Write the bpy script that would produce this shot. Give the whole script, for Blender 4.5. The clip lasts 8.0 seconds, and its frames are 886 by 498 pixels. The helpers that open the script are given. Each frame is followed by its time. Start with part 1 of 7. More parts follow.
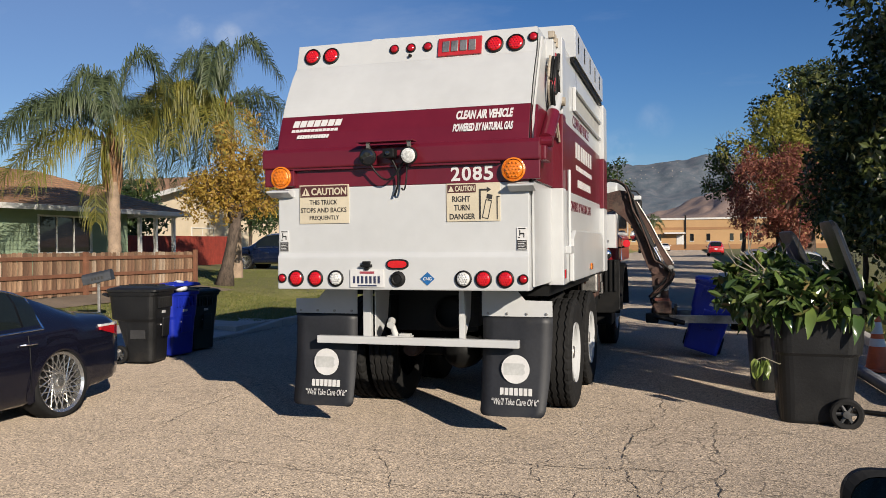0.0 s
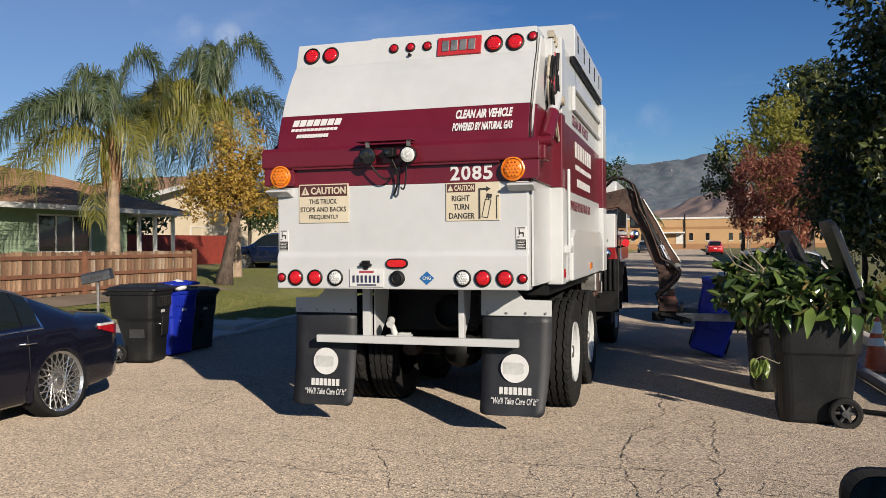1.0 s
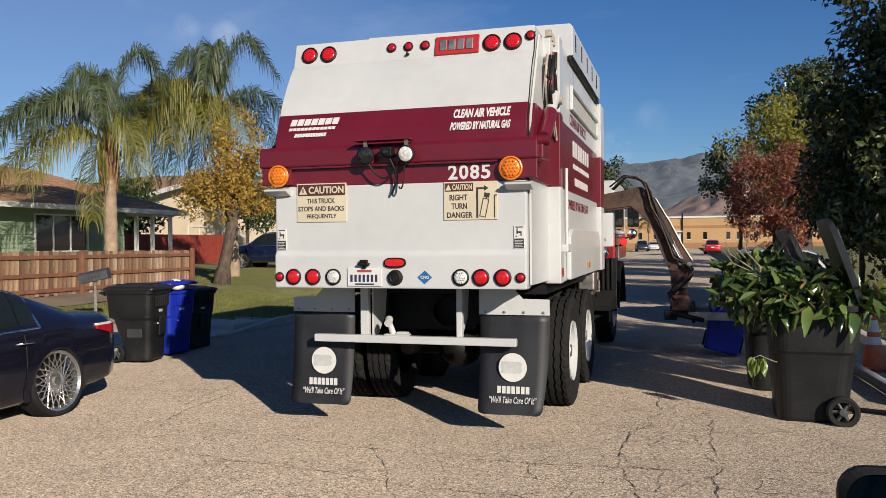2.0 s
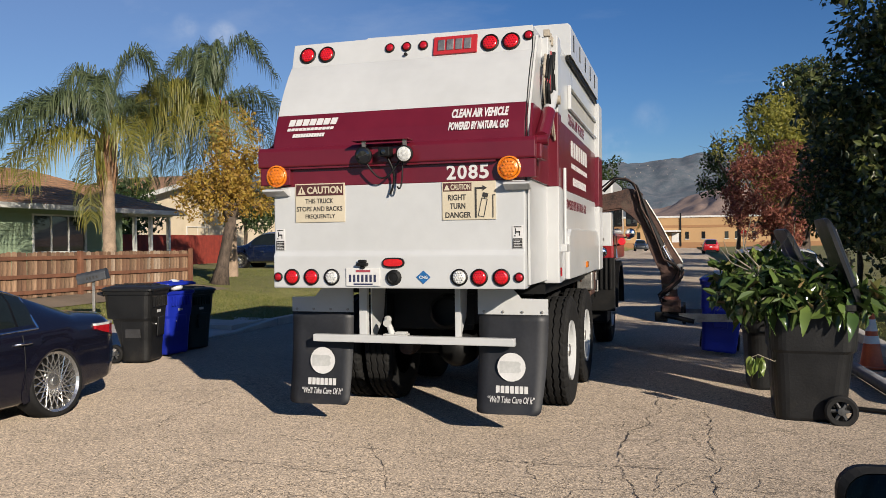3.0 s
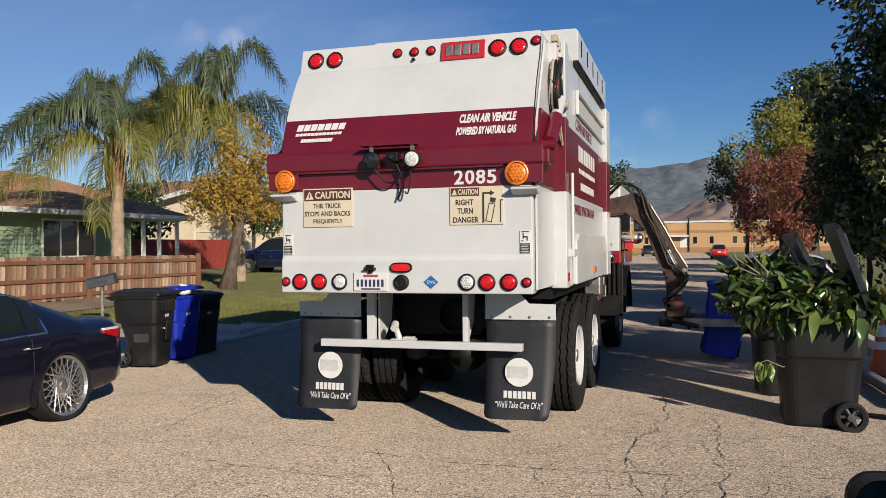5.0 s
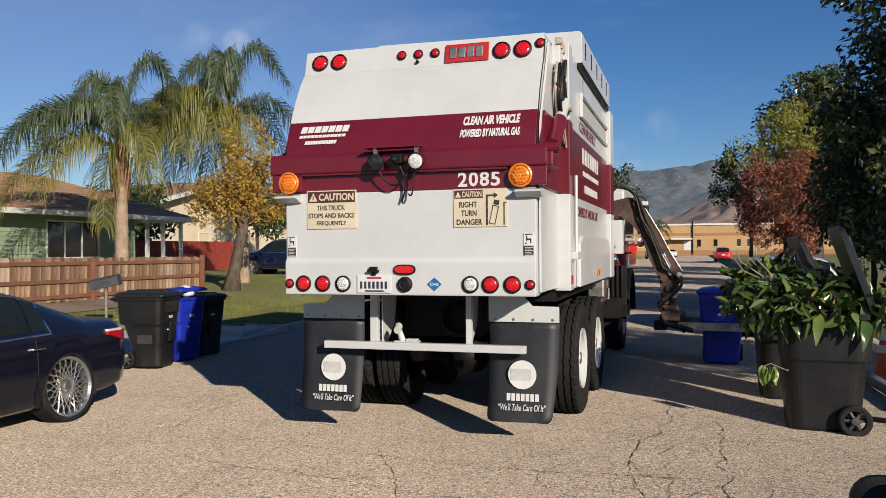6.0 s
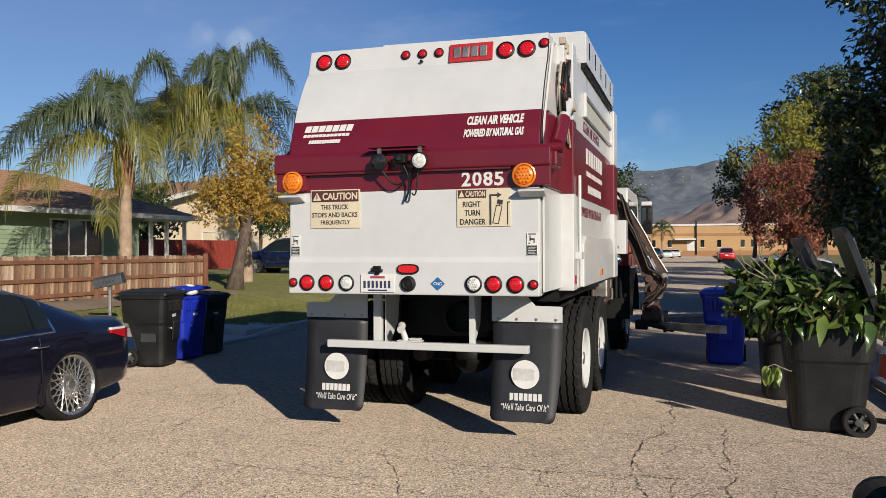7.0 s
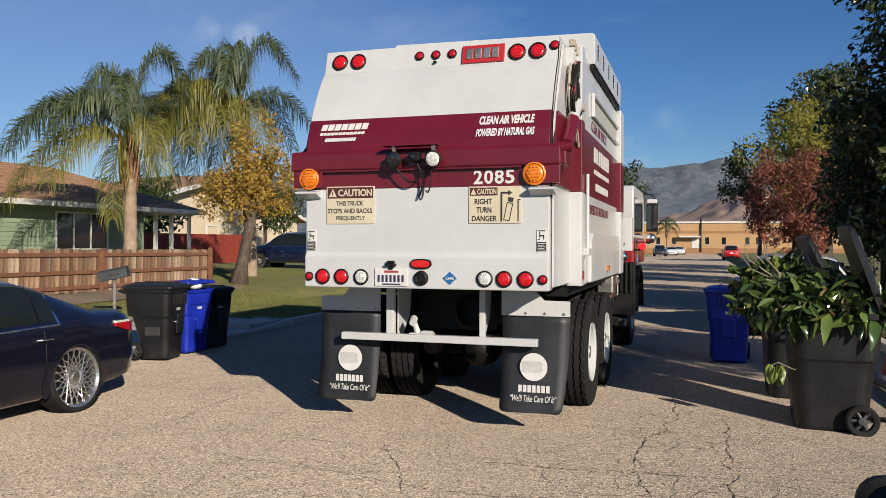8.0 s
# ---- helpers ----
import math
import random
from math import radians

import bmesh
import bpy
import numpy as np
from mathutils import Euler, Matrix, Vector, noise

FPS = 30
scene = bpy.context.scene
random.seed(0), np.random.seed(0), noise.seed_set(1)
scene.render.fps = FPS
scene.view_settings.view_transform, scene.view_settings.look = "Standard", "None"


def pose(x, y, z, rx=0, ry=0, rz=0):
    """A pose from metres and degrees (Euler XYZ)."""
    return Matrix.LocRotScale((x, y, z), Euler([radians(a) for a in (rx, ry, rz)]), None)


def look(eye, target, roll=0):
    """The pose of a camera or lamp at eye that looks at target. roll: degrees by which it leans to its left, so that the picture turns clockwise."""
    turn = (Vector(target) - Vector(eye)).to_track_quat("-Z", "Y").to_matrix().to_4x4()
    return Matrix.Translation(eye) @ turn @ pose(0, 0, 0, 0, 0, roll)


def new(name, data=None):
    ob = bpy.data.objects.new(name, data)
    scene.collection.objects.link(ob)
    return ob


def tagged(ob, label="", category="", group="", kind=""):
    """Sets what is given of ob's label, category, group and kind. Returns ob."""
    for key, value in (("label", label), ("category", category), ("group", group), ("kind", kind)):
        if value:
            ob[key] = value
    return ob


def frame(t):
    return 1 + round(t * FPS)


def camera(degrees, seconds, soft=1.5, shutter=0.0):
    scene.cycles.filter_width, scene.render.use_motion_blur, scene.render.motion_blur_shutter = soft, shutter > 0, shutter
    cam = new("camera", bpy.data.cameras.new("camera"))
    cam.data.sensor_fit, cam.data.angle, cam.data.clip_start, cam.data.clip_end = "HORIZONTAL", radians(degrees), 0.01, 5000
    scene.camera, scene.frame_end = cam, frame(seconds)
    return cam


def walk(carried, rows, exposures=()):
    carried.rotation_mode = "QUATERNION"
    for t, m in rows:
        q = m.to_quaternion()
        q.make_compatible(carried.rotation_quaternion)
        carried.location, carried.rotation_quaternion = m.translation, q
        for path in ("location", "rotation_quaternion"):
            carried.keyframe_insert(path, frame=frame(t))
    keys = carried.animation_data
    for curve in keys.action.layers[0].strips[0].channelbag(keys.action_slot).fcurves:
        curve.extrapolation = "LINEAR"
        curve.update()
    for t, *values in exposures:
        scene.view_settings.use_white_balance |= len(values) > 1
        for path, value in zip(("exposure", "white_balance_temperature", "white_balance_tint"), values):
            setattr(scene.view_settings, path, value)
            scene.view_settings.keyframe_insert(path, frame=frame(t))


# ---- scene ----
# the camera stands beside the driver's door of a parked car; it only turns
EYE = (0.0, 0.0, 1.682)
TURNS = (  # seconds, degrees to the left of the street's line, tilt up, lean
    (0.0, 16.987, -0.389, -0.498),
    (0.5, 16.975, -0.421, -0.474),
    (1.0, 16.939, -0.439, -0.473),
    (1.5, 16.869, -0.477, -0.471),
    (3.0, 16.668, -0.507, -0.616),
    (3.5, 16.739, -0.433, -0.662),
    (4.0, 16.868, -0.343, -0.679),
    (4.5, 17.041, -0.253, -0.636),
    (6.0, 17.446, 0.01, -0.426),
    (6.5, 17.554, 0.023, -0.343),
    (7.0, 17.678, -0.02, -0.243),
    (7.5, 17.832, -0.148, -0.067),
    (8.0, 17.977, -0.331, 0.16),
)


def aim(left, up, lean):
    a, b = radians(left), radians(up)
    way = Vector((-math.sin(a) * math.cos(b), math.cos(a) * math.cos(b), math.sin(b)))
    return look(EYE, Vector(EYE) + way, lean)


cam = camera(58.1, 8.0, soft=0.6)
walk(cam, [(t, aim(l, u, r)) for t, l, u, r in TURNS])

# ---- light ----
SUN_WAY = Vector((1.82, -1.90, 1.0)).normalized()  # towards the sun
world = bpy.data.worlds.new("sky")
scene.world = world
world.use_nodes = True
nt = world.node_tree
bg = nt.nodes["Background"]
sky = nt.nodes.new("ShaderNodeTexSky")
sky.sky_type = "NISHITA"
sky.sun_disc = False
sky.sun_elevation = math.asin(SUN_WAY.z)
sky.sun_rotation = math.atan2(SUN_WAY.x, SUN_WAY.y)
sky.altitude = 350
sky.air_density, sky.dust_density, sky.ozone_density = 1.0, 0.15, 5.0
bg.inputs["Strength"].default_value = 0.085
# thin high cloud streaks in the sky
tc = nt.nodes.new("ShaderNodeTexCoord")
mp = nt.nodes.new("ShaderNodeMapping")
mp.inputs["Rotation"].default_value = (0.2, 0.35, 0.5)
mp.inputs["Scale"].default_value = (1.2, 5.0, 7.0)
cn = nt.nodes.new("ShaderNodeTexNoise")
cn.inputs["Scale"].default_value = 1.6
cn.inputs["Detail"].default_value = 7
cn.inputs["Roughness"].default_value = 0.62
cr = nt.nodes.new("ShaderNodeValToRGB")
cr.color_ramp.elements[0].position, cr.color_ramp.elements[0].color = 0.57, (0, 0, 0, 1)
cr.color_ramp.elements[1].position, cr.color_ramp.elements[1].color = 0.88, (0.16, 0.16, 0.16, 1)
cm = nt.nodes.new("ShaderNodeMixRGB")
cm.inputs["Color2"].default_value = (8.5, 9.0, 9.8, 1)
nt.links.new(tc.outputs["Generated"], mp.inputs["Vector"])
nt.links.new(mp.outputs["Vector"], cn.inputs["Vector"])
nt.links.new(cn.outputs["Fac"], cr.inputs["Fac"])
# small torn puffs of cloud low over the street
fine = nt.nodes.new("ShaderNodeTexNoise")
fine.inputs["Scale"].default_value, fine.inputs["Detail"].default_value, fine.inputs["Roughness"].default_value = 22, 6, 0.65
nt.links.new(tc.outputs["Generated"], fine.inputs["Vector"])
cover = cr.outputs["Color"]
for way, size, thick in (((-0.5119, 0.8236, 0.2443), 0.020, 0.34), ((-0.5463, 0.7989, 0.2516), 0.018, 0.22), ((-0.0348, 0.9889, 0.1442), 0.026, 0.13), ((-0.0749, 0.9911, 0.1103), 0.03, 0.2), ((-0.70, 0.70, 0.16), 0.62, 0.125)):
    dot = nt.nodes.new("ShaderNodeVectorMath")
    dot.operation = "DOT_PRODUCT"
    dot.inputs[1].default_value = Vector(way).normalized()
    nt.links.new(tc.outputs["Generated"], dot.inputs[0])
    fall = nt.nodes.new("ShaderNodeMapRange")
    fall.interpolation_type = "SMOOTHSTEP"
    fall.inputs["From Min"].default_value, fall.inputs["From Max"].default_value = math.cos(size), 1.0
    fall.inputs["To Max"].default_value = thick
    nt.links.new(dot.outputs["Value"], fall.inputs["Value"])
    torn = nt.nodes.new("ShaderNodeMapRange")
    torn.inputs["From Min"].default_value, torn.inputs["From Max"].default_value = 0.4, 0.7
    nt.links.new(fine.outputs["Fac"], torn.inputs["Value"])
    both = nt.nodes.new("ShaderNodeMath")
    both.operation = "MULTIPLY"
    nt.links.new(fall.outputs["Result"], both.inputs[0])
    both.inputs[1].default_value = 1.0
    if size < 0.1:
        nt.links.new(torn.outputs["Result"], both.inputs[1])
    total = nt.nodes.new("ShaderNodeMath")
    total.use_clamp = True
    nt.links.new(cover, total.inputs[0])
    nt.links.new(both.outputs[0], total.inputs[1])
    cover = total.outputs[0]
nt.links.new(cover, cm.inputs["Fac"])
hs = nt.nodes.new("ShaderNodeHueSaturation")
hs.inputs["Hue"].default_value = 0.509
hs.inputs["Saturation"].default_value = 1.15
nt.links.new(sky.outputs["Color"], hs.inputs["Color"])
nt.links.new(hs.outputs["Color"], cm.inputs["Color1"])
nt.links.new(cm.outputs["Color"], bg.inputs["Color"])

sun_data = bpy.data.lights.new("sun", "SUN")
sun_data.energy, sun_data.angle, sun_data.color = 6.4, radians(0.55), (1.0, 0.90, 0.765)
sun = new("sun", sun_data)
sun.matrix_world = look(SUN_WAY * 50, (0, 0, 0))
scene.view_settings.exposure = 0.0


# ---- materials ----
def mat(name, color, rough=0.6, metal=0.0, dark=0.75, scale=6.0, fine=60.0, bump=0.15, coat=0.0, stains=0.0, emit=None, power=0.0, spec=0.5, per=0.0, stretch=None):
    """A surface with broad and fine variation; dark: the deepest tone of the variation; per: variation from piece to piece."""
    m = bpy.data.materials.new(name)
    m.use_nodes = True
    n, l = m.node_tree.nodes, m.node_tree.links
    b = n["Principled BSDF"]
    b.inputs["Metallic"].default_value = metal
    b.inputs["Coat Weight"].default_value = coat
    b.inputs["Coat Roughness"].default_value = 0.08
    b.inputs["Specular IOR Level"].default_value = spec
    c = n.new("ShaderNodeTexCoord")
    n1, n2 = n.new("ShaderNodeTexNoise"), n.new("ShaderNodeTexNoise")
    for k, s in ((n1, scale), (n2, fine)):
        k.inputs["Scale"].default_value, k.inputs["Detail"].default_value = s, 5
        if stretch:
            sc = n.new("ShaderNodeMapping")
            sc.inputs["Scale"].default_value = stretch
            l.new(c.outputs["Object"], sc.inputs["Vector"])
            l.new(sc.outputs["Vector"], k.inputs["Vector"])
        else:
            l.new(c.outputs["Object"], k.inputs["Vector"])
    add = n.new("ShaderNodeMath")
    add.operation = "MULTIPLY_ADD"
    l.new(n1.outputs["Fac"], add.inputs[0])
    add.inputs[1].default_value = 0.65
    half = n.new("ShaderNodeMath")
    half.operation = "MULTIPLY"
    half.inputs[1].default_value = 0.35
    l.new(n2.outputs["Fac"], half.inputs[0])
    l.new(half.outputs[0], add.inputs[2])
    r = n.new("ShaderNodeValToRGB")
    r.color_ramp.elements[0].position, r.color_ramp.elements[1].position = 0.34, 0.64
    r.color_ramp.elements[0].color = (*[x * dark for x in color], 1)
    r.color_ramp.elements[1].color = (*color, 1)
    l.new(add.outputs[0], r.inputs["Fac"])
    last = r.outputs["Color"]
    if per:
        oi, ge = n.new("ShaderNodeObjectInfo"), n.new("ShaderNodeNewGeometry")
        su = n.new("ShaderNodeMath")
        l.new(oi.outputs["Random"], su.inputs[0])
        l.new(ge.outputs["Random Per Island"], su.inputs[1])
        fr = n.new("ShaderNodeMath")
        fr.operation = "FRACT"
        l.new(su.outputs[0], fr.inputs[0])
        mr = n.new("ShaderNodeMapRange")
        mr.inputs["To Min"].default_value, mr.inputs["To Max"].default_value = 1 - per, 1 + per
        l.new(fr.outputs[0], mr.inputs["Value"])
        hs = n.new("ShaderNodeHueSaturation")
        l.new(mr.outputs["Result"], hs.inputs["Value"])
        l.new(last, hs.inputs["Color"])
        last = hs.outputs["Color"]
    if stains:
        n3 = n.new("ShaderNodeTexNoise")
        n3.inputs["Scale"].default_value, n3.inputs["Detail"].default_value = scale * 0.35, 8
        n3.inputs["Roughness"].default_value = 0.7
        l.new(c.outputs["Object"], n3.inputs["Vector"])
        r3 = n.new("ShaderNodeValToRGB")
        r3.color_ramp.elements[0].position, r3.color_ramp.elements[1].position = 0.56, 0.72
        r3.color_ramp.elements[0].color = (0, 0, 0, 1)
        r3.color_ramp.elements[1].color = (stains, stains, stains, 1)
        l.new(n3.outputs["Fac"], r3.inputs["Fac"])
        mx = n.new("ShaderNodeMixRGB")
        mx.inputs["Color2"].default_value = (0.09, 0.075, 0.055, 1)
        l.new(r3.outputs["Color"], mx.inputs["Fac"])
        l.new(last, mx.inputs["Color1"])
        last = mx.outputs["Color"]
    l.new(last, b.inputs["Base Color"])
    rr = n.new("ShaderNodeMapRange")
    rr.inputs["To Min"].default_value, rr.inputs["To Max"].default_value = max(0.02, rough - 0.1), min(1, rough + 0.1)
    l.new(n1.outputs["Fac"], rr.inputs["Value"])
    l.new(rr.outputs["Result"], b.inputs["Roughness"])
    if bump:
        bp = n.new("ShaderNodeBump")
        bp.inputs["Strength"].default_value, bp.inputs["Distance"].default_value = bump, 0.6 / fine
        l.new(n2.outputs["Fac"], bp.inputs["Height"])
        l.new(bp.outputs["Normal"], b.inputs["Normal"])
    if emit:
        b.inputs["Emission Color"].default_value = (*emit, 1)
        b.inputs["Emission Strength"].default_value = power
    return m


def leaf_mat(name, color, color2, rough=0.45, through_light=0.35, autumn=None):
    """Leaves: two tones mixed leaf by leaf, some light passes through."""
    m = bpy.data.materials.new(name)
    m.use_nodes = True
    n, l = m.node_tree.nodes, m.node_tree.links
    b = n["Principled BSDF"]
    ge = n.new("ShaderNodeNewGeometry")
    r = n.new("ShaderNodeValToRGB")
    r.color_ramp.elements[0].color, r.color_ramp.elements[1].color = (*color, 1), (*color2, 1)
    if autumn:
        e = r.color_ramp.elements.new(0.9)
        e.color = (*color2, 1)
        r.color_ramp.elements[-1].color = (*autumn, 1)
    l.new(ge.outputs["Random Per Island"], r.inputs["Fac"])
    l.new(r.outputs["Color"], b.inputs["Base Color"])
    b.inputs["Roughness"].default_value = rough
    t = n.new("ShaderNodeBsdfTranslucent")
    l.new(r.outputs["Color"], t.inputs["Color"])
    mx = n.new("ShaderNodeMixShader")
    mx.inputs["Fac"].default_value = through_light
    l.new(b.outputs["BSDF"], mx.inputs[1])
    l.new(t.outputs["BSDF"], mx.inputs[2])
    l.new(mx.outputs["Shader"], n["Material Output"].inputs["Surface"])
    return m


def glass_mat(name, color, rough=0.03):
    m = bpy.data.materials.new(name)
    m.use_nodes = True
    b = m.node_tree.nodes["Principled BSDF"]
    b.inputs["Base Color"].default_value = (*color, 1)
    b.inputs["Roughness"].default_value = rough
    b.inputs["Specular IOR Level"].default_value = 0.8
    b.inputs["Coat Weight"].default_value = 0.6
    return m


def asphalt_mat():
    m = mat("old_asphalt", (0.298, 0.243, 0.187), 0.92, dark=0.82, scale=0.7, fine=9, bump=0.0, stains=0.2)
    n, l = m.node_tree.nodes, m.node_tree.links
    b = n["Principled BSDF"]
    b.inputs["Diffuse Roughness"].default_value = 1.0
    src = b.inputs["Base Color"].links[0].from_socket
    c = [k for k in n if k.type == "TEX_COORD"][0]
    v = n.new("ShaderNodeTexVoronoi")
    v.inputs["Scale"].default_value = 90
    l.new(c.outputs["Object"], v.inputs["Vector"])
    sp = n.new("ShaderNodeSeparateColor")
    l.new(v.outputs["Color"], sp.inputs["Color"])
    r = n.new("ShaderNodeValToRGB")
    for p, g in ((0.0, 0.20), (0.2, 0.74), (0.7, 1.03)):
        e = r.color_ramp.elements.new(p) if p not in (0.0,) else r.color_ramp.elements[0]
        e.position, e.color = p, (g, g, g, 1)
    r.color_ramp.elements[-1].color = (1.75, 1.70, 1.62, 1)
    l.new(sp.outputs[0], r.inputs["Fac"])
    mu = n.new("ShaderNodeMixRGB")
    mu.blend_type = "MULTIPLY"
    mu.inputs["Fac"].default_value = 1
    l.new(src, mu.inputs["Color1"])
    l.new(r.outputs["Color"], mu.inputs["Color2"])
    # fine net of hair cracks
    wn = n.new("ShaderNodeTexNoise")
    wn.inputs["Scale"].default_value, wn.inputs["Detail"].default_value = 2.2, 6
    l.new(c.outputs["Object"], wn.inputs["Vector"])
    wm = n.new("ShaderNodeVectorMath")
    wm.operation = "MULTIPLY_ADD"
    wm.inputs[1].default_value = (0.7, 0.7, 0.7)
    l.new(wn.outputs["Color"], wm.inputs[0])
    l.new(c.outputs["Object"], wm.inputs[2])
    ve = n.new("ShaderNodeTexVoronoi")
    ve.feature = "DISTANCE_TO_EDGE"
    ve.inputs["Scale"].default_value = 0.42
    l.new(wm.outputs["Vector"], ve.inputs["Vector"])
    ck = n.new("ShaderNodeMapRange")
    ck.inputs["From Min"].default_value, ck.inputs["From Max"].default_value = 0.0006, 0.0045
    ck.inputs["To Min"].default_value, ck.inputs["To Max"].default_value = 0.45, 0.0
    l.new(ve.outputs["Distance"], ck.inputs["Value"])
    m2 = n.new("ShaderNodeMixRGB")
    m2.inputs["Color2"].default_value = (0.05, 0.042, 0.034, 1)
    l.new(ck.outputs["Result"], m2.inputs["Fac"])
    l.new(mu.outputs["Color"], m2.inputs["Color1"])
    l.new(m2.outputs["Color"], b.inputs["Base Color"])
    bp = n.new("ShaderNodeBump")
    bp.inputs["Strength"].default_value, bp.inputs["Distance"].default_value = 0.6, 0.006
    l.new(v.outputs["Distance"], bp.inputs["Height"])
    l.new(bp.outputs["Normal"], b.inputs["Normal"])
    return m


ASPHALT = asphalt_mat()
CONCRETE = mat("concrete", (0.50, 0.46, 0.40), 0.9, scale=1.5, fine=50, dark=0.7, stains=0.3)
GRASS = mat("lawn", (0.22, 0.205, 0.062), 0.95, scale=1.1, fine=26, dark=0.5, bump=0.6, stains=0.35)
SOIL = mat("dry_soil", (0.24, 0.18, 0.12), 0.95, scale=1.0, fine=20, dark=0.6, bump=0.5)
WHITE = mat("white_truck_paint", (0.51, 0.515, 0.51), 0.32, scale=1.6, fine=9, dark=0.9, bump=0.02, coat=0.25, stains=0.09)
MAROON = mat("maroon_truck_paint", (0.125, 0.008, 0.018), 0.34, scale=2.0, fine=12, dark=0.8, bump=0.02, coat=0.25, stains=0.06)
BLACK = mat("black_steel", (0.008, 0.008, 0.008), 0.55, spec=0.25, scale=6, fine=60, dark=0.6, stains=0.08)
RUBBER = mat("tyre_rubber", (0.015, 0.0145, 0.014), 0.8, spec=0.25, scale=9, fine=70, dark=0.6, stains=0.12)
FLAP = mat("mud_flap_rubber", (0.022, 0.023, 0.027), 0.5, spec=0.4, scale=5, fine=40, dark=0.6, bump=0.03, stains=0.25)
RUST = mat("worn_brown_steel", (0.095, 0.046, 0.032), 0.7, scale=5, fine=40, dark=0.15, bump=0.3, stains=0.6)
STEEL = mat("bare_steel", (0.42, 0.40, 0.37), 0.45, metal=0.8, scale=8, fine=60, dark=0.5, stains=0.4)
CHROME = mat("chrome", (0.85, 0.85, 0.85), 0.12, metal=1.0, scale=8, fine=60, dark=0.9, bump=0.0)
RED_LENS = mat("red_lens", (0.42, 0.008, 0.014), 0.15, scale=30, fine=90, dark=0.6, coat=0.6, bump=0.5)
RED_LIT = mat("red_lens_lit", (0.5, 0.008, 0.014), 0.15, scale=30, fine=90, dark=0.7, coat=0.6, emit=(1.0, 0.03, 0.03), power=0.14)
AMBER = mat("amber_lens", (0.75, 0.20, 0.012), 0.18, scale=25, fine=60, dark=0.7, coat=0.6, bump=0.5)
CLEAR_LENS = mat("clear_lens", (0.75, 0.75, 0.72), 0.12, scale=40, fine=90, dark=0.5, coat=0.8, bump=0.6)
LETTER_WHITE = mat("white_vinyl", (0.62, 0.61, 0.59), 0.5, scale=5, fine=40, dark=0.85, bump=0)
LETTER_BLACK = mat("black_print", (0.03, 0.028, 0.026), 0.6, scale=9, fine=60, dark=0.7, bump=0)
CREAM = mat("faded_cream_sticker", (0.56, 0.49, 0.36), 0.6, scale=5, fine=60, dark=0.85, bump=0.03)
DARKRED_PRINT = mat("dark_print", (0.075, 0.02, 0.02), 0.6, scale=9, fine=60, dark=0.7, bump=0)
GREY_PRINT = mat("worn_grey_print", (0.50, 0.50, 0.48), 0.6, scale=9, fine=40, dark=0.75, bump=0)
BIN_BLACK = mat("black_bin_plastic", (0.015, 0.0148, 0.015), 0.38, spec=0.42, scale=4, fine=45, dark=0.55, bump=0.12, stains=0.22)
BIN_PANEL = mat("scuffed_dark_panel", (0.035, 0.034, 0.034), 0.6, scale=5, fine=45, dark=0.6, bump=0.1, stains=0.2)
BIN_BLUE = mat("blue_bin_plastic", (0.010, 0.026, 0.36), 0.42, scale=4, fine=45, dark=0.75, bump=0.1, stains=0.08)
BIN_GREEN = mat("dark_green_bin_plastic", (0.010, 0.026, 0.024), 0.45, scale=4, fine=45, dark=0.7, bump=0.1, stains=0.2)
CAR_PAINT = mat("midnight_blue_car_paint", (0.010, 0.010, 0.020), 0.22, metal=0.3, scale=3, fine=30, dark=0.85, coat=1.0, bump=0.0)
BEACON = mat("lit_red_beacon", (0.6, 0.01, 0.015), 0.2, emit=(1.0, 0.04, 0.05), power=0.8)
CAR_GLASS = mat("tinted_car_glass", (0.012, 0.016, 0.015), 0.06, scale=2, fine=20, dark=0.7, bump=0, spec=0.45)
GLASS_DARK = glass_mat("dark_glass", (0.012, 0.013, 0.015))


# ---- mesh helpers ----
def part(name, bm, material, parent=None, label="", smooth=False, m=None):
    """Links a bmesh as one mesh object under a thing or a part."""
    me = bpy.data.meshes.new(name)
    bm.to_mesh(me)
    bm.free()
    me.materials.append(material)
    if smooth:
        for p in me.polygons:
            p.use_smooth = True
    ob = new(name, me)
    if parent:
        ob.parent = parent
    if m:
        ob.matrix_basis = m
    if label:
        ob["label"] = label
    return ob


def fast(name, verts, faces, material, parent=None, label="", smooth=False):
    me = bpy.data.meshes.new(name)
    me.from_pydata([tuple(v) for v in verts], [], faces)
    me.materials.append(material)
    if smooth:
        me.polygons.foreach_set("use_smooth", [True] * len(me.polygons))
    ob = new(name, me)
    if parent:
        ob.parent = parent
    if label:
        ob["label"] = label
    return ob


def thing(name, m, label, category, group="", kind=""):
    ob = new(name)
    ob.empty_display_size = 0.1
    ob.matrix_basis = m
    return tagged(ob, label, category, group, kind)


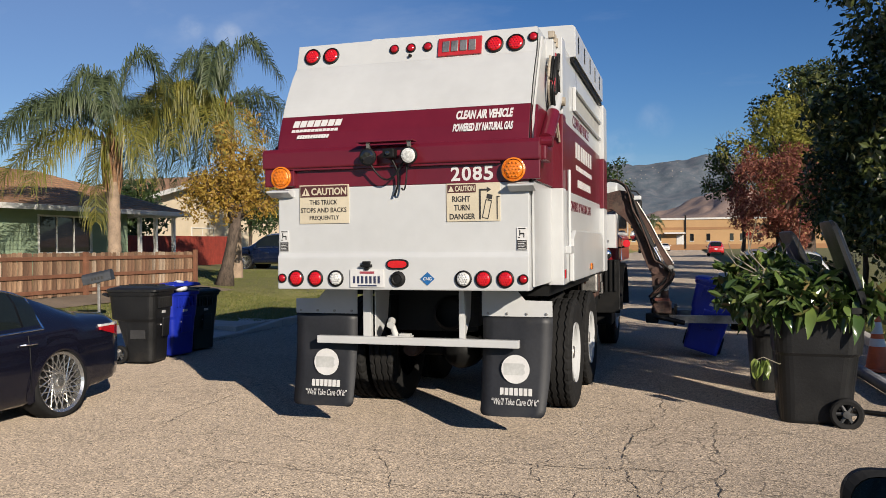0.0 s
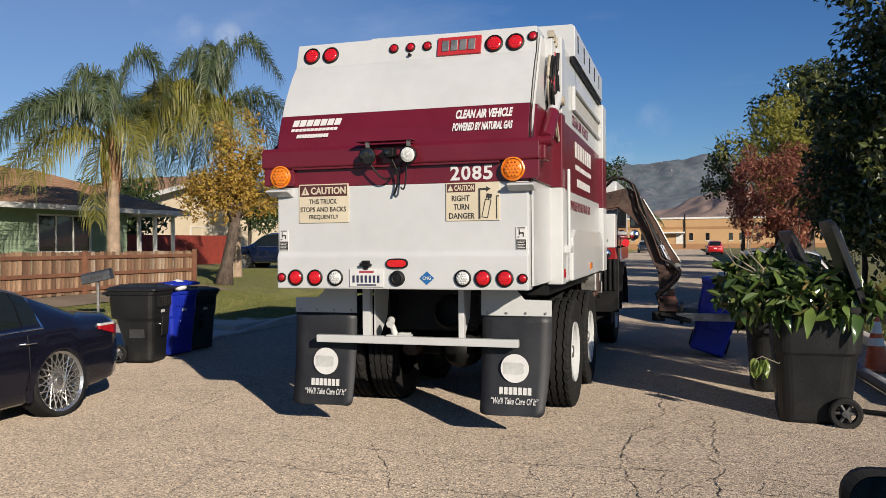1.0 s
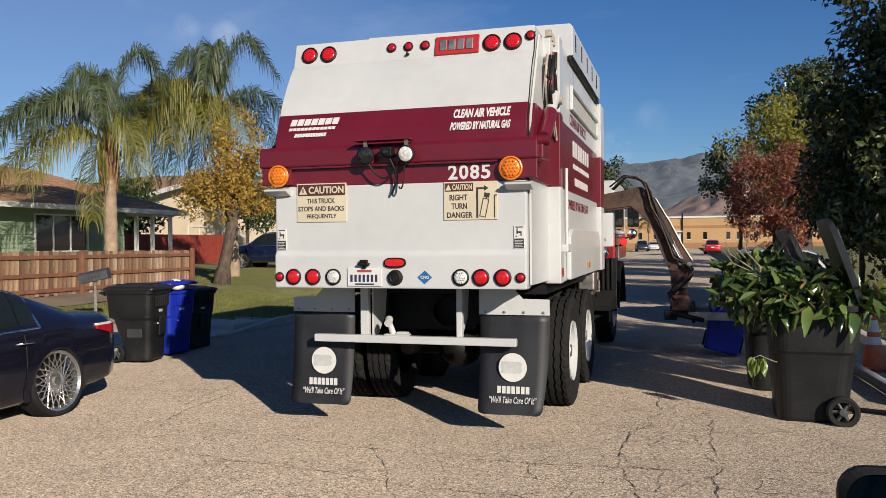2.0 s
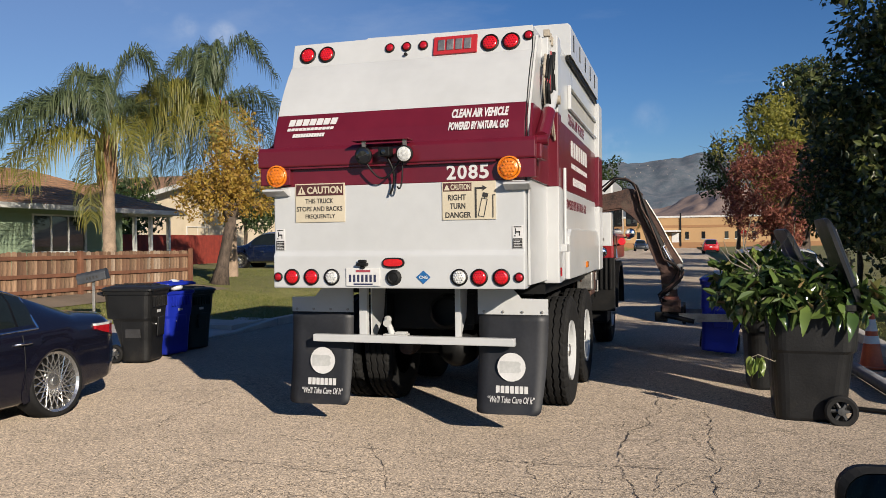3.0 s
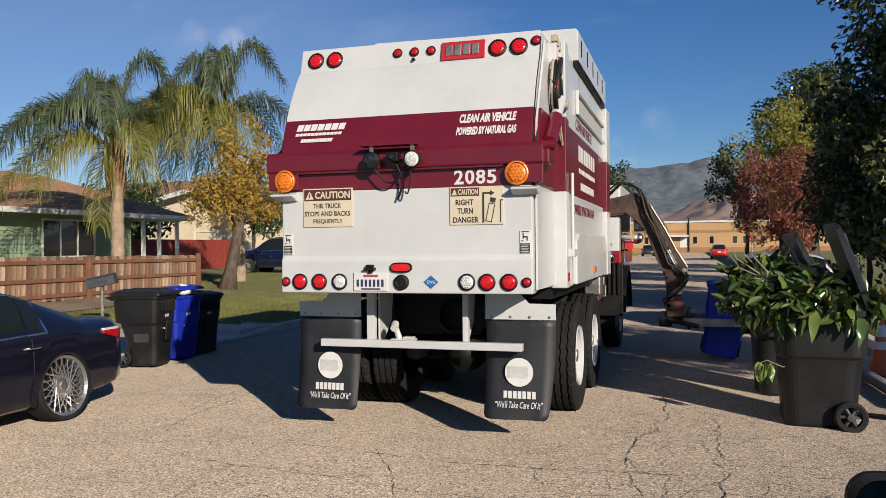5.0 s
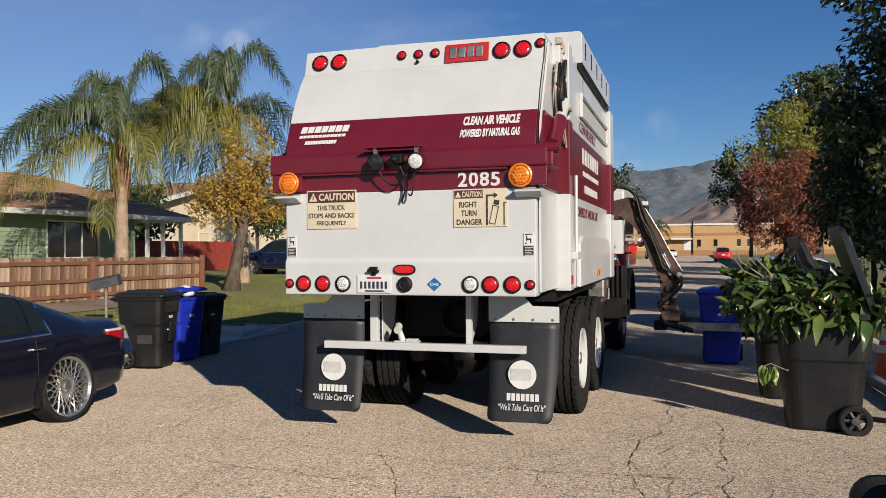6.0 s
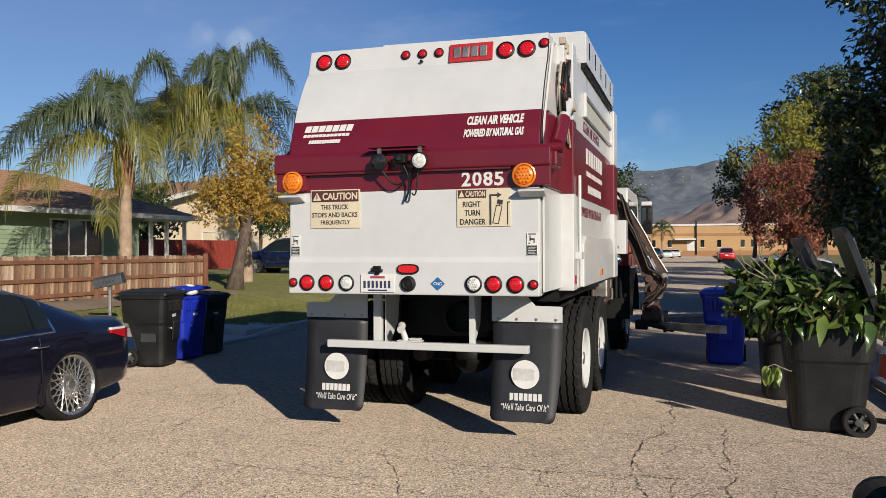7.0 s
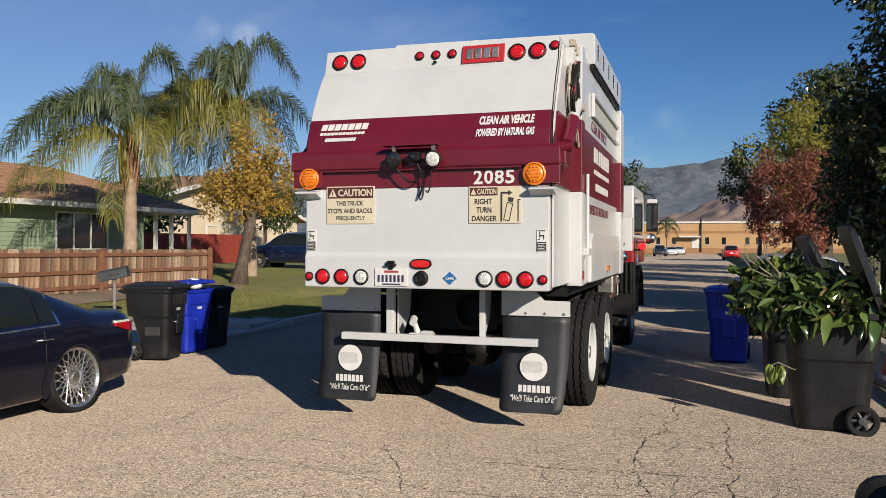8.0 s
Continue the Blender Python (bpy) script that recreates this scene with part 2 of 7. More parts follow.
def box(bm, x0, x1, y0, y1, z0, z1, bev=0.0, m=None):
    vs = [bm.verts.new((x, y, z)) for x in (x0, x1) for y in (y0, y1) for z in (z0, z1)]
    fs = [bm.faces.new([vs[i] for i in f]) for f in ((0, 1, 3, 2), (4, 6, 7, 5), (0, 4, 5, 1), (2, 3, 7, 6), (0, 2, 6, 4), (1, 5, 7, 3))]
    bmesh.ops.recalc_face_normals(bm, faces=fs)
    if m:
        bmesh.ops.transform(bm, matrix=m, verts=vs)
    if bev:
        es = list({e for f in fs for e in f.edges})
        bmesh.ops.bevel(bm, geom=es, offset=bev, segments=2, affect="EDGES", profile=0.6)
    return bm


def B(*a, **k):
    return box(bmesh.new(), *a, **k)


def prism(bm, pts, axis, a0, a1, bev=0.0):
    """A polygon (pairs) drawn out along an axis; pairs are the other two axes in order."""
    def v(p, a):
        return {"x": (a, p[0], p[1]), "y": (p[0], a, p[1]), "z": (p[0], p[1], a)}[axis]
    lo = [bm.verts.new(v(p, a0)) for p in pts]
    hi = [bm.verts.new(v(p, a1)) for p in pts]
    n = len(pts)
    fs = [bm.faces.new(lo), bm.faces.new(hi[::-1])]
    for i in range(n):
        fs.append(bm.faces.new((lo[i], hi[i], hi[(i + 1) % n], lo[(i + 1) % n])))
    bmesh.ops.recalc_face_normals(bm, faces=fs)
    if bev:
        es = list({e for f in fs for e in f.edges})
        bmesh.ops.bevel(bm, geom=es, offset=bev, segments=2, affect="EDGES", profile=0.6)
    return bm


def rod(bm, p, q, r0, r1=None, seg=12, caps=True):
    p, q = Vector(p), Vector(q)
    r1 = r0 if r1 is None else r1
    t = (q - p).to_track_quat("Z", "Y").to_matrix()
    ring = []
    for c, r in ((p, r0), (q, r1)):
        ring.append([bm.verts.new(c + t @ Vector((r * math.cos(6.28318 * i / seg), r * math.sin(6.28318 * i / seg), 0))) for i in range(seg)])
    for i in range(seg):
        bm.faces.new((ring[0][i], ring[0][(i + 1) % seg], ring[1][(i + 1) % seg], ring[1][i]))
    if caps:
        bm.faces.new(ring[0][::-1])
        bm.faces.new(ring[1])
    return bm


def tube(bm, pts, r, seg=8, r_end=None):
    pts = [Vector(p) for p in pts]
    rings = []
    for i, p in enumerate(pts):
        d = (pts[min(i + 1, len(pts) - 1)] - pts[max(i - 1, 0)]).normalized()
        t = d.to_track_quat("Z", "Y").to_matrix()
        k = r if r_end is None else r + (r_end - r) * i / (len(pts) - 1)
        rings.append([bm.verts.new(p + t @ Vector((k * math.cos(6.28318 * j / seg), k * math.sin(6.28318 * j / seg), 0))) for j in range(seg)])
    for a, b in zip(rings, rings[1:]):
        for j in range(seg):
            bm.faces.new((a[j], a[(j + 1) % seg], b[(j + 1) % seg], b[j]))
    bm.faces.new(rings[0][::-1])
    bm.faces.new(rings[-1])
    return bm


def lathe(bm, prof, seg=24, axis="z", m=None):
    """Turns pairs (radius, height) round an axis."""
    rings = []
    for r, h in prof:
        ring = []
        for i in range(seg):
            a = 2 * math.pi * i / seg
            c, s = r * math.cos(a), r * math.sin(a)
            v = Vector({"z": (c, s, h), "x": (h, c, s), "y": (c, h, s)}[axis])
            ring.append(bm.verts.new(m @ v if m else v))
        rings.append(ring)
    fs = []
    for a, b in zip(rings, rings[1:]):
        for i in range(seg):
            fs.append(bm.faces.new((a[i], a[(i + 1) % seg], b[(i + 1) % seg], b[i])))
    bmesh.ops.remove_doubles(bm, verts=[v for r in rings for v in r], dist=1e-6)
    bmesh.ops.recalc_face_normals(bm, faces=[f for f in fs if f.is_valid])
    return bm


def L(*a, **k):
    return lathe(bmesh.new(), *a, **k)


def words(name, body, width, height, m, material, parent, shear=0.0, bold=0.0, spacing=1.0):
    """Raised lettering with the built-in font, fitted to a width and a height, its lower left corner at the pose m, facing +z of m."""
    cu = bpy.data.curves.new(name, "FONT")
    cu.body, cu.size, cu.shear, cu.offset, cu.extrude, cu.space_character = body, 1.0, shear, bold, 0.004, spacing
    cu.resolution_u = 3
    tmp = bpy.data.objects.new(name, cu)
    scene.collection.objects.link(tmp)
    me = bpy.data.meshes.new_from_object(tmp.evaluated_get(bpy.context.evaluated_depsgraph_get()))
    bpy.data.objects.remove(tmp)
    bpy.data.curves.remove(cu)
    co = np.empty(len(me.vertices) * 3)
    me.vertices.foreach_get("co", co)
    co = co.reshape(-1, 3)
    lo, hi = co.min(0), co.max(0)
    co[:, 0] = (co[:, 0] - lo[0]) * width / (hi[0] - lo[0])
    co[:, 1] = (co[:, 1] - lo[1]) * height / (hi[1] - lo[1])
    co[:, 2] = (co[:, 2] - lo[2]) * 0.25
    me.vertices.foreach_set("co", co.ravel())
    me.name = name
    me.materials.append(material)
    ob = new(name, me)
    ob.parent, ob.matrix_basis = parent, m
    return ob


# ---- ground, road and pavements ----
KERB_L, KERB_R = -8.1, 2.75


def strip(name, prof, y0, y1, steps, material, label, category, rough=0.0, kind="structure"):
    """A sheet with a cross profile (x, z), drawn out along the street."""
    vs, fs = [], []
    n = len(prof)
    for j in range(steps + 1):
        y = y0 + (y1 - y0) * (j / steps) ** (1 if steps < 60 else 2.2)
        for x, z in prof:
            k = rough * noise.noise(Vector((x * 0.9, y * 0.9, 3.1))) if rough else 0
            vs.append((x, y, z + k))
    for j in range(steps):
        for i in range(n - 1):
            fs.append((j * n + i, j * n + i + 1, (j + 1) * n + i + 1, (j + 1) * n + i))
    return tagged(fast(name, vs, fs, material, smooth=True), label, category, "", kind)


strip("ground", [(-4000, 0.8), (-60, 0.8), (-24, 0.66), (-14, 0.53), (-12, 0.34), (-10.52, 0.15), (-10.48, -0.06), (2.88, -0.06), (2.92, 0.11), (6, 0.18), (40, 0.3), (4000, 0.3)], -70, 4200, 90, GRASS,
      "patchy green and yellow lawn reaching far off", "ground")
strip("road", [(-8.2, -0.02), (-7.4, -0.02), (-5.5, -0.005), (-2.8, 0.0), (0.5, 0.0), (1.75, -0.01), (2.8, -0.015)], -60, 250, 80, ASPHALT, "old sunlit grey-tan asphalt street with cracks", "road")


def pavement_left():
    """Kerb with a dropped driveway mouth, then concrete slabs."""
    y = -20.0
    while y < 60:
        step = 1.52
        drop = 10.2 < y + 0.7 < 14.0
        ramp = not drop and 14.0 < y + 0.7 < 15.4
        top = 0.035 if drop else 0.13
        stone = B(KERB_L - 0.16, KERB_L, y + 0.004, y + step - 0.004, -0.08, top, bev=0.02)
        for v in stone.verts:
            if ramp and v.co.z > 0 and v.co.y < y + 0.5:
                v.co.z -= 0.095
        part("kerb_stone", stone, CONCRETE, PAVE_L)
        bm = bmesh.new()
        if y > 14.3:
            y += step
            continue
        prism(bm, [(KERB_L - 0.164, -0.06), (KERB_L - 0.164, top - 0.004), (-10.5, 0.165), (-10.5, -0.06)], "y", y + 0.006, y + step - 0.006)
        part("slab", bm, CONCRETE, PAVE_L)
        y += step


PAVE_L = thing("pavement_1", pose(0, 0, 0), "pale concrete pavement with kerb and driveway mouth", "pavement", kind="structure")
pavement_left()
PAVE_R = thing("pavement_2", pose(0, 0, 0), "concrete kerb along the street", "kerb", kind="structure")
for i in range(40):
    y = -20 + i * 1.52
    part("kerb_stone", B(KERB_R, KERB_R + 0.16, y + 0.004, y + 1.516, -0.08, 0.13, bev=0.02), CONCRETE, PAVE_R)


strip("verge", [(-10.6, 0.163), (-9.4, 0.15), (-8.27, 0.118), (-8.265, -0.05)], 14.32, 60, 50, GRASS, "patchy lawn reaching to the kerb", "ground", rough=0.01)
strip("soil_bed", [(-13.8, 0.53), (-13.2, 0.475), (-12.5, 0.405)], 5, 20.3, 40, SOIL, "strip of dry soil along the fence", "soil", rough=0.02)


def crack(p, q, wander, width, seed):
    """A sealed or open crack, a thin dark ribbon that wanders."""
    rnd = random.Random(seed)
    n = int((Vector(q) - Vector(p)).length / 0.05) + 2
    d = (Vector(q) - Vector(p))
    s = Vector((-d.y, d.x)).normalized()
    vs, fs = [], []
    for i in range(n):
        u = i / (n - 1)
        c = Vector(p) + d * u + s * (wander * noise.noise(Vector((seed * 7.1, u * d.length * 0.7, 0))) * 1.3 + 0.09 * noise.noise(Vector((seed, u * d.length * 3.1, 5))) + 0.03 * noise.noise(Vector((seed, u * d.length * 9, 7))) + rnd.uniform(-0.008, 0.008))
        w = 0.5 * width * (0.15 + 0.9 * rnd.random()) * min(1, 6 * u + 0.2, 6 * (1 - u) + 0.2)
        vs += [(*(c - s * w), 0.0045), (*(c + s * w), 0.0045)]
    for i in range(n - 1):
        fs.append((2 * i, 2 * i + 1, 2 * i + 3, 2 * i + 2))
    return fast("crack", vs, fs, CRACK, CRACKS)


CRACK = mat("crack_dirt", (0.11, 0.09, 0.07), 0.95, scale=6, fine=60, dark=0.5)
CRACKS = thing("road_cracks", pose(0, 0, 0), "long dark cracks in the worn asphalt", "cracks", kind="structure")
for k, (p, q, w, r) in enumerate((((-4.65, 6.2), (-4.96, 8.1), 0.10, 0.011), ((-0.45, 6.0), (-0.2, 9.6), 0.16, 0.013), ((0.16, 4.4), (0.26, 8.3), 0.10, 0.010),
                                  ((-1.9, 5.95), (-0.45, 6.02), 0.05, 0.011), ((-0.45, 6.02), (-0.1, 4.6), 0.08, 0.010), ((-3.3, 6.25), (-1.9, 5.95), 0.06, 0.007), ((-5.6, 6.6), (-3.0, 7.3), 0.08, 0.006), ((-0.4, 6.0), (0.2, 6.1), 0.05, 0.006), ((0.2, 6.2), (1.3, 5.6), 0.10, 0.008),
                                  ((-4.2, 5.6), (0.2, 4.9), 0.10, 0.007), ((-1.9, 5.0), (-2.6, 6.4), 0.12, 0.006), ((0.7, 7.7), (2.0, 6.4), 0.08, 0.008),
                                  ((-7.0, 8.6), (-5.2, 8.9), 0.1, 0.007), ((-5.2, 8.9), (-3.6, 8.4), 0.1, 0.007), ((-6.9, 4.4), (-5.0, 6.9), 0.15, 0.006),
                                  ((-0.4, 9.6), (-0.2, 14.0), 0.15, 0.009), ((-3.3, 4.2), (-2.3, 5.4), 0.1, 0.005))):
    crack(p, q, w, r, k + 1)
crack((-8.06, 9.0), (-8.06, 15.0), 0.03, 0.03, 30)
# fine side branches of the web
web = random.Random(31)
for k in range(34):
    x, y, a, l = web.uniform(-6.8, 1.6), web.uniform(3.6, 9.5), web.uniform(0, 3.14), web.uniform(0.35, 1.3)
    crack((x, y), (x + l * math.cos(a), y + l * math.sin(a)), 0.1, web.uniform(0.003, 0.0055), 40 + k)
for k in range(46):
    x, y, a, l = web.gauss(-0.2, 0.55), web.uniform(4.4, 9.0), web.choice((1.2, 1.7, 0.1, 2.9)) + web.uniform(-0.4, 0.4), web.uniform(0.25, 0.9)
    crack((x, y), (x + l * math.cos(a), y + l * math.sin(a)), 0.12, web.uniform(0.004, 0.008), 90 + k)
for k in range(14):
    x, y, l = web.uniform(-6.5, 0), web.uniform(4.6, 7.5), web.uniform(0.8, 2.2)
    crack((x, y), (x + l, y + web.uniform(-0.25, 0.25)), 0.12, web.uniform(0.003, 0.006), 150 + k)


# ---- the refuse truck: its own axes, x to its right side, y forward from the tailgate, z up ----
TRUCK_X, TRUCK_Y = -2.29, 6.2


def rear(x, y, z):
    """A pose on a face that looks back towards the camera: x to the right, y up."""
    return pose(x, y, z, 90, 0, 0)


def side(x, y, z):
    """A pose on the right side's face: x runs forward, y up."""
    return pose(x, y, z, 90, 0, 90)


def round_lamp(name, x, y, z, r, lens, parent, label="", lean=0.0, dots=True, ring=None):
    base = part(name, L([(0, 0.0), (r * 1.0, 0.0), (r * 1.0, -0.012), (r * 0.86, -0.018), (r * 0.84, -0.008), (0, -0.008)], 24, "y"), ring or BLACK, parent, label, m=pose(x, y, z, lean, 0, 0))
    part("lens", L([(0, -0.026), (r * 0.45, -0.024), (r * 0.74, -0.018), (r * 0.82, -0.0085), (0, -0.0085)], 24, "y"), lens, base, smooth=True)
    if dots:
        bm = bmesh.new()
        for i in range(-2, 3):
            for j in range(-2, 3):
                if math.hypot(i + 0.5 * (j % 2), j) < 2.3:
                    cx, cz = (i + 0.5 * (j % 2)) * r * 0.28, j * r * 0.27
                    lathe(bm, [(r * 0.10, -0.018), (r * 0.08, -0.030), (0, -0.0315)], 6, "y", Matrix.Translation((cx, 0, cz)))
        part("reflector", bm, lens, base)
    return base


def tyre_mesh(r, w, rim, seg=120):
    """A tyre round the x axis: three zigzag grooves, and notches along both shoulders."""
    prof = [(rim, -0.40, 0), (r * 0.80, -0.5, 0), (r * 0.93, -0.49, 1), (r * 0.985, -0.43, 1), (r, -0.40, 2)]
    for g in (-0.24, 0.0, 0.24):
        prof += [(r, g - 0.045, 3), (r - 0.016, g - 0.035, 3), (r - 0.016, g + 0.035, 3), (r, g + 0.045, 3)]
    prof += [(r, 0.40, 2), (r * 0.985, 0.43, 1), (r * 0.93, 0.49, 1), (r * 0.80, 0.5, 0), (rim, 0.40, 0)]
    bm = bmesh.new()
    rings = []
    for i in range(seg):
        a = 2 * math.pi * i / seg
        notch, zig = i % 4 == 0, (0.0, 0.022, 0.0, -0.022)[i % 4]
        ring = []
        for q, x, how in prof:
            q -= 0.014 if notch and how == 1 else 0.008 if notch and how == 2 else 0
            x += zig if how == 3 else 0
            ring.append(bm.verts.new((x * w, q * math.cos(a), q * math.sin(a))))
        rings.append(ring)
    for i in range(seg):
        p, q = rings[i], rings[(i + 1) % seg]
        for j in range(len(p) - 1):
            bm.faces.new((p[j], p[j + 1], q[j + 1], q[j]))
    bmesh.ops.recalc_face_normals(bm, faces=bm.faces)
    return bm


def truck_wheel(x, y, out, dual, white=True):
    r, w = 0.555, 0.285
    bm = bmesh.new()
    face = [(0.0, -0.10), (0.10, -0.10), (0.115, -0.13), (0.20, -0.15), (0.255, -0.135), (0.27, -0.02), (0.305, 0.0), (0.31, -0.03), (0.30, -0.22), (0, -0.22)] if dual else \
        [(0.0, 0.06), (0.10, 0.06), (0.115, 0.0), (0.22, -0.02), (0.27, -0.05), (0.285, 0.0), (0.305, 0.01), (0.31, -0.03), (0.30, -0.22), (0, -0.22)]
    lathe(bm, [(a, out * b) for a, b in face], 36, "x", Matrix.Translation((out * 0.13, 0, 0)))
    for k in range(10):
        a = 2 * math.pi * k / 10
        c = Vector((out * (0.13 - 0.145), 0.155 * math.cos(a), 0.155 * math.sin(a)))
        rod(bm, c, c + Vector((out * 0.045, 0, 0)), 0.017, seg=6)
    w1 = part("wheel", bm, WHITE if white else BLACK, TRUCK, "white steel wheel with black tyres" if white else "", m=pose(x, y, r))
    part("tyre", tyre_mesh(r, w, 0.30), RUBBER, w1)
    if dual:
        part("tyre", tyre_mesh(r, w, 0.30), RUBBER, w1, m=pose(-out * 0.335, 0, 0))
        part("hub", L([(0, 0.13), (0.06, 0.125), (0.09, 0.06), (0.11, 0.0), (0.11, -0.12)], 20, "x", Matrix.Rotation(0 if out > 0 else math.pi, 4, "Z") @ Matrix.Translation((-0.02, 0, 0))), STEEL, w1)
    return w1


TRUCK = thing("refuse_truck", pose(TRUCK_X, TRUCK_Y, 0), "white and maroon side-loading refuse truck stopped in the street", "truck")
WHEELS = []


HOSE_PALE = mat("dusty_pale_hose", (0.42, 0.36, 0.28), 0.7, scale=10, fine=50, dark=0.5, bump=0.2)


def truck():
    T = TRUCK
    # tailgate: three painted bands over one bowed profile
    low = [(0.0, 1.30), (0.0, 1.575), (0.022, 1.612), (0.022, 2.17), (0.95, 2.17), (0.95, 1.42), (0.12, 1.30)]
    mid = [(0.022, 2.1705), (0.022, 2.50), (0.055, 2.64), (0.115, 2.80), (0.95, 2.80), (0.95, 2.1705)]
    top = [(0.115, 2.8005), (0.155, 2.90), (0.20, 2.99), (0.252, 3.085), (0.31, 3.18), (0.375, 3.268), (0.392, 3.283), (0.448, 3.50), (0.95, 3.50), (0.95, 2.8005)]
    W = 1.105
    part("tailgate_lower", prism(bmesh.new(), low, "x", -W, W, bev=0.012), WHITE, T)
    part("tailgate_band", prism(bmesh.new(), mid, "x", -W, W, bev=0.004), MAROON, T)
    part("tailgate_upper", prism(bmesh.new(), top, "x", -W, W, bev=0.004), WHITE, T)
    # dark seam down the right edge of the tailgate
    edge = [(0.022, 2.50), (0.055, 2.64), (0.115, 2.80), (0.20, 2.99), (0.31, 3.18), (0.385, 3.278), (0.43, 3.44)]
    part("seam", tube(bmesh.new(), [(W + 0.004, y + 0.006, z) for y, z in edge], 0.005, seg=6), BLACK, T)
    # ledge with its end boxes
    part("ledge", prism(bmesh.new(), [(-0.035, 2.345), (-0.035, 2.475), (-0.015, 2.505), (0.05, 2.512), (0.05, 2.335), (-0.028, 2.335)], "x", -1.225, 1.20, bev=0.008), MAROON, T)
    part("ledge_lip", B(-0.97, 0.88, -0.02, 0.03, 2.318, 2.334), MAROON, T)
    for s in (-1, 1):
        part("lamp_box", B(s * 1.065 - 0.145, s * 1.065 + 0.135, -0.02, 0.03, 2.185, 2.334, bev=0.008), MAROON, T)
        sh = bmesh.new()
        prism(sh, [(-0.09, 2.128), (-0.09, 2.143), (0.0, 2.158), (0.06, 2.158), (0.06, 2.09), (0.0, 2.09)], "x", s * 1.055 - 0.105, s * 1.055 + 0.105, bev=0.006)
        part("lamp_shelf", sh, WHITE, T)
        round_lamp("amber_lamp", s * 1.02 - 0.03, -0.022, 2.262, 0.096, AMBER, T, "round amber warning lamp", dots=True, ring=AMBER)
    # upper lamps
    up = -14.5
    lip = lambda z: 0.392 + (z - 3.283) * 0.258 - 0.002
    for x, z in ((-0.955, 3.388), (-0.768, 3.384), (0.745, 3.368), (0.928, 3.366)):
        round_lamp("upper_lamp", x, lip(z), z, 0.078, RED_LIT, T, lean=up)
    for x, z in ((-0.162, 3.396), (-0.006, 3.395), (0.148, 3.394), (1.075, 3.405)):
        round_lamp("clearance_lamp", x, lip(z), z, 0.043, RED_LENS, T, lean=up, dots=False)
    plate = part("maker_plate", B(-0.193, 0.193, -0.018, 0.004, -0.083, 0.083, bev=0.004), mat("red_enamel", (0.42, 0.02, 0.025), 0.4, scale=6, fine=30), T, "red maker's plate with raised silver bars", m=pose(0.44, lip(3.372), 3.372, up, 0, 0))
    for k in range(4):
        part("raised_bar", B(-0.152 + k * 0.078, -0.152 + k * 0.078 + 0.062, -0.026, -0.0185, -0.05, 0.05, bev=0.004), STEEL, plate)
    part("peg", L([(0, -0.03), (0.014, -0.028), (0.014, 0)], 10, "y"), BLACK, T, m=pose(-0.006, lip(3.325), 3.325))
    # lower row of lamps
    for x, lens, r in ((-1.058, RED_LENS, 0.040), (1.058, RED_LENS, 0.040), (-0.925, RED_LIT, 0.070), (-0.742, RED_LIT, 0.070), (-0.553, CLEAR_LENS, 0.070),
                       (0.568, CLEAR_LENS, 0.070), (0.735, RED_LIT, 0.070), (0.915, RED_LIT, 0.070)):
        round_lamp("clear_reversing_lamp" if lens is CLEAR_LENS else "tail_lamp", x, -0.002, 1.395, r, lens, T, "clear round reversing lamp" if lens is CLEAR_LENS else "", dots=r > 0.05)
    ov = part("oval_lamp", prism(bmesh.new(), [(0.095 * math.copysign(abs(math.cos(a)) ** 0.6, math.cos(a)), 0.042 * math.copysign(abs(math.sin(a)) ** 0.8, math.sin(a))) for a in [i * math.pi / 12 for i in range(24)]], "y", -0.018, 0.0), BLACK, T, "oval red brake lamp in a black gasket", m=pose(0.005, -0.001, 1.515))
    part("lens", prism(bmesh.new(), [(0.082 * math.copysign(abs(math.cos(a)) ** 0.6, math.cos(a)), 0.030 * math.copysign(abs(math.sin(a)) ** 0.8, math.sin(a))) for a in [i * math.pi / 12 for i in range(24)]], "y", -0.027, -0.0185), RED_LIT, ov)
    part("alarm", L([(0, -0.025), (0.035, -0.022), (0.042, -0.028), (0.062, -0.02), (0.066, 0.0), (0, 0)], 24, "y"), BLACK, T, "round black reversing alarm", m=pose(0.005, -0.001, 1.392))
    # number plate with its lamp
    npl = part("number_plate", B(-0.42, -0.115, -0.014, -0.002, 1.32, 1.472, bev=0.004), LETTER_WHITE, T, "white number plate with plain dark bars")
    for k in range(7):
        part("bar", B(-0.392 + k * 0.037, -0.392 + k * 0.037 + 0.02, -0.017, -0.0145, 1.355, 1.415), mat("plate_ink", (0.03, 0.035, 0.08), 0.5) if k == 0 else bpy.data.materials["plate_ink"], npl)
    part("bar", B(-0.33, -0.20, -0.017, -0.0145, 1.436, 1.455), mat("plate_script", (0.35, 0.06, 0.08), 0.5), npl)
    part("bar", B(-0.35, -0.18, -0.017, -0.0145, 1.330, 1.342), bpy.data.materials["plate_ink"], npl)
    lampm = bmesh.new()
    box(lampm, -0.315, -0.22, -0.05, -0.001, 1.49, 1.515, bev=0.008)
    box(lampm, -0.30, -0.235, -0.04, -0.002, 1.515, 1.54, bev=0.006)
    box(lampm, -0.285, -0.25, -0.03, -0.004, 1.465, 1.492, bev=0.004)
    part("plate_lamp", lampm, BLACK, T)
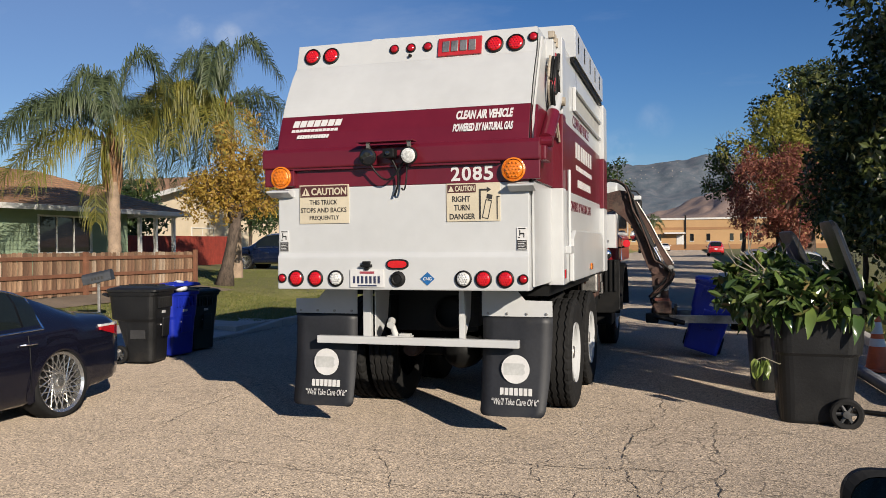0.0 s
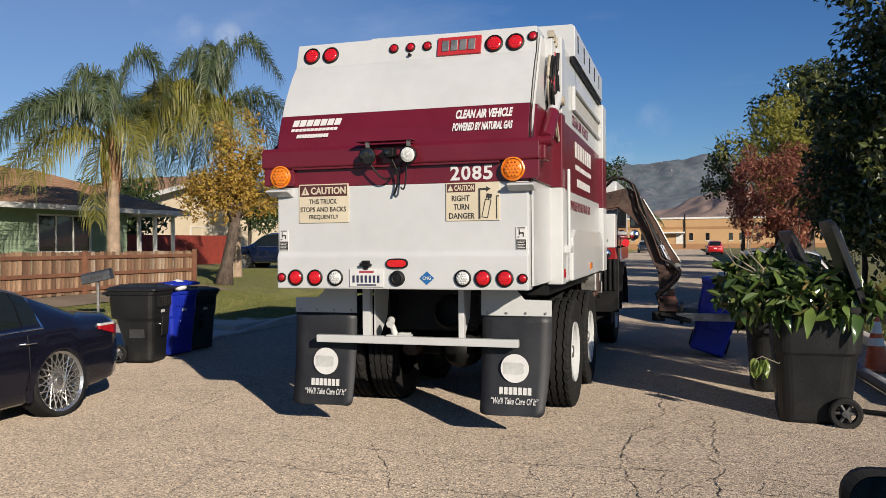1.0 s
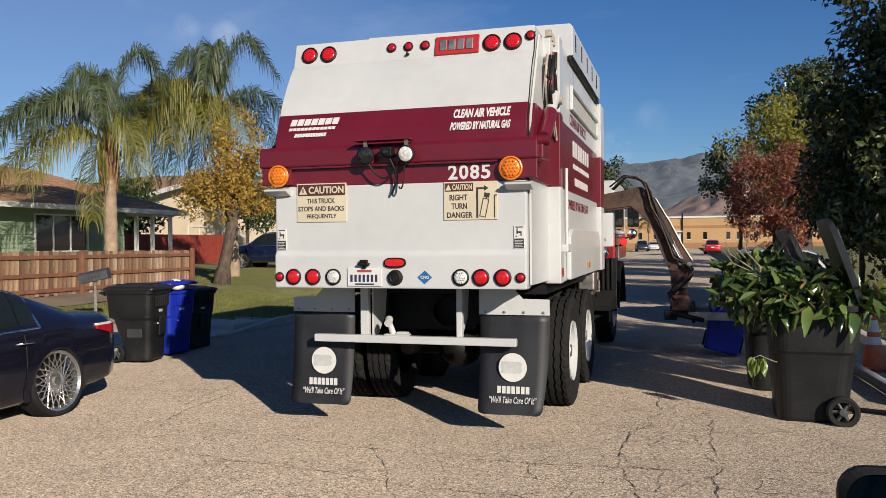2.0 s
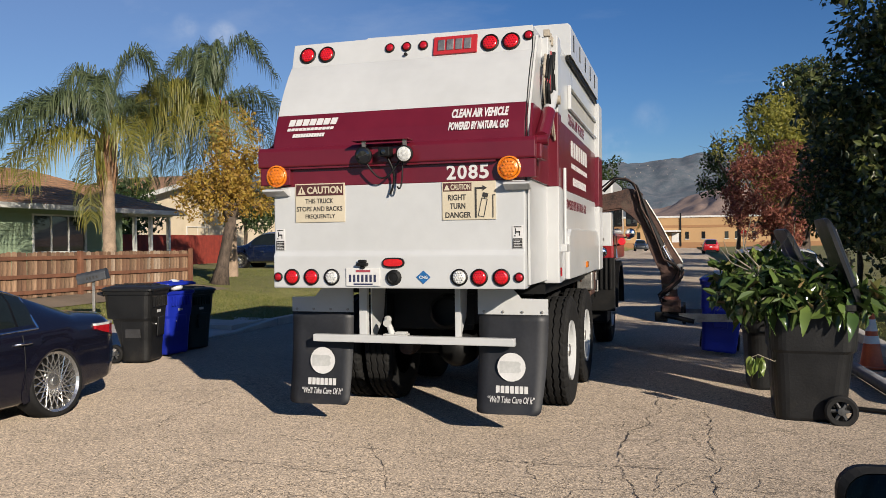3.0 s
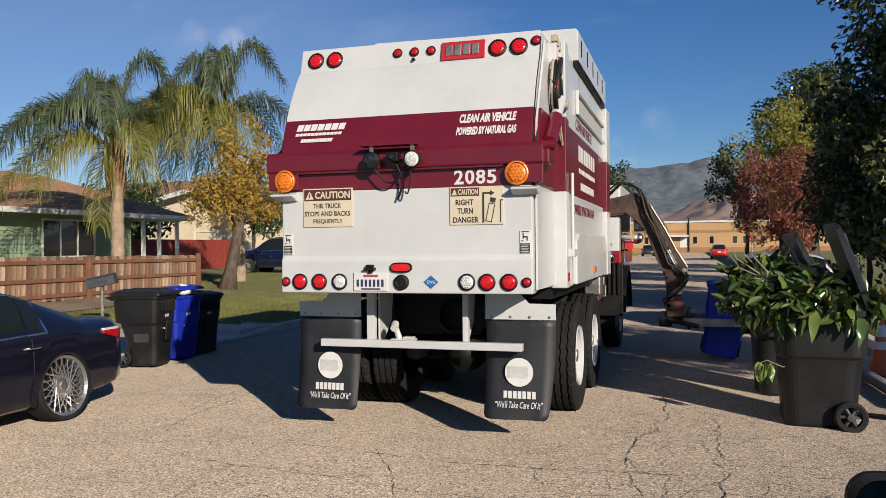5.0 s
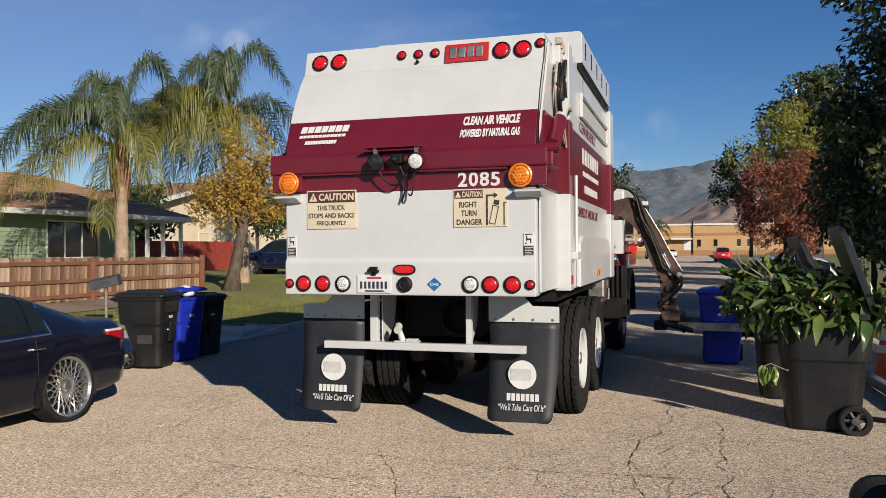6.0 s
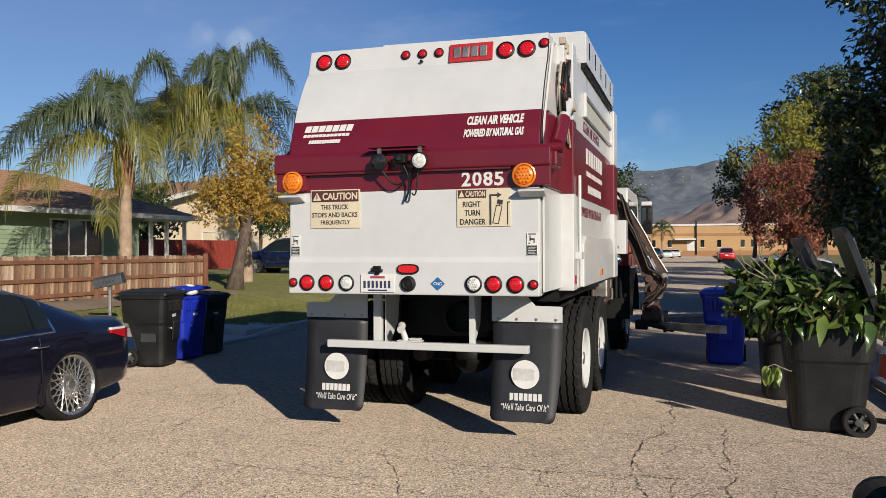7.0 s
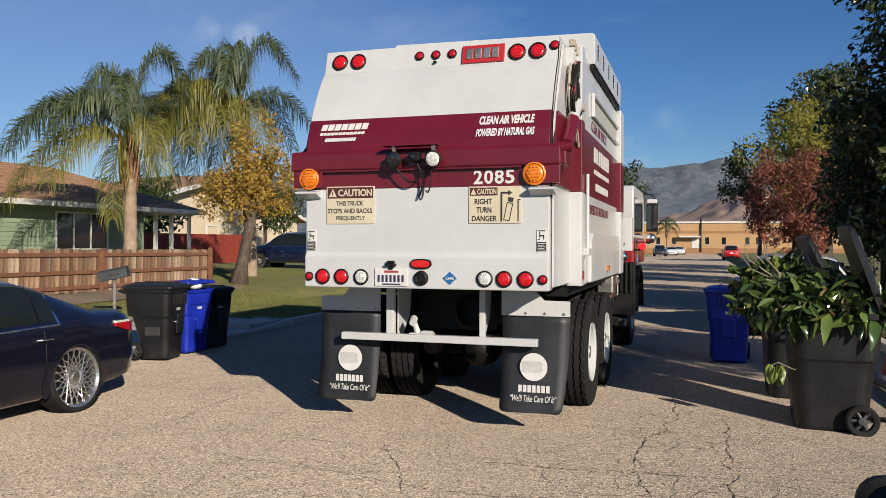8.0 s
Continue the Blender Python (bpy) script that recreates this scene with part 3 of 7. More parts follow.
    # fuel diamond
    dia = part("fuel_diamond", prism(bmesh.new(), [(-0.062, 0), (0, -0.055), (0.062, 0), (0, 0.055)], "y", -0.006, -0.0015), mat("diamond_blue", (0.015, 0.12, 0.33), 0.4), T, "blue diamond-shaped fuel sticker", m=pose(0.262, 0, 1.395))
    words("word_cng", "CNG", 0.072, 0.026, rear(-0.036, -0.0065, -0.013), LETTER_WHITE, dia, bold=0.02)
    # warning signs
    sa = part("caution_sign", B(-0.895, -0.435, 0.012, 0.0215, 1.862, 2.192, bev=0.002), CREAM, T, "cream caution sign with dark heading")
    part("heading", B(-0.885, -0.447, 0.009, 0.0118, 2.088, 2.183), DARKRED_PRINT, sa)
    part("triangle", prism(bmesh.new(), [(-0.872, 2.10), (-0.795, 2.10), (-0.8335, 2.17)], "y", 0.006, 0.0088), CREAM, sa)
    part("mark", B(-0.838, -0.829, 0.004, 0.0058, 2.112, 2.148), DARKRED_PRINT, sa)
    words("word_caution", "CAUTION", 0.325, 0.062, rear(-0.782, 0.0088, 2.104), CREAM, sa, bold=0.03)
    words("word_this_truck", "THIS TRUCK", 0.26, 0.042, rear(-0.80, 0.0118, 2.022), LETTER_BLACK, sa, bold=0.015)
    words("word_stops", "STOPS AND BACKS", 0.425, 0.042, rear(-0.882, 0.0118, 1.955), LETTER_BLACK, sa, bold=0.015)
    words("word_frequently", "FREQUENTLY", 0.275, 0.042, rear(-0.80, 0.0118, 1.888), LETTER_BLACK, sa, bold=0.015)
    sb = part("turn_sign", B(0.425, 0.872, 0.012, 0.0215, 1.860, 2.168, bev=0.002), CREAM, T, "cream caution sign about a right turn danger")
    part("heading", B(0.435, 0.672, 0.009, 0.0118, 2.092, 2.158), DARKRED_PRINT, sb)
    part("triangle", prism(bmesh.new(), [(0.441, 2.100), (0.49, 2.100), (0.4655, 2.148)], "y", 0.006, 0.0088), CREAM, sb)
    words("word_caution", "CAUTION", 0.165, 0.046, rear(0.498, 0.0088, 2.102), CREAM, sb, bold=0.03)
    words("word_right", "RIGHT", 0.15, 0.047, rear(0.475, 0.0118, 2.018), LETTER_BLACK, sb, bold=0.02)
    words("word_turn", "TURN", 0.13, 0.047, rear(0.49, 0.0118, 1.948), LETTER_BLACK, sb, bold=0.02)
    words("word_danger", "DANGER", 0.215, 0.047, rear(0.452, 0.0118, 1.876), LETTER_BLACK, sb, bold=0.02)
    part("arrow", prism(bmesh.new(), [(0.70, 1.875), (0.714, 1.875), (0.714, 2.105), (0.765, 2.105), (0.765, 2.09), (0.80, 2.112), (0.765, 2.134), (0.765, 2.119), (0.70, 2.119)], "y", 0.008, 0.0118), LETTER_BLACK, sb)
    part("arrow", prism(bmesh.new(), [(0.845, 1.875), (0.852, 1.875), (0.852, 2.05), (0.868, 2.05), (0.868, 2.058), (0.845, 2.058)], "y", 0.008, 0.0118), LETTER_BLACK, sb)
    pic = bmesh.new()
    for x0, x1, z0, z1 in ((-0.026, 0.026, -0.10, -0.095), (-0.026, 0.026, 0.045, 0.05), (-0.026, -0.021, -0.10, 0.05), (0.021, 0.026, -0.10, 0.05), (-0.022, 0.022, 0.06, 0.095), (-0.004, 0.004, 0.05, 0.06)):
        box(pic, x0, x1, 0.008, 0.0118, z0, z1)
    part("truck_drawing", pic, LETTER_BLACK, sb, m=pose(0.77, 0, 1.98, 0, 12, 0))
    # fall-hazard stickers: plain figure and lines
    for s, z in ((-1, 1.71), (1, 1.71)):
        st = part("hazard_sticker", B(s * 1.045 - 0.042, s * 1.045 + 0.042, 0.014, 0.0215, z - 0.085, z + 0.095, bev=0.001), LETTER_WHITE, T, "small white and black hazard sticker")
        part("text_block", B(s * 1.045 - 0.038, s * 1.045 + 0.038, 0.011, 0.0138, z - 0.08, z - 0.005), LETTER_BLACK, st)
        for k in range(5):
            part("line", B(s * 1.045 - 0.032, s * 1.045 + 0.032 - 0.012 * (k % 2), 0.009, 0.0108, z - 0.073 + k * 0.013, z - 0.069 + k * 0.013), LETTER_WHITE, st)
        for a, b, c, e in ((-0.02, -0.012, 0.03, 0.075), (-0.015, 0.02, 0.04, 0.052), (0.012, 0.02, 0.015, 0.05), (-0.03, -0.015, 0.01, 0.018), (-0.03, 0.03, 0.082, 0.09)):
            part("stroke", B(s * 1.045 + a, s * 1.045 + b, 0.0115, 0.0138, z + c, z + e), LETTER_BLACK, st)
    # fleet number and slogans
    for k, figure in enumerate("2085"):
        words("digit", figure, 0.078, 0.118, rear(0.462 + k * 0.0915, 0.0215, 2.188), LETTER_WHITE, T, bold=0.025)
    on = lambda x, z: pose(x, 0.0615 + (z - 2.66) * 0.37 - 0.002, z, 70, 0, 0)
    words("word_clean", "CLEAN AIR VEHICLE", 0.475, 0.082, on(0.495, 2.692), LETTER_WHITE, T, shear=0.2, bold=0.045)
    words("word_powered", "POWERED BY NATURAL GAS", 0.50, 0.074, on(0.475, 2.588), LETTER_WHITE, T, shear=0.2, bold=0.045)
    bars = (("name_bar", -0.985, 2.70, 0.46, 0.062), ("name_bar", -0.99, 2.655, 0.44, 0.026), ("phone_bar", -0.93, 2.595, 0.30, 0.034))
    for nm, x, z, w, h in bars:
        n = 7 if nm == "name_bar" and h > 0.05 else 12
        for k in range(n):
            bm = prism(bmesh.new(), [(0, 0), (w / n * 0.84, 0), (w / n * 0.84 + h * 0.22, h), (h * 0.22, h)], "z", 0, 0.003)
            part(nm, bm, LETTER_WHITE, T, "white plain lettering bar", m=on(x + k * w / n, z))
    # work lamps and camera under a little hood
    part("hood", B(-0.30, 0.19, -0.15, -0.02, 2.514, 2.526, bev=0.003), MAROON, T)
    for x, lens in ((-0.205, BLACK), (0.15, CLEAR_LENS)):
        wl = part("work_lamp", L([(0, 0.05), (0.05, 0.045), (0.068, 0.0), (0.072, -0.03), (0.06, -0.035), (0, -0.03)], 24, "y"), BLACK, T, "round work lamp", m=pose(x, -0.10, 2.40, 8, 0, 0))
        part("lens", L([(0, -0.046), (0.04, -0.043), (0.059, -0.0355), (0, -0.0355)], 24, "y"), lens if lens is CLEAR_LENS else GLASS_DARK, wl)
        part("bracket", B(-0.014, 0.014, -0.012, 0.012, 0.06, 0.125), STEEL, wl)
    cmr = part("camera_housing", B(-0.075, 0.025, -0.13, -0.036, 2.385, 2.46, bev=0.01), BLACK, T)
    part("lens", L([(0, -0.02), (0.018, -0.018), (0.022, 0)], 14, "y"), GLASS_DARK, cmr, m=pose(-0.025, -0.13, 2.42))
    part("cable", tube(bmesh.new(), [(-0.205 + 0.30 * u, -0.10 + 0.05 * u, 2.36 - 0.16 * math.sin(math.pi * u) + 0.02 * u) for u in [i / 12 for i in range(13)]], 0.008), BLACK, T)
    part("cable", tube(bmesh.new(), [(-0.02 + 0.05 * math.sin(u * 3), -0.06 + 0.04 * u, 2.38 - 0.3 * u) for u in [i / 8 for i in range(9)]], 0.009), BLACK, T)
    part("cable", tube(bmesh.new(), [(0.12 - 0.05 * u * u, -0.08, 2.38 - 0.26 * math.sin(math.pi * u * 0.62)) for u in [i / 8 for i in range(9)]], 0.007), BLACK, T)
    # tailgate's right and left side: inner wall, hydraulic cylinder, hoses
    for s in (-1, 1):
        part("tailgate_cheek", prism(bmesh.new(), [(0.10, 1.33), (0.95, 1.33), (0.95, 3.44), (0.56, 3.44), (0.14, 2.7), (0.10, 2.2)], "x", s * 1.112, s * 1.13), WHITE, T)
        part("cheek_band", prism(bmesh.new(), [(0.06, 2.18), (0.97, 2.18), (0.97, 2.80), (0.19, 2.80), (0.10, 2.55)], "x", s * 1.132, s * 1.15), MAROON, T)
        part("stop_block", B(s * 1.15 - 0.03, s * 1.15 + 0.08, 0.10, 0.36, 2.34, 2.46, bev=0.015), MAROON, T)
        part("cylinder", rod(bmesh.new(), (s * 1.20, 0.26, 2.52), (s * 1.20, 0.62, 2.78), 0.062, seg=18), MAROON, T)
        part("piston", rod(bmesh.new(), (s * 1.20, 0.62, 2.78), (s * 1.20, 0.90, 2.98), 0.05, seg=16), WHITE, T)
        part("pivot", rod(bmesh.new(), (s * 1.13, 0.24, 2.50), (s * 1.26, 0.24, 2.50), 0.045, seg=14), MAROON, T)
        part("latch_plate", B(s * 1.12 - 0.02, s * 1.12 + 0.07, 0.72, 0.95, 3.22, 3.46, bev=0.008), WHITE, T)
        for k in range(4):
            part("hose", tube(bmesh.new(), [(s * (1.155 + 0.018 * k), 0.76 + 0.05 * k + 0.05 * math.sin(u * 5 + k), 3.36 - 0.52 * u) for u in [i / 10 for i in range(11)]], 0.026 if k == 1 else 0.016), BLACK if k != 1 else mat("red_hose", (0.35, 0.04, 0.05), 0.6) if s < 0 else (bpy.data.materials["red_hose"] if k == 1 else BLACK), T)
        for k in range(3):
            part("looped_hose", tube(bmesh.new(), [(s * (1.17 + 0.02 * k), 0.70 + 0.03 * k - (0.10 + 0.03 * k) * math.sin(math.pi * u), 3.30 - (0.46 + 0.05 * k) * u) for u in [i / 12 for i in range(13)]], 0.012), BLACK if k else HOSE_PALE, T)
            part("looped_hose", tube(bmesh.new(), [(s * (1.18 + 0.015 * k), 0.78 + 0.10 * u + 0.04 * math.sin(6 * u + k), 3.02 - 0.36 * u - 0.04 * k) for u in [i / 10 for i in range(11)]], 0.010), HOSE_PALE if k else BLACK, T)
            part("fitting", B(s * 1.17 - 0.02, s * 1.17 + 0.035, 0.70 + 0.09 * k, 0.75 + 0.09 * k, 3.46 - 0.02 * k, 3.52 - 0.01 * k, bev=0.008), HOSE_PALE, T)
        part("clamp", rod(bmesh.new(), (s * 1.15, 0.88, 2.93), (s * 1.27, 0.88, 2.93), 0.04, seg=12), HOSE_PALE, T)
        part("valve", B(s * 1.16 - 0.035, s * 1.16 + 0.05, 0.80, 0.93, 2.98, 3.26, bev=0.02), BLACK, T)
    # the body
    part("body_frame", B(-1.20, 1.20, 0.98, 1.10, 1.30, 3.52, bev=0.01), WHITE, T)
    for s in (-1, 1):
        part("corner_post_lower", B(s * 1.165 - 0.065, s * 1.165 + 0.075, 0.93, 1.12, 1.30, 2.17, bev=0.01), WHITE, T)
        part("corner_post_band", B(s * 1.165 - 0.065, s * 1.165 + 0.075, 0.93, 1.12, 2.1705, 2.83, bev=0.01), MAROON, T)
        part("corner_post_upper", B(s * 1.165 - 0.065, s * 1.165 + 0.075, 0.93, 1.12, 2.8305, 3.52, bev=0.01), WHITE, T)
    part("body_lower", B(-1.215, 1.215, 1.125, 4.30, 1.30, 2.17, bev=0.008), WHITE, T)
    part("body_band", B(-1.217, 1.217, 1.125, 4.30, 2.1705, 2.80, bev=0.006), MAROON, T)
    part("body_upper", B(-1.215, 1.215, 1.125, 4.30, 2.8005, 3.50, bev=0.006), WHITE, T)
    part("body_roof", prism(bmesh.new(), [(-0.90, 3.5005), (-0.90, 3.815), (-0.87, 3.845), (1.235, 3.815), (1.262, 3.79), (1.262, 3.5005)], "y", 1.66, 4.30, bev=0.006), WHITE, T)
    for s in (-1, 1):
        part("front_post_lower", B(s * 1.20 - 0.05, s * 1.20 + 0.07, 4.31, 4.72, 1.30, 2.12, bev=0.012), WHITE, T)
        part("front_post_band", B(s * 1.20 - 0.05, s * 1.20 + 0.07, 4.31, 4.72, 2.1205, 2.76, bev=0.012), MAROON, T)
        part("front_post_upper", B(s * 1.20 - 0.05, s * 1.20 + 0.07, 4.31, 4.72, 2.7605, 3.46, bev=0.012), WHITE, T)
        part("side_box", prism(bmesh.new(), [(1.45, 1.31), (4.25, 1.31), (4.25, 1.70), (4.05, 1.80), (1.62, 1.80), (1.45, 1.72)], "x", s * 1.216, s * 1.262, bev=0.014), WHITE, T)
        fr = bmesh.new()
        for y0, y1, z0, z1 in ((1.75, 4.25, 3.20, 3.225), (1.75, 4.25, 2.985, 3.01), (1.75, 1.78, 3.0, 3.21), (4.22, 4.25, 3.0, 3.21)):
            box(fr, s * 1.216, s * 1.25, y0, y1, z0, z1, bev=0.006)
        part("vent_frame", fr, WHITE, T)
        part("vent_panel", B(s * 1.206, s * 1.2185, 1.78, 4.22, 3.01, 3.20), mat("grey_panel", (0.42, 0.41, 0.38), 0.5) if s < 0 else bpy.data.materials["grey_panel"], T)
        part("seal_strip", B(s * 1.218, s * 1.25, 1.60, 4.28, 3.445, 3.485, bev=0.004), BLACK, T)
        for k in range(5):
            part("roof_slot", B((1.258 if s > 0 else -0.902), (1.2645 if s > 0 else -0.897), 1.86 + k * 0.50, 1.93 + k * 0.50, 3.58, 3.745), BLACK, T)
        part("door_post", rod(bmesh.new(), (s * 1.262, 1.15, 1.62), (s * 1.262, 1.15, 2.35), 0.016, seg=8), WHITE, T)
        part("hinge", B(s * 1.24 - 0.02, s * 1.24 + 0.05, 1.06, 1.24, 1.58, 1.65, bev=0.01), WHITE, T)
        part("side_marker", B(s * 1.264, s * 1.28, 2.78, 2.92, 1.38, 1.45, bev=0.008), AMBER, T, "amber side marker")
        part("rear_marker", B(s * 1.242, s * 1.252, 0.97, 1.02, 1.36, 1.44, bev=0.004), RED_LENS, T)
    # lettering on the right side
    words("word_clean_side", "CLEAN AIR VEHICLE", 1.35, 0.11, side(1.216, 1.75, 2.84), MAROON, T, shear=0.2, bold=0.02)
    words("word_powered_side", "POWERED BY NATURAL GAS", 1.75, 0.10, side(1.216, 1.5, 1.99), MAROON, T, shear=0.2, bold=0.02)
    for x0, z, w, h, n in ((1.95, 2.54, 1.45, 0.16, 7), (1.98, 2.42, 1.4, 0.05, 13), (2.1, 2.25, 1.15, 0.08, 12)):
        for k in range(n):
            part("name_bar", B(1.2175, 1.221, x0 + k * w / n, x0 + (k + 0.62) * w / n, z, z + h), LETTER_WHITE, T, "white plain lettering bar")
    # under the tail: brackets, mud flaps, bumper bar
    for s in (-1, 1):
        br = bmesh.new()
        prism(br, [(s * 0.585, 1.05), (s * 1.20, 1.05), (s * 1.20, 1.185), (s * 0.97, 1.19), (s * 0.88, 1.29), (s * 0.585, 1.29)], "y", 0.52, 0.53, bev=0.002)
        part("flap_bracket", br, WHITE, T)
        for k in range(4):
            part("bolt", L([(0, -0.012), (0.012, -0.01), (0.012, 0)], 6, "y"), STEEL, T, m=pose(s * (0.64 + k * 0.17), 0.52, 1.075))
        vs, fs = [], []
        us = [j / 12 for j in range(12)] + [0.945, 0.963, 0.979, 0.991, 0.998, 1.0]
        for u in us:
            z = 1.062 - 0.855 * u
            e = max(0, (u - 0.945) / 0.055)
            r = 0.047 * (1 - math.sqrt(max(0, 1 - e * e)))
            x0, x1 = (-1.20 - 0.012 * u * u, -0.59 - 0.028 * u * u) if s < 0 else (0.592 - 0.008 * u * u, 1.20 - 0.058 * u * u)
            for i in range(7):
                x = x0 + r + (x1 - x0 - 2 * r) * i / 6
                yb = 0.535 - 0.05 * math.sin(u * 1.5) * 0.4 + 0.012 * math.sin(i * 1.1 + u * 3) - (0.09 * u * u if s > 0 else 0.05 * u * u)
                vs.append((x, yb, z))
        n0, last = len(vs), len(us) - 1
        vs += [(x, y + 0.01, z) for x, y, z in vs]
        for j in range(last):
            for i in range(6):
                a = j * 7 + i
                fs.append((a, a + 1, a + 8, a + 7))
                fs.append((n0 + a + 7, n0 + a + 8, n0 + a + 1, n0 + a))
        edge = [i for i in range(7)] + [j * 7 + 6 for j in range(1, last + 1)] + [last * 7 + i for i in range(5, -1, -1)] + [j * 7 for j in range(last - 1, 0, -1)]
        for a, b in zip(edge, edge[1:] + edge[:1]):
            fs.append((b, a, n0 + a, n0 + b))
        fl = fast("mud_flap", vs, fs, FLAP, T, "black rubber mud flap with a white disc", smooth=True)
        cx = s * 0.895 + (0.022 if s < 0 else -0.004)
        yf = 0.487 if s > 0 else 0.498
        disc = part("disc", L([(0, 0), (0.122, 0), (0.122, 0.003), (0, 0.003)], 32, "y"), LETTER_WHITE, fl, "white disc with a worn grey mark", m=pose(cx, yf - 0.030, 0.608, -3, 0, 0))
        part("worn_mark", prism(bmesh.new(), [(-0.10, -0.05), (0.06, -0.05), (0.085, -0.03), (0.075, 0.0), (0.085, 0.03), (0.06, 0.05), (-0.10, 0.05)], "y", -0.003, -0.0005), GREY_PRINT, disc)
        for k in range(7):
            part("name_bar", B(-0.145 + k * 0.041, -0.145 + k * 0.041 + 0.031, -0.003, 0.002, 0, 0.062), LETTER_WHITE, fl, m=pose(cx + 0.01 - (0.01 if s < 0 else 0), yf - 0.035, 0.385, -5, 0, 0))
        words("word_slogan", "“We'll Take Care Of It”", 0.41, 0.058, pose(cx - 0.205, yf - (0.045 if s < 0 else 0.055), 0.305, 84, 0, 0), LETTER_WHITE, fl, shear=0.25, bold=0.008)
        # struts of the bumper
        part("strut", B(s * 0.435 - 0.025 * (s < 0) - 0.035, s * 0.435 + 0.035 - 0.02, 0.44, 0.50, 0.83, 1.31, bev=0.006), WHITE, T)
        part("gusset", prism(bmesh.new(), [(0.50, 0.84), (0.50, 1.31), (0.86, 1.31), (0.80, 1.0), (0.62, 0.84)], "x", s * 0.40 - 0.006, s * 0.40 + 0.006), WHITE, T)
        # frame rails
        part("frame_rail", B(s * 0.43 - 0.04, s * 0.43 + 0.04, 0.87, 8.2, 0.92, 1.20, bev=0.008), BLACK, T)
    part("bumper_bar", B(-0.915, 0.94, 0.36, 0.43, 0.795, 0.862, bev=0.008), WHITE, T)
    hk = bmesh.new()
    rod(hk, (-0.165, 0.40, 0.866), (-0.20, 0.39, 0.98), 0.03, 0.022)
    rod(hk, (-0.20, 0.36, 0.97), (-0.22, 0.44, 1.0), 0.035)
    box(hk, -0.24, -0.02, 0.36, 0.46, 0.8625, 0.876, bev=0.004)
    box(hk, -0.13, -0.03, 0.37, 0.44, 0.8765, 0.895, bev=0.006)
    part("tow_pin", hk, GREY_PRINT, T, "worn pale tow pin and latch")
    part("floor_pan", B(-1.1, 1.1, 0.96, 5.9, 1.20, 1.298), BLACK, T)
    part("rear_crossmember", B(-0.39, 0.39, 1.05, 1.16, 0.85, 1.20, bev=0.01), BLACK, T)
    part("tail_pipe_ring", L([(0.13, 0.0), (0.16, 0.02), (0.16, 0.12), (0.13, 0.12)], 20, "y"), BLACK, T, m=pose(0.17, 0.92, 1.03))
    part("suspension_box", B(-0.5, 0.5, 2.3, 3.1, 0.55, 0.95, bev=0.05), BLACK, T)
    for y in (2.02, 3.38):
        part("axle", rod(bmesh.new(), (-0.9, y, 0.555), (0.9, y, 0.555), 0.075, seg=16), BLACK, T)
        part("differential", L([(0, -0.24), (0.12, -0.22), (0.21, -0.10), (0.22, 0.06), (0.12, 0.2), (0, 0.22)], 20, "y"), BLACK, T, smooth=True, m=pose(0.0, y, 0.57))
        for s in (-1, 1):
            part("brake_chamber", L([(0, -0.16), (0.075, -0.15), (0.08, -0.06), (0.09, -0.05), (0.09, -0.02), (0.08, 0), (0.08, 0.1), (0, 0.11)], 18, "y"), RUST, T, m=pose(s * 0.44, y - 0.32, 0.60))
            part("leaf_spring", B(s * 0.50 - 0.04, s * 0.50 + 0.04, y - 0.6, y + 0.6, 0.72, 0.80, bev=0.01), BLACK, T)
            WHEELS.append(truck_wheel(s * 1.075, y, s, True))
    for s in (-1, 1):
        WHEELS.append(truck_wheel(s * 1.04, 7.35, s, False))
    # side tanks, ladder frames and guards between the axles
    part("tool_frame", B(0.95, 1.18, 4.1, 4.5, 0.98, 1.28, bev=0.02), RUST, T)
    for k in range(3):
        part("valve_block", B(1.0, 1.2, 4.05 + k * 0.22, 4.2 + k * 0.22, 1.05 + 0.05 * k, 1.28, bev=0.02), RUST if k % 2 else STEEL, T)
    rnd = random.Random(31)
    for k in range(9):
        y0, z0 = 4.0 + 0.14 * k, 1.22 - 0.03 * (k % 3)
        part("hose", tube(bmesh.new(), [(1.05 + 0.02 * (k % 4), y0 + 0.45 * u + 0.05 * math.sin(5 * u + k), z0 - (0.22 + 0.08 * (k % 3)) * math.sin(math.pi * u)) for u in [i / 9 for i in range(10)]], 0.016, seg=6), BLACK if k % 3 else RUST, T)
    for k in range(6):
        part("fitting", B(1.02 + rnd.uniform(0, 0.06), 1.16, 4.12 + k * 0.2, 4.22 + k * 0.2, 0.95 + rnd.uniform(0, 0.1), 1.12 + rnd.uniform(0, 0.1), bev=0.012), (RUST, BLACK, STEEL)[k % 3], T)
    part("side_tank", L([(0, -0.62), (0.22, -0.60), (0.27, -0.5), (0.27, 0.5), (0.22, 0.60), (0, 0.62)], 20, "y"), BLACK, T, smooth=True, m=pose(-0.95, 4.9, 0.85))
    # ribbed black mudguard and step at the cab
    g = bmesh.new()
    box(g, 0.72, 1.33, 5.96, 6.02, 0.62, 1.42, bev=0.01)
    guard = part("ribbed_guard", g, BLACK, T, "ribbed black panel behind the cab")
    for k in range(8):
        part("rib", B(0.76 + k * 0.07, 0.79 + k * 0.07, 5.93, 5.959, 0.95, 1.42, bev=0.006), BLACK, guard)
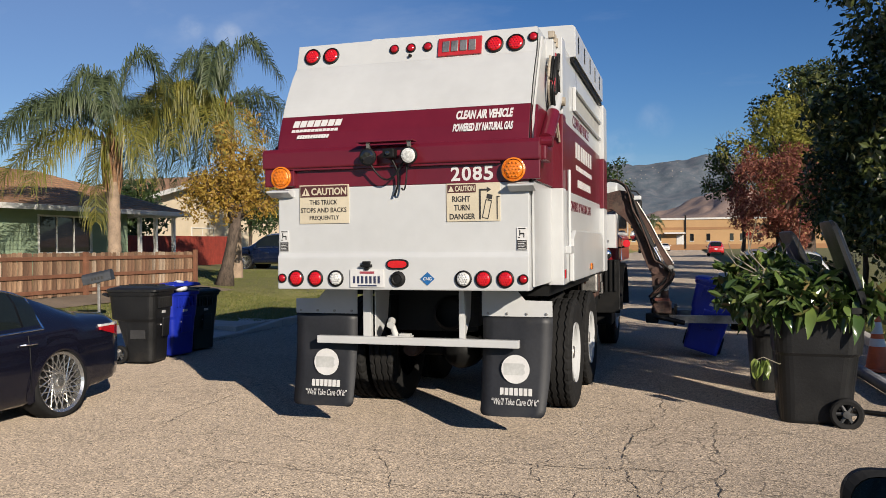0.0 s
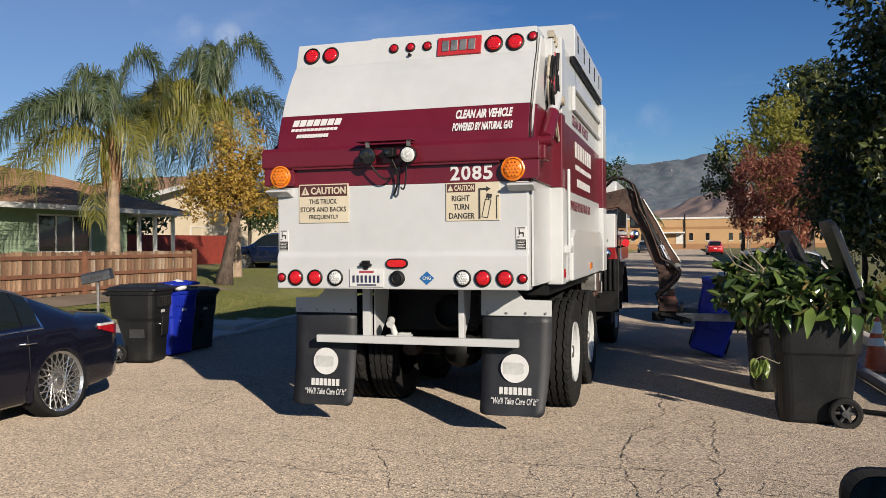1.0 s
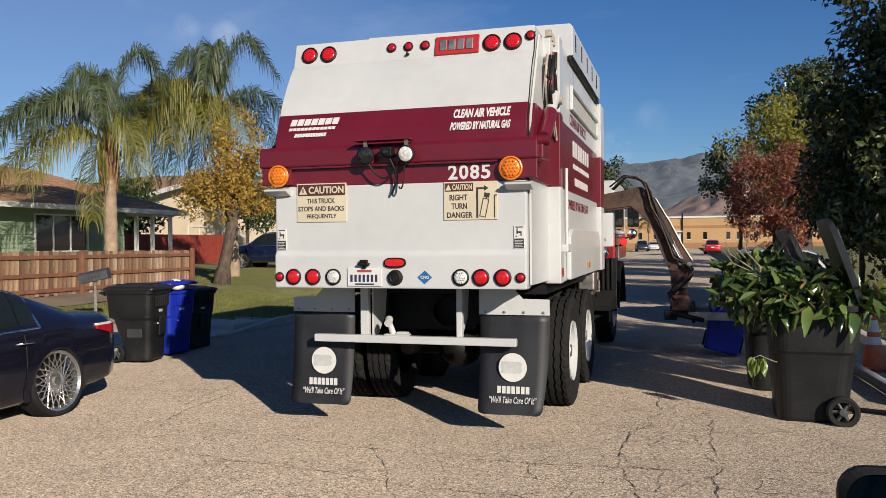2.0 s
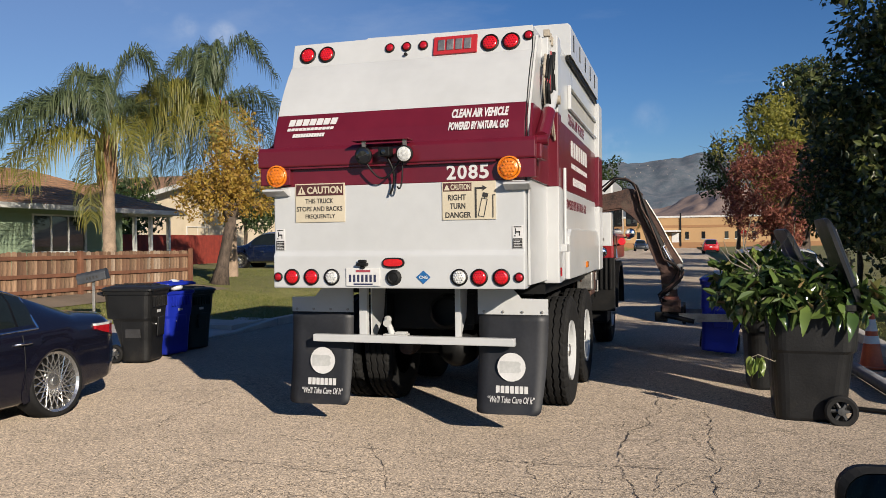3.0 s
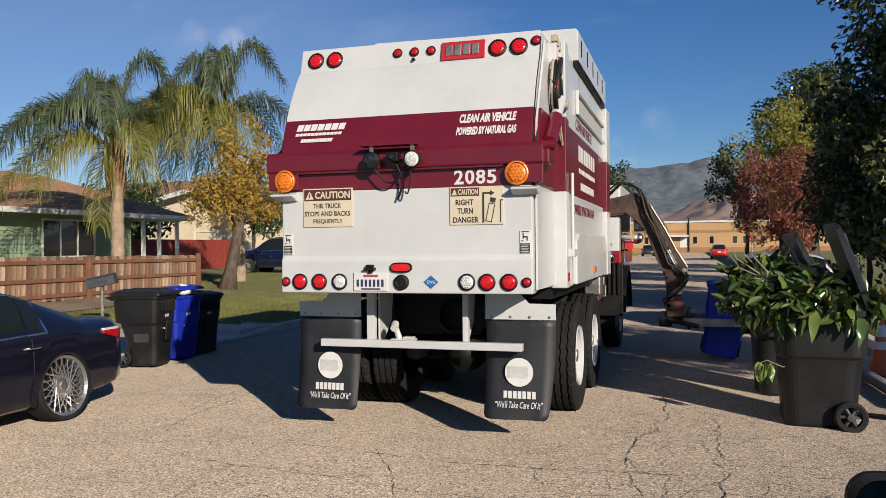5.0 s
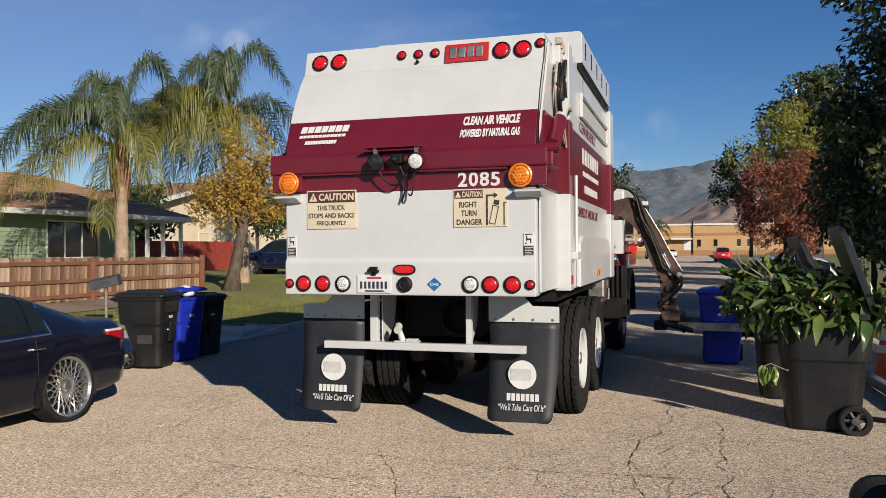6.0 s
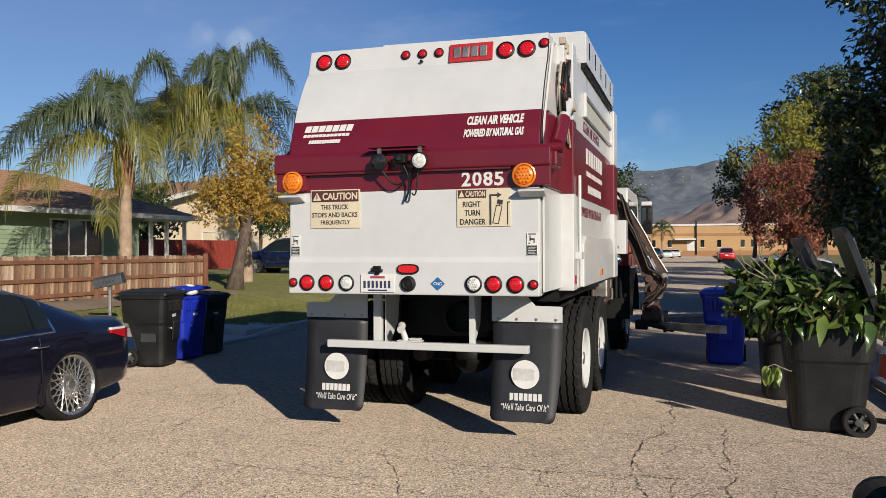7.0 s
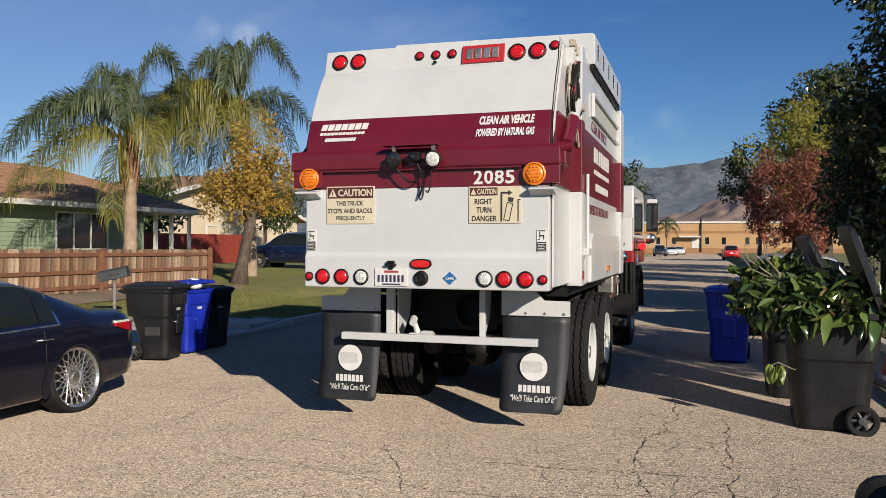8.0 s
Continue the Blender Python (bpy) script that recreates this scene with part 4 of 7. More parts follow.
    part("wheel_arch", prism(bmesh.new(), [(7.35 + 0.72 * math.cos(a), 0.62 + 0.72 * math.sin(a)) for a in [i * math.pi / 10 for i in range(11)]] + [(7.35 + 0.66 * math.cos(a), 0.62 + 0.66 * math.sin(a)) for a in [i * math.pi / 10 for i in range(10, -1, -1)]], "x", 0.72, 1.32), BLACK, T)
    part("step_box", B(0.8, 1.2, 6.1, 6.6, 0.42, 0.92, bev=0.03), BLACK, T)
    # cab
    cab_red = mat("red_cab_paint", (0.25, 0.012, 0.016), 0.32, scale=3, fine=20, dark=0.8, bump=0.02, coat=0.3, stains=0.06)
    part("cab_lower", B(-1.31, 1.31, 6.05, 8.35, 1.38, 1.78, bev=0.04), cab_red, T, "red painted lower cab")
    part("cab_base", B(-1.17, 1.17, 6.10, 8.25, 0.72, 1.378, bev=0.03), BLACK, T)
    cu = bmesh.new()
    prism(cu, [(6.05, 1.7805), (8.42, 1.7805), (8.20, 2.50), (8.02, 2.60), (6.15, 2.60), (6.05, 2.52)], "x", -1.30, 1.30, bev=0.03)
    part("cab_upper", cu, WHITE, T)
    for s in (-1, 1):
        part("cab_window", prism(bmesh.new(), [(6.15, 1.84), (7.95, 1.84), (7.85, 2.42), (6.15, 2.42)], "x", s * 1.295, s * 1.306), GLASS_DARK, T)
        part("hand_rail", tube(bmesh.new(), [(s * 1.29, 6.12, 1.42), (s * 1.35, 6.04, 1.42), (s * 1.35, 6.04, 1.74), (s * 1.29, 6.12, 1.78)], 0.014), CHROME, T)
        mir = part("mirror", B(s * 1.44 - 0.10, s * 1.44 + 0.10, 8.28, 8.36, 1.92, 2.42, bev=0.025), BLACK, T, "black wing mirror with a pale cap")
        part("mirror_glass", B(s * 1.44 - 0.085, s * 1.44 + 0.085, 8.272, 8.279, 1.96, 2.38), GLASS_DARK, mir)
        part("cap", B(s * 1.44 - 0.09, s * 1.44 + 0.09, 8.25, 8.37, 2.425, 2.50, bev=0.02), WHITE, mir)
        part("spot_mirror", L([(0, -0.05), (0.06, -0.045), (0.09, -0.01), (0.085, 0.03), (0, 0.05)], 16, "y"), CHROME, mir, smooth=True, m=pose(s * 1.42, 8.29, 1.80))
        part("mirror_arm", tube(bmesh.new(), [(s * 1.22, 8.1, 2.50), (s * 1.3, 8.32, 2.60), (s * 1.44, 8.34, 2.58), (s * 1.52, 8.34, 2.48)], 0.014), BLACK, mir)
        part("mirror_arm", tube(bmesh.new(), [(s * 1.22, 8.2, 1.74), (s * 1.3, 8.32, 1.72), (s * 1.44, 8.34, 1.76)], 0.014), BLACK, mir)
    part("cab_lamp", L([(0, -0.035), (0.04, -0.03), (0.055, 0), (0.05, 0.03), (0, 0.03)], 18, "y"), BEACON, T, "lit round red lamp on a stalk at the cab", m=pose(1.43, 6.02, 1.66))
    part("lamp_stalk", tube(bmesh.new(), [(1.22, 6.12, 1.60), (1.34, 6.06, 1.60), (1.43, 6.06, 1.62)], 0.014), BLACK, T)
    part("windscreen", prism(bmesh.new(), [(8.425, 1.85), (8.43, 1.85), (8.225, 2.46), (8.215, 2.46)], "x", -1.0, 1.0), GLASS_DARK, T)
    part("white_cabinet", B(1.04, 1.37, 4.84, 5.12, 1.60, 2.06, bev=0.012), WHITE, T, "white control cabinet behind the body")
    part("cabinet_handle", B(1.16, 1.28, 4.828, 4.839, 1.68, 1.71), STEEL, T)
    part("horn", L([(0, 0.0), (0.06, 0.01), (0.075, 0.05), (0.05, 0.1), (0, 0.12)], 16, "y"), CHROME, T, smooth=True, m=pose(1.24, 4.82, 1.52))
    # hopper between body and cab
    part("hopper", B(-1.12, 0.70, 4.73, 5.42, 1.21, 2.9, bev=0.03), WHITE, T)


def plate_beam(pts, y0, y1, wall=0.02):
    """Two steel side plates with a cover, cut to one outline in x and z."""
    bm = bmesh.new()
    prism(bm, pts, "y", y0, y0 + wall, bev=0.004)
    prism(bm, pts, "y", y1 - wall, y1, bev=0.004)
    c = Vector((sum(p[0] for p in pts) / len(pts), sum(p[1] for p in pts) / len(pts)))
    prism(bm, [tuple(c + (Vector(p) - c) * 0.9) for p in pts], "y", y0 + wall, y1 - wall)
    return bm


def loader_arm():
    """The side arm: bent boom, hanging forearm, wrist and two gripping fingers."""
    arm = part("loader_arm", plate_beam([(0.55, 2.08), (0.55, 2.30), (1.07, 2.39), (1.26, 2.435), (1.355, 2.42), (1.425, 2.31), (1.45, 2.20), (1.54, 2.0), (1.65, 1.75), (1.76, 1.44), (1.83, 1.30), (1.69, 1.25), (1.65, 1.33), (1.55, 1.58), (1.45, 1.89), (1.31, 2.04), (1.15, 2.16)], 5.62, 5.78), RUST, TRUCK, "rusty brown hydraulic loading arm reaching out to a bin")
    part("outer_link", plate_beam([(1.42, 2.30), (1.50, 2.27), (1.705, 1.92), (1.86, 1.61), (2.01, 1.36), (2.0, 1.29), (1.93, 1.31), (1.785, 1.60), (1.645, 1.88), (1.50, 2.14)], 5.60, 5.72), RUST, arm)
    part("link_edge", tube(bmesh.new(), [(1.51, 5.594, 2.26), (1.705, 5.594, 1.925), (1.86, 5.594, 1.615), (2.012, 5.594, 1.365)], 0.008, seg=6), STEEL, arm, "bright worn steel edge")
    part("forearm", plate_beam([(1.70, 1.25), (1.80, 1.30), (1.97, 1.32), (1.985, 1.22), (1.93, 1.05), (1.94, 0.88), (1.74, 0.88), (1.715, 1.05)], 5.63, 5.77), RUST, arm)
    part("hanger_block", B(1.745, 1.955, 5.57, 5.70, 0.765, 0.88, bev=0.012), mat("red_brown_paint", (0.19, 0.06, 0.04), 0.65, scale=9, fine=40, dark=0.45, bump=0.3, stains=0.5), arm, "chipped red-brown steel block")
    for x, z, r in ((1.97, 1.30, 0.05), (1.76, 1.27, 0.055), (1.40, 2.34, 0.06), (1.90, 1.03, 0.05), (1.79, 0.93, 0.04)):
        part("pin", rod(bmesh.new(), (x, 5.575, z), (x, 5.825, z), r, seg=14), STEEL if r < 0.052 else RUST, arm)
    part("cylinder", rod(bmesh.new(), (1.50, 5.585, 2.10), (1.74, 5.585, 1.60), 0.034, seg=12), BLACK, arm)
    part("piston", rod(bmesh.new(), (1.74, 5.585, 1.60), (1.90, 5.585, 1.28), 0.018, seg=10), CHROME, arm)
    for k in range(4):
        run = [(0.90, 2.42), (1.09, 2.60), (1.25, 2.58), (1.35, 2.50), (1.41, 2.38), (1.47, 2.16), (1.56, 1.94), (1.67, 1.68), (1.77, 1.44), (1.88, 1.36), (1.97, 1.27), (1.93, 1.12), (1.80, 1.0), (1.69, 0.92), (1.74, 0.84)]
        part("hose", tube(bmesh.new(), [(x + 0.022 * k - 0.03 + 0.012 * math.sin(2.1 * i + k), 5.555 - 0.012 * (k % 2), z + 0.016 * math.cos(1.7 * i + 2 * k) - 0.01 * k) for i, (x, z) in enumerate(run)], 0.013, seg=6), RUST if k == 1 else BLACK, arm, smooth=True)
    for k in range(3):
        part("lower_hose", tube(bmesh.new(), [(1.99 - 0.02 * k - 0.22 * u + 0.08 * math.sin(u * 5 + 0.6 * k), 5.548, 1.30 - 0.03 * k - 0.46 * u) for u in [i / 14 for i in range(15)]], 0.013, seg=6), RUST if k == 2 else BLACK, arm, smooth=True)
        part("bracket", B(1.50 + 0.11 * k, 1.56 + 0.11 * k, 5.57, 5.60, 2.04 - 0.25 * k, 2.09 - 0.25 * k, bev=0.008), RUST, arm)
        part("clamp", B(1.43 + 0.10 * k, 1.47 + 0.10 * k, 5.56, 5.615, 2.18 - 0.24 * k, 2.22 - 0.24 * k, bev=0.006), STEEL, arm)
    part("knuckle", rod(bmesh.new(), (1.86, 5.58, 1.12), (1.86, 5.82, 1.12), 0.07, seg=14), RUST, arm)
    part("valve", B(1.74, 1.84, 5.56, 5.62, 0.95, 1.06, bev=0.012), BLACK, arm)
    part("wrist_arm", B(1.62, 1.80, 5.58, 5.72, 0.52, 0.66, bev=0.02), BLACK, arm)
    part("wrist_cylinder", rod(bmesh.new(), (1.74, 5.57, 0.62), (2.16, 5.57, 0.53), 0.035, seg=12), BLACK, arm)
    part("wrist", B(1.70, 2.02, 5.62, 6.50, 0.60, 0.74, bev=0.02), BLACK, arm)
    part("wrist_block", B(1.72, 1.98, 5.56, 5.66, 0.66, 0.84, bev=0.015), RUST, arm)
    part("pad", B(2.0, 2.05, 5.86, 6.44, 0.46, 0.74, bev=0.015), RUBBER, arm)
    fs = []
    for y, s in ((5.62, -1), (6.50, 1)):
        prof = [(-0.05, -0.03), (0.10, -0.055), (0.45, -0.05), (0.86, -0.02), (0.93, 0.05), (0.91, 0.075), (0.80, 0.02), (0.45, -0.005), (0.10, 0.0), (-0.05, 0.03)]
        bm = prism(bmesh.new(), [(a, (b if s < 0 else -b)) for a, b in prof], "z", -0.055, 0.055, bev=0.004)
        f = part("gripper_finger", bm, STEEL, arm, "worn pale steel gripping finger", m=pose(2.0, y, 0.585))
        fs.append(f)
    lower = [p for p in arm.children if p.name.split(".")[0] in ("forearm", "hanger_block", "knuckle", "valve", "wrist", "wrist_arm", "wrist_cylinder", "wrist_block", "pad", "lower_hose")]
    return arm, fs, lower


truck()
ARM, FINGERS, LOWER = loader_arm()


# ---- vehicles ----
def lerp(tab, x):
    for (a, u), (b, v) in zip(tab, tab[1:]):
        if x <= b:
            return u + (v - u) * max(0, (x - a)) / (b - a)
    return tab[-1][1]


SEDAN = dict(
    length=4.85, top=[(0, 0.80), (0.05, 0.93), (0.12, 0.98), (0.62, 1.03), (1.45, 1.335), (2.0, 1.39), (2.4, 1.40), (2.9, 1.35), (3.75, 0.99), (4.5, 0.86), (4.78, 0.70), (4.85, 0.60)],
    belt=[(0, 0.76), (0.1, 0.88), (0.7, 0.90), (2.4, 0.865), (3.7, 0.87), (4.5, 0.78), (4.85, 0.55)],
    half=[(0, 0.62), (0.08, 0.76), (0.3, 0.86), (0.8, 0.915), (1.8, 0.925), (3.4, 0.92), (4.2, 0.87), (4.65, 0.74), (4.85, 0.55)],
    low=[(0, 0.34), (0.3, 0.24), (1.0, 0.19), (3.9, 0.19), (4.85, 0.24)], axles=(1.02, 3.88), tyre=0.335, handles=(1.62, 2.72), glass=(0.95, 3.35), rear=(0.66, 1.42), front=(2.95, 3.70), pillars=(1.42, 2.28, 2.36))
LOWERED = dict(SEDAN, glass=(1.20, 3.35), handles=(1.34, 2.50), tyre=0.352, low=[(0, 0.25), (0.3, 0.20), (1.0, 0.165), (3.9, 0.165), (4.85, 0.22)], half=[(0, 0.70), (0.06, 0.80), (0.2, 0.87), (0.8, 0.92), (1.8, 0.925), (3.4, 0.92), (4.2, 0.87), (4.65, 0.74), (4.85, 0.55)], axles=(1.01, 3.86), arch=-0.022, camber=5.0, rim=0.86)
SUV = dict(
    length=4.6, top=[(0, 0.95), (0.05, 1.1), (0.3, 1.45), (0.7, 1.62), (1.6, 1.68), (2.4, 1.66), (2.8, 1.58), (3.5, 1.10), (4.3, 0.98), (4.55, 0.8), (4.6, 0.7)],
    belt=[(0, 0.9), (0.1, 1.02), (2.4, 1.02), (3.6, 1.0), (4.3, 0.9), (4.6, 0.65)],
    half=[(0, 0.72), (0.1, 0.84), (0.5, 0.91), (1.8, 0.925), (3.4, 0.92), (4.1, 0.87), (4.45, 0.76), (4.6, 0.6)],
    low=[(0, 0.38), (0.3, 0.28), (3.9, 0.26), (4.6, 0.3)], axles=(0.95, 3.65), tyre=0.35, glass=(0.45, 3.15), rear=(0.06, 0.62), front=(2.72, 3.45), pillars=(0.9, 1.9, 2.0))
SILVER = mat("polished_alloy", (0.72, 0.70, 0.66), 0.22, metal=0.9, scale=8, fine=50, dark=0.85, bump=0)


def car(name, m, kind, paint, label, spokes=12, tail_lit=False, mirrors=True):
    """A car along its own y axis: rear end at 0, nose at its length."""
    root = thing(name, m, label, "car")
    k = kind
    n = 120 if spokes >= 20 else 44
    xs = sorted(set([k["length"] * i / n for i in range(n + 1)] + [0.03, 0.08, k["length"] - 0.04] + list(k["rear"]) + list(k["front"]) + list(k["glass"]) + [p + e for p in k["pillars"] for e in (-0.014, 0.014)]))
    def section(x):
        """Half outline of the body at a distance from its rear end."""
        w, belt, top, low = (lerp(k[t], x) for t in ("half", "belt", "top", "low"))
        belt = min(belt, top - 0.02)
        hgt = top - belt
        tuck = 1 if hgt > 0.2 else hgt / 0.2
        side_pts = [(0, low), (0.80 * w, low), (0.955 * w, low + 0.06), (0.97 * w, max(0.32, low + 0.07)), (0.982 * w, max(0.38, low + 0.08)), (0.99 * w, max(0.44, low + 0.09)), (0.996 * w, 0.50), (w, 0.56 if belt > 0.66 else 0.53), (0.998 * w, 0.63 if belt > 0.74 else belt - 0.08), (0.992 * w, 0.70 if belt > 0.80 else belt - 0.05), (0.965 * w, belt - 0.035), (0.935 * w, belt),
                    ((0.90 - 0.0 * tuck) * w, belt + 0.04 * tuck + 0.01), ((0.86 - 0.07 * tuck) * w, belt + hgt * 0.62), ((0.78 - 0.10 * tuck) * w, belt + hgt * 0.88), (0.50 * w, top - 0.012), (0, top)]
        return side_pts

    def flank(y, z):
        pts = section(y)[2:12]
        for (a, u), (b, v) in zip(pts, pts[1:]):
            if z <= v:
                return a + (b - a) * max(0.0, z - u) / max(1e-6, v - u)
        return pts[-1][0]

    grid = [section(x) for x in xs]
    rows = len(grid[0])

    def zone(i, j):
        a, b = xs[i], xs[i + 1]
        mid = (a + b) / 2
        if j in (12, 13) and k["glass"][0] <= mid <= k["glass"][1]:
            if any(abs(mid - p) < 0.014 for p in k["pillars"]):
                return "trim" + str([abs(mid - p) < 0.014 for p in k["pillars"]].index(True)) + "_"
            hgt = lerp(k["top"], mid) - lerp(k["belt"], mid)
            return "side" if hgt > 0.13 else "body"
        if j in (14, 15) and k["rear"][0] <= mid <= k["rear"][1]:
            return "rear"
        if j in (14, 15) and k["front"][0] <= mid <= k["front"][1]:
            return "front"
        return "body"

    groups = {}
    for i in range(len(xs) - 1):
        for j in range(rows - 1):
            for s in (1, -1):
                z = zone(i, j)
                key = z + ("" if z in ("body", "rear", "front") else str(s))
                vs, fs = groups.setdefault(key, ([], []))
                q = [(i, j), (i + 1, j), (i + 1, j + 1), (i, j + 1)]
                base = len(vs)
                vs += [(s * grid[a][b][0], xs[a], grid[a][b][1]) for a, b in q]
                fs.append(tuple(base + t for t in ((0, 1, 2, 3) if s < 0 else (3, 2, 1, 0))))
    for e in (0, len(xs) - 1):
        vs, fs = groups["body"]
        base = len(vs)
        ring = [(p[0], xs[e], p[1]) for p in grid[e]] + [(-p[0], xs[e], p[1]) for p in grid[e][::-1]]
        vs += ring
        fs.append(tuple(range(base, base + len(ring))))
    body = None
    for key, (vs, fs) in groups.items():
        bm = bmesh.new()
        bv = [bm.verts.new(v) for v in vs]
        for f in fs:
            bm.faces.new([bv[t] for t in f])
        bmesh.ops.remove_doubles(bm, verts=bm.verts, dist=1e-4)
        bmesh.ops.recalc_face_normals(bm, faces=bm.faces)
        if key == "body":
            # wheel arches: faces near an axle and low on the side are drawn inwards
            for v in bm.verts:
                for ax in k["axles"]:
                    r = math.hypot(v.co.y - ax, v.co.z - k["tyre"])
                    ring = k["tyre"] + k.get("arch", 0.055)
                    if r < ring and abs(v.co.x) > 0.5:
                        v.co.x *= 0.72
            body = part("body", bm, paint, root, smooth=True)
        else:
            nm = {"side": "side_window", "rear": "rear_window", "fron": "windscreen", "trim": "pillar_trim"}[key[:4]]
            part(nm, bm, BLACK if nm == "pillar_trim" else CAR_GLASS, root, smooth=True)
    for ax in k["axles"]:
        for s in (-1, 1):
            w0 = lerp(k["half"], ax)
            ra = k["tyre"] + k.get("arch", 0.055) + 0.007
            arc = [(ax + ra * math.cos(q), k["tyre"] + ra * math.sin(q)) for q in [radians(-12 + 204 * i / 24) for i in range(25)]]
            if "arch" in k:
                vs, fs = [], []
                for i in range(49):
                    q = radians(-22 + 224 * i / 48)
                    for d in (-0.02, -0.018, 0.0, 0.03, 0.06, 0.10):
                        y, z = ax + (ra + d) * math.cos(q), max(0.20, k["tyre"] + (ra + d) * math.sin(q))
                        vs.append((s * (flank(y, z) + (-0.06 if d == -0.02 else 0.007 - 0.05 * max(0, d - 0.03))), y, z))
                for i in range(48):
                    for j in range(5):
                        o = i * 6 + j
                        fs.append((o, o + 1, o + 7, o + 6) if s > 0 else (o + 6, o + 7, o + 1, o))
                fast("wheel_arch", vs, fs, paint, root, smooth=True)
            else:
                part("arch_trim", tube(bmesh.new(), [(s * (lerp(k["half"], y) * (0.99 if z < 0.62 else 0.985) - 0.004), y, z) for y, z in arc], 0.017, seg=6), paint, root, smooth=True)
            part("arch_liner", L([(0, s * (w0 - 0.28)), (ra - 0.017, s * (w0 - 0.28)), (ra - 0.017, s * (w0 - 0.05))], 32, "x"), BLACK, root, m=pose(0, ax, k["tyre"]))
            wh = part("wheel", rim_mesh(k["tyre"] * k.get("rim", 0.83), spokes, s), SILVER, root, "silver multi-spoke alloy wheel", m=pose(s * (w0 - (0.115 if "camber" in k else 0.10)), ax, k["tyre"] - (0.006 if "camber" in k else 0), 0, -s * k.get("camber", 0.0), 0))
            r = k["tyre"]
            part("brake_backing", L([(0, -s * 0.02), (r * 0.72, -s * 0.02), (r * 0.72, -s * 0.03), (0, -s * 0.03)], 24, "x"), BLACK, wh)
            if spokes >= 20:
                one = None
                for i in range(spokes * 2):
                    a = 2 * math.pi * (i // 2) / spokes
                    b = a + (-0.2 if i % 2 else 0.2)
                    if one is None:
                        q = k["tyre"] * k.get("rim", 0.83)
                        bm = rod(bmesh.new(), (0.062, -q * 0.28 * math.sin(0.6), q * 0.28 * math.cos(0.6)), (0.078, q * 0.89 * math.sin(0.36), q * 0.89 * math.cos(0.36)), q * 0.026, q * 0.024, seg=5)
                        one = part("spoke", bm, SILVER, wh).data
                        two = bpy.data.meshes.new("spoke")
                        bm = rod(bmesh.new(), (0.062, q * 0.28 * math.sin(0.6), q * 0.28 * math.cos(0.6)), (0.078, -q * 0.89 * math.sin(0.36), q * 0.89 * math.cos(0.36)), q * 0.026, q * 0.024, seg=5)
                        bm.to_mesh(two)
                        bm.free()
                        two.materials.append(SILVER)
                        continue
                    sp = new("spoke", two if i % 2 else one)
                    sp.parent = wh
                    sp.matrix_basis = Matrix.Rotation(a, 4, "X") @ (Matrix.Identity(4))
                for ch in wh.children:
                    ch.matrix_basis = (Matrix.Identity(4) if s > 0 else Matrix.Rotation(math.pi, 4, "Z")) @ ch.matrix_basis
            part("tyre", L([(r * (k.get("rim", 0.83) - 0.03), -0.10), (r * 0.92, -0.115), (r * 0.985, -0.10), (r, -0.07), (r, 0.07), (r * 0.985, 0.10), (r * 0.92, 0.115), (r * (k.get("rim", 0.83) - 0.03), 0.10)], 40, "x"), RUBBER, wh, smooth=True)
    for s in (-1, 1):
        w0 = lerp(k["half"], 0.12)
        zt = lerp(k["belt"], 0.15) - 0.05
        path = [(-0.30, -0.012), (-0.12, -0.012), (0.0, 0.0), (0.07, 0.04), (0.12, 0.10), (0.16, 0.20), (0.19, 0.32), (0.205, 0.42)]
        for nm, lo_z, hi_z, lens, grow in (("tail_light", -0.115, 0.012, RED_LIT if tail_lit else RED_LENS, 0.010), ("tail_light_edge", 0.0125, 0.036, CLEAR_LENS, 0.012)):
            vs, fs = [], []
            for i, (dx, y) in enumerate(path):
                thin = 1 - 0.8 * max(0, (i - 4) / 3)
                x = lerp(k["half"], y) * 0.985 + grow if y > 0.0 else 0.60 + min(dx, 0)
                for z in (zt + (lo_z if lo_z > 0 else lo_z * thin), zt + hi_z):
                    vs.append((s * x, y, z))
                    vs.append((s * (x - 0.05), y + 0.03, z))
            for i in range(len(path) - 1):
                a, b = i * 4, i * 4 + 4
                fs += [(a, b, b + 2, a + 2), (a + 1, a + 3, b + 3, b + 1), (a, a + 1, b + 1, b), (a + 2, b + 2, b + 3, a + 3)]
            fs += [(0, 2, 3, 1), (len(vs) - 4, len(vs) - 3, len(vs) - 1, len(vs) - 2)]
            fast(nm, vs, fs, lens, root, "red tail light" if nm == "tail_light" else "")
        g0, g1 = k["glass"]
        trim = [(s * (lerp(k["half"], y) * 0.935 + 0.004), y, min(lerp(k["belt"], y), lerp(k["top"], y) - 0.02) + 0.012) for y in [g0 + (g1 - g0) * i / 14 for i in range(15)]]
        over = []
        for y in [g0 + (g1 - g0) * i / 14 for i in range(15)]:
            hb = min(lerp(k["belt"], y), lerp(k["top"], y) - 0.02)
            hh = lerp(k["top"], y) - hb
            tk = 1 if hh > 0.2 else hh / 0.2
            over.append((s * ((0.78 - 0.10 * tk) * lerp(k["half"], y) + 0.006), y, hb + hh * 0.88))
        part("window_trim", tube(bmesh.new(), [trim[0]] + over + [trim[-1]] + trim[::-1], 0.011, seg=6), CHROME, root)
        hl = lerp(k["half"], k["length"] - 0.35)
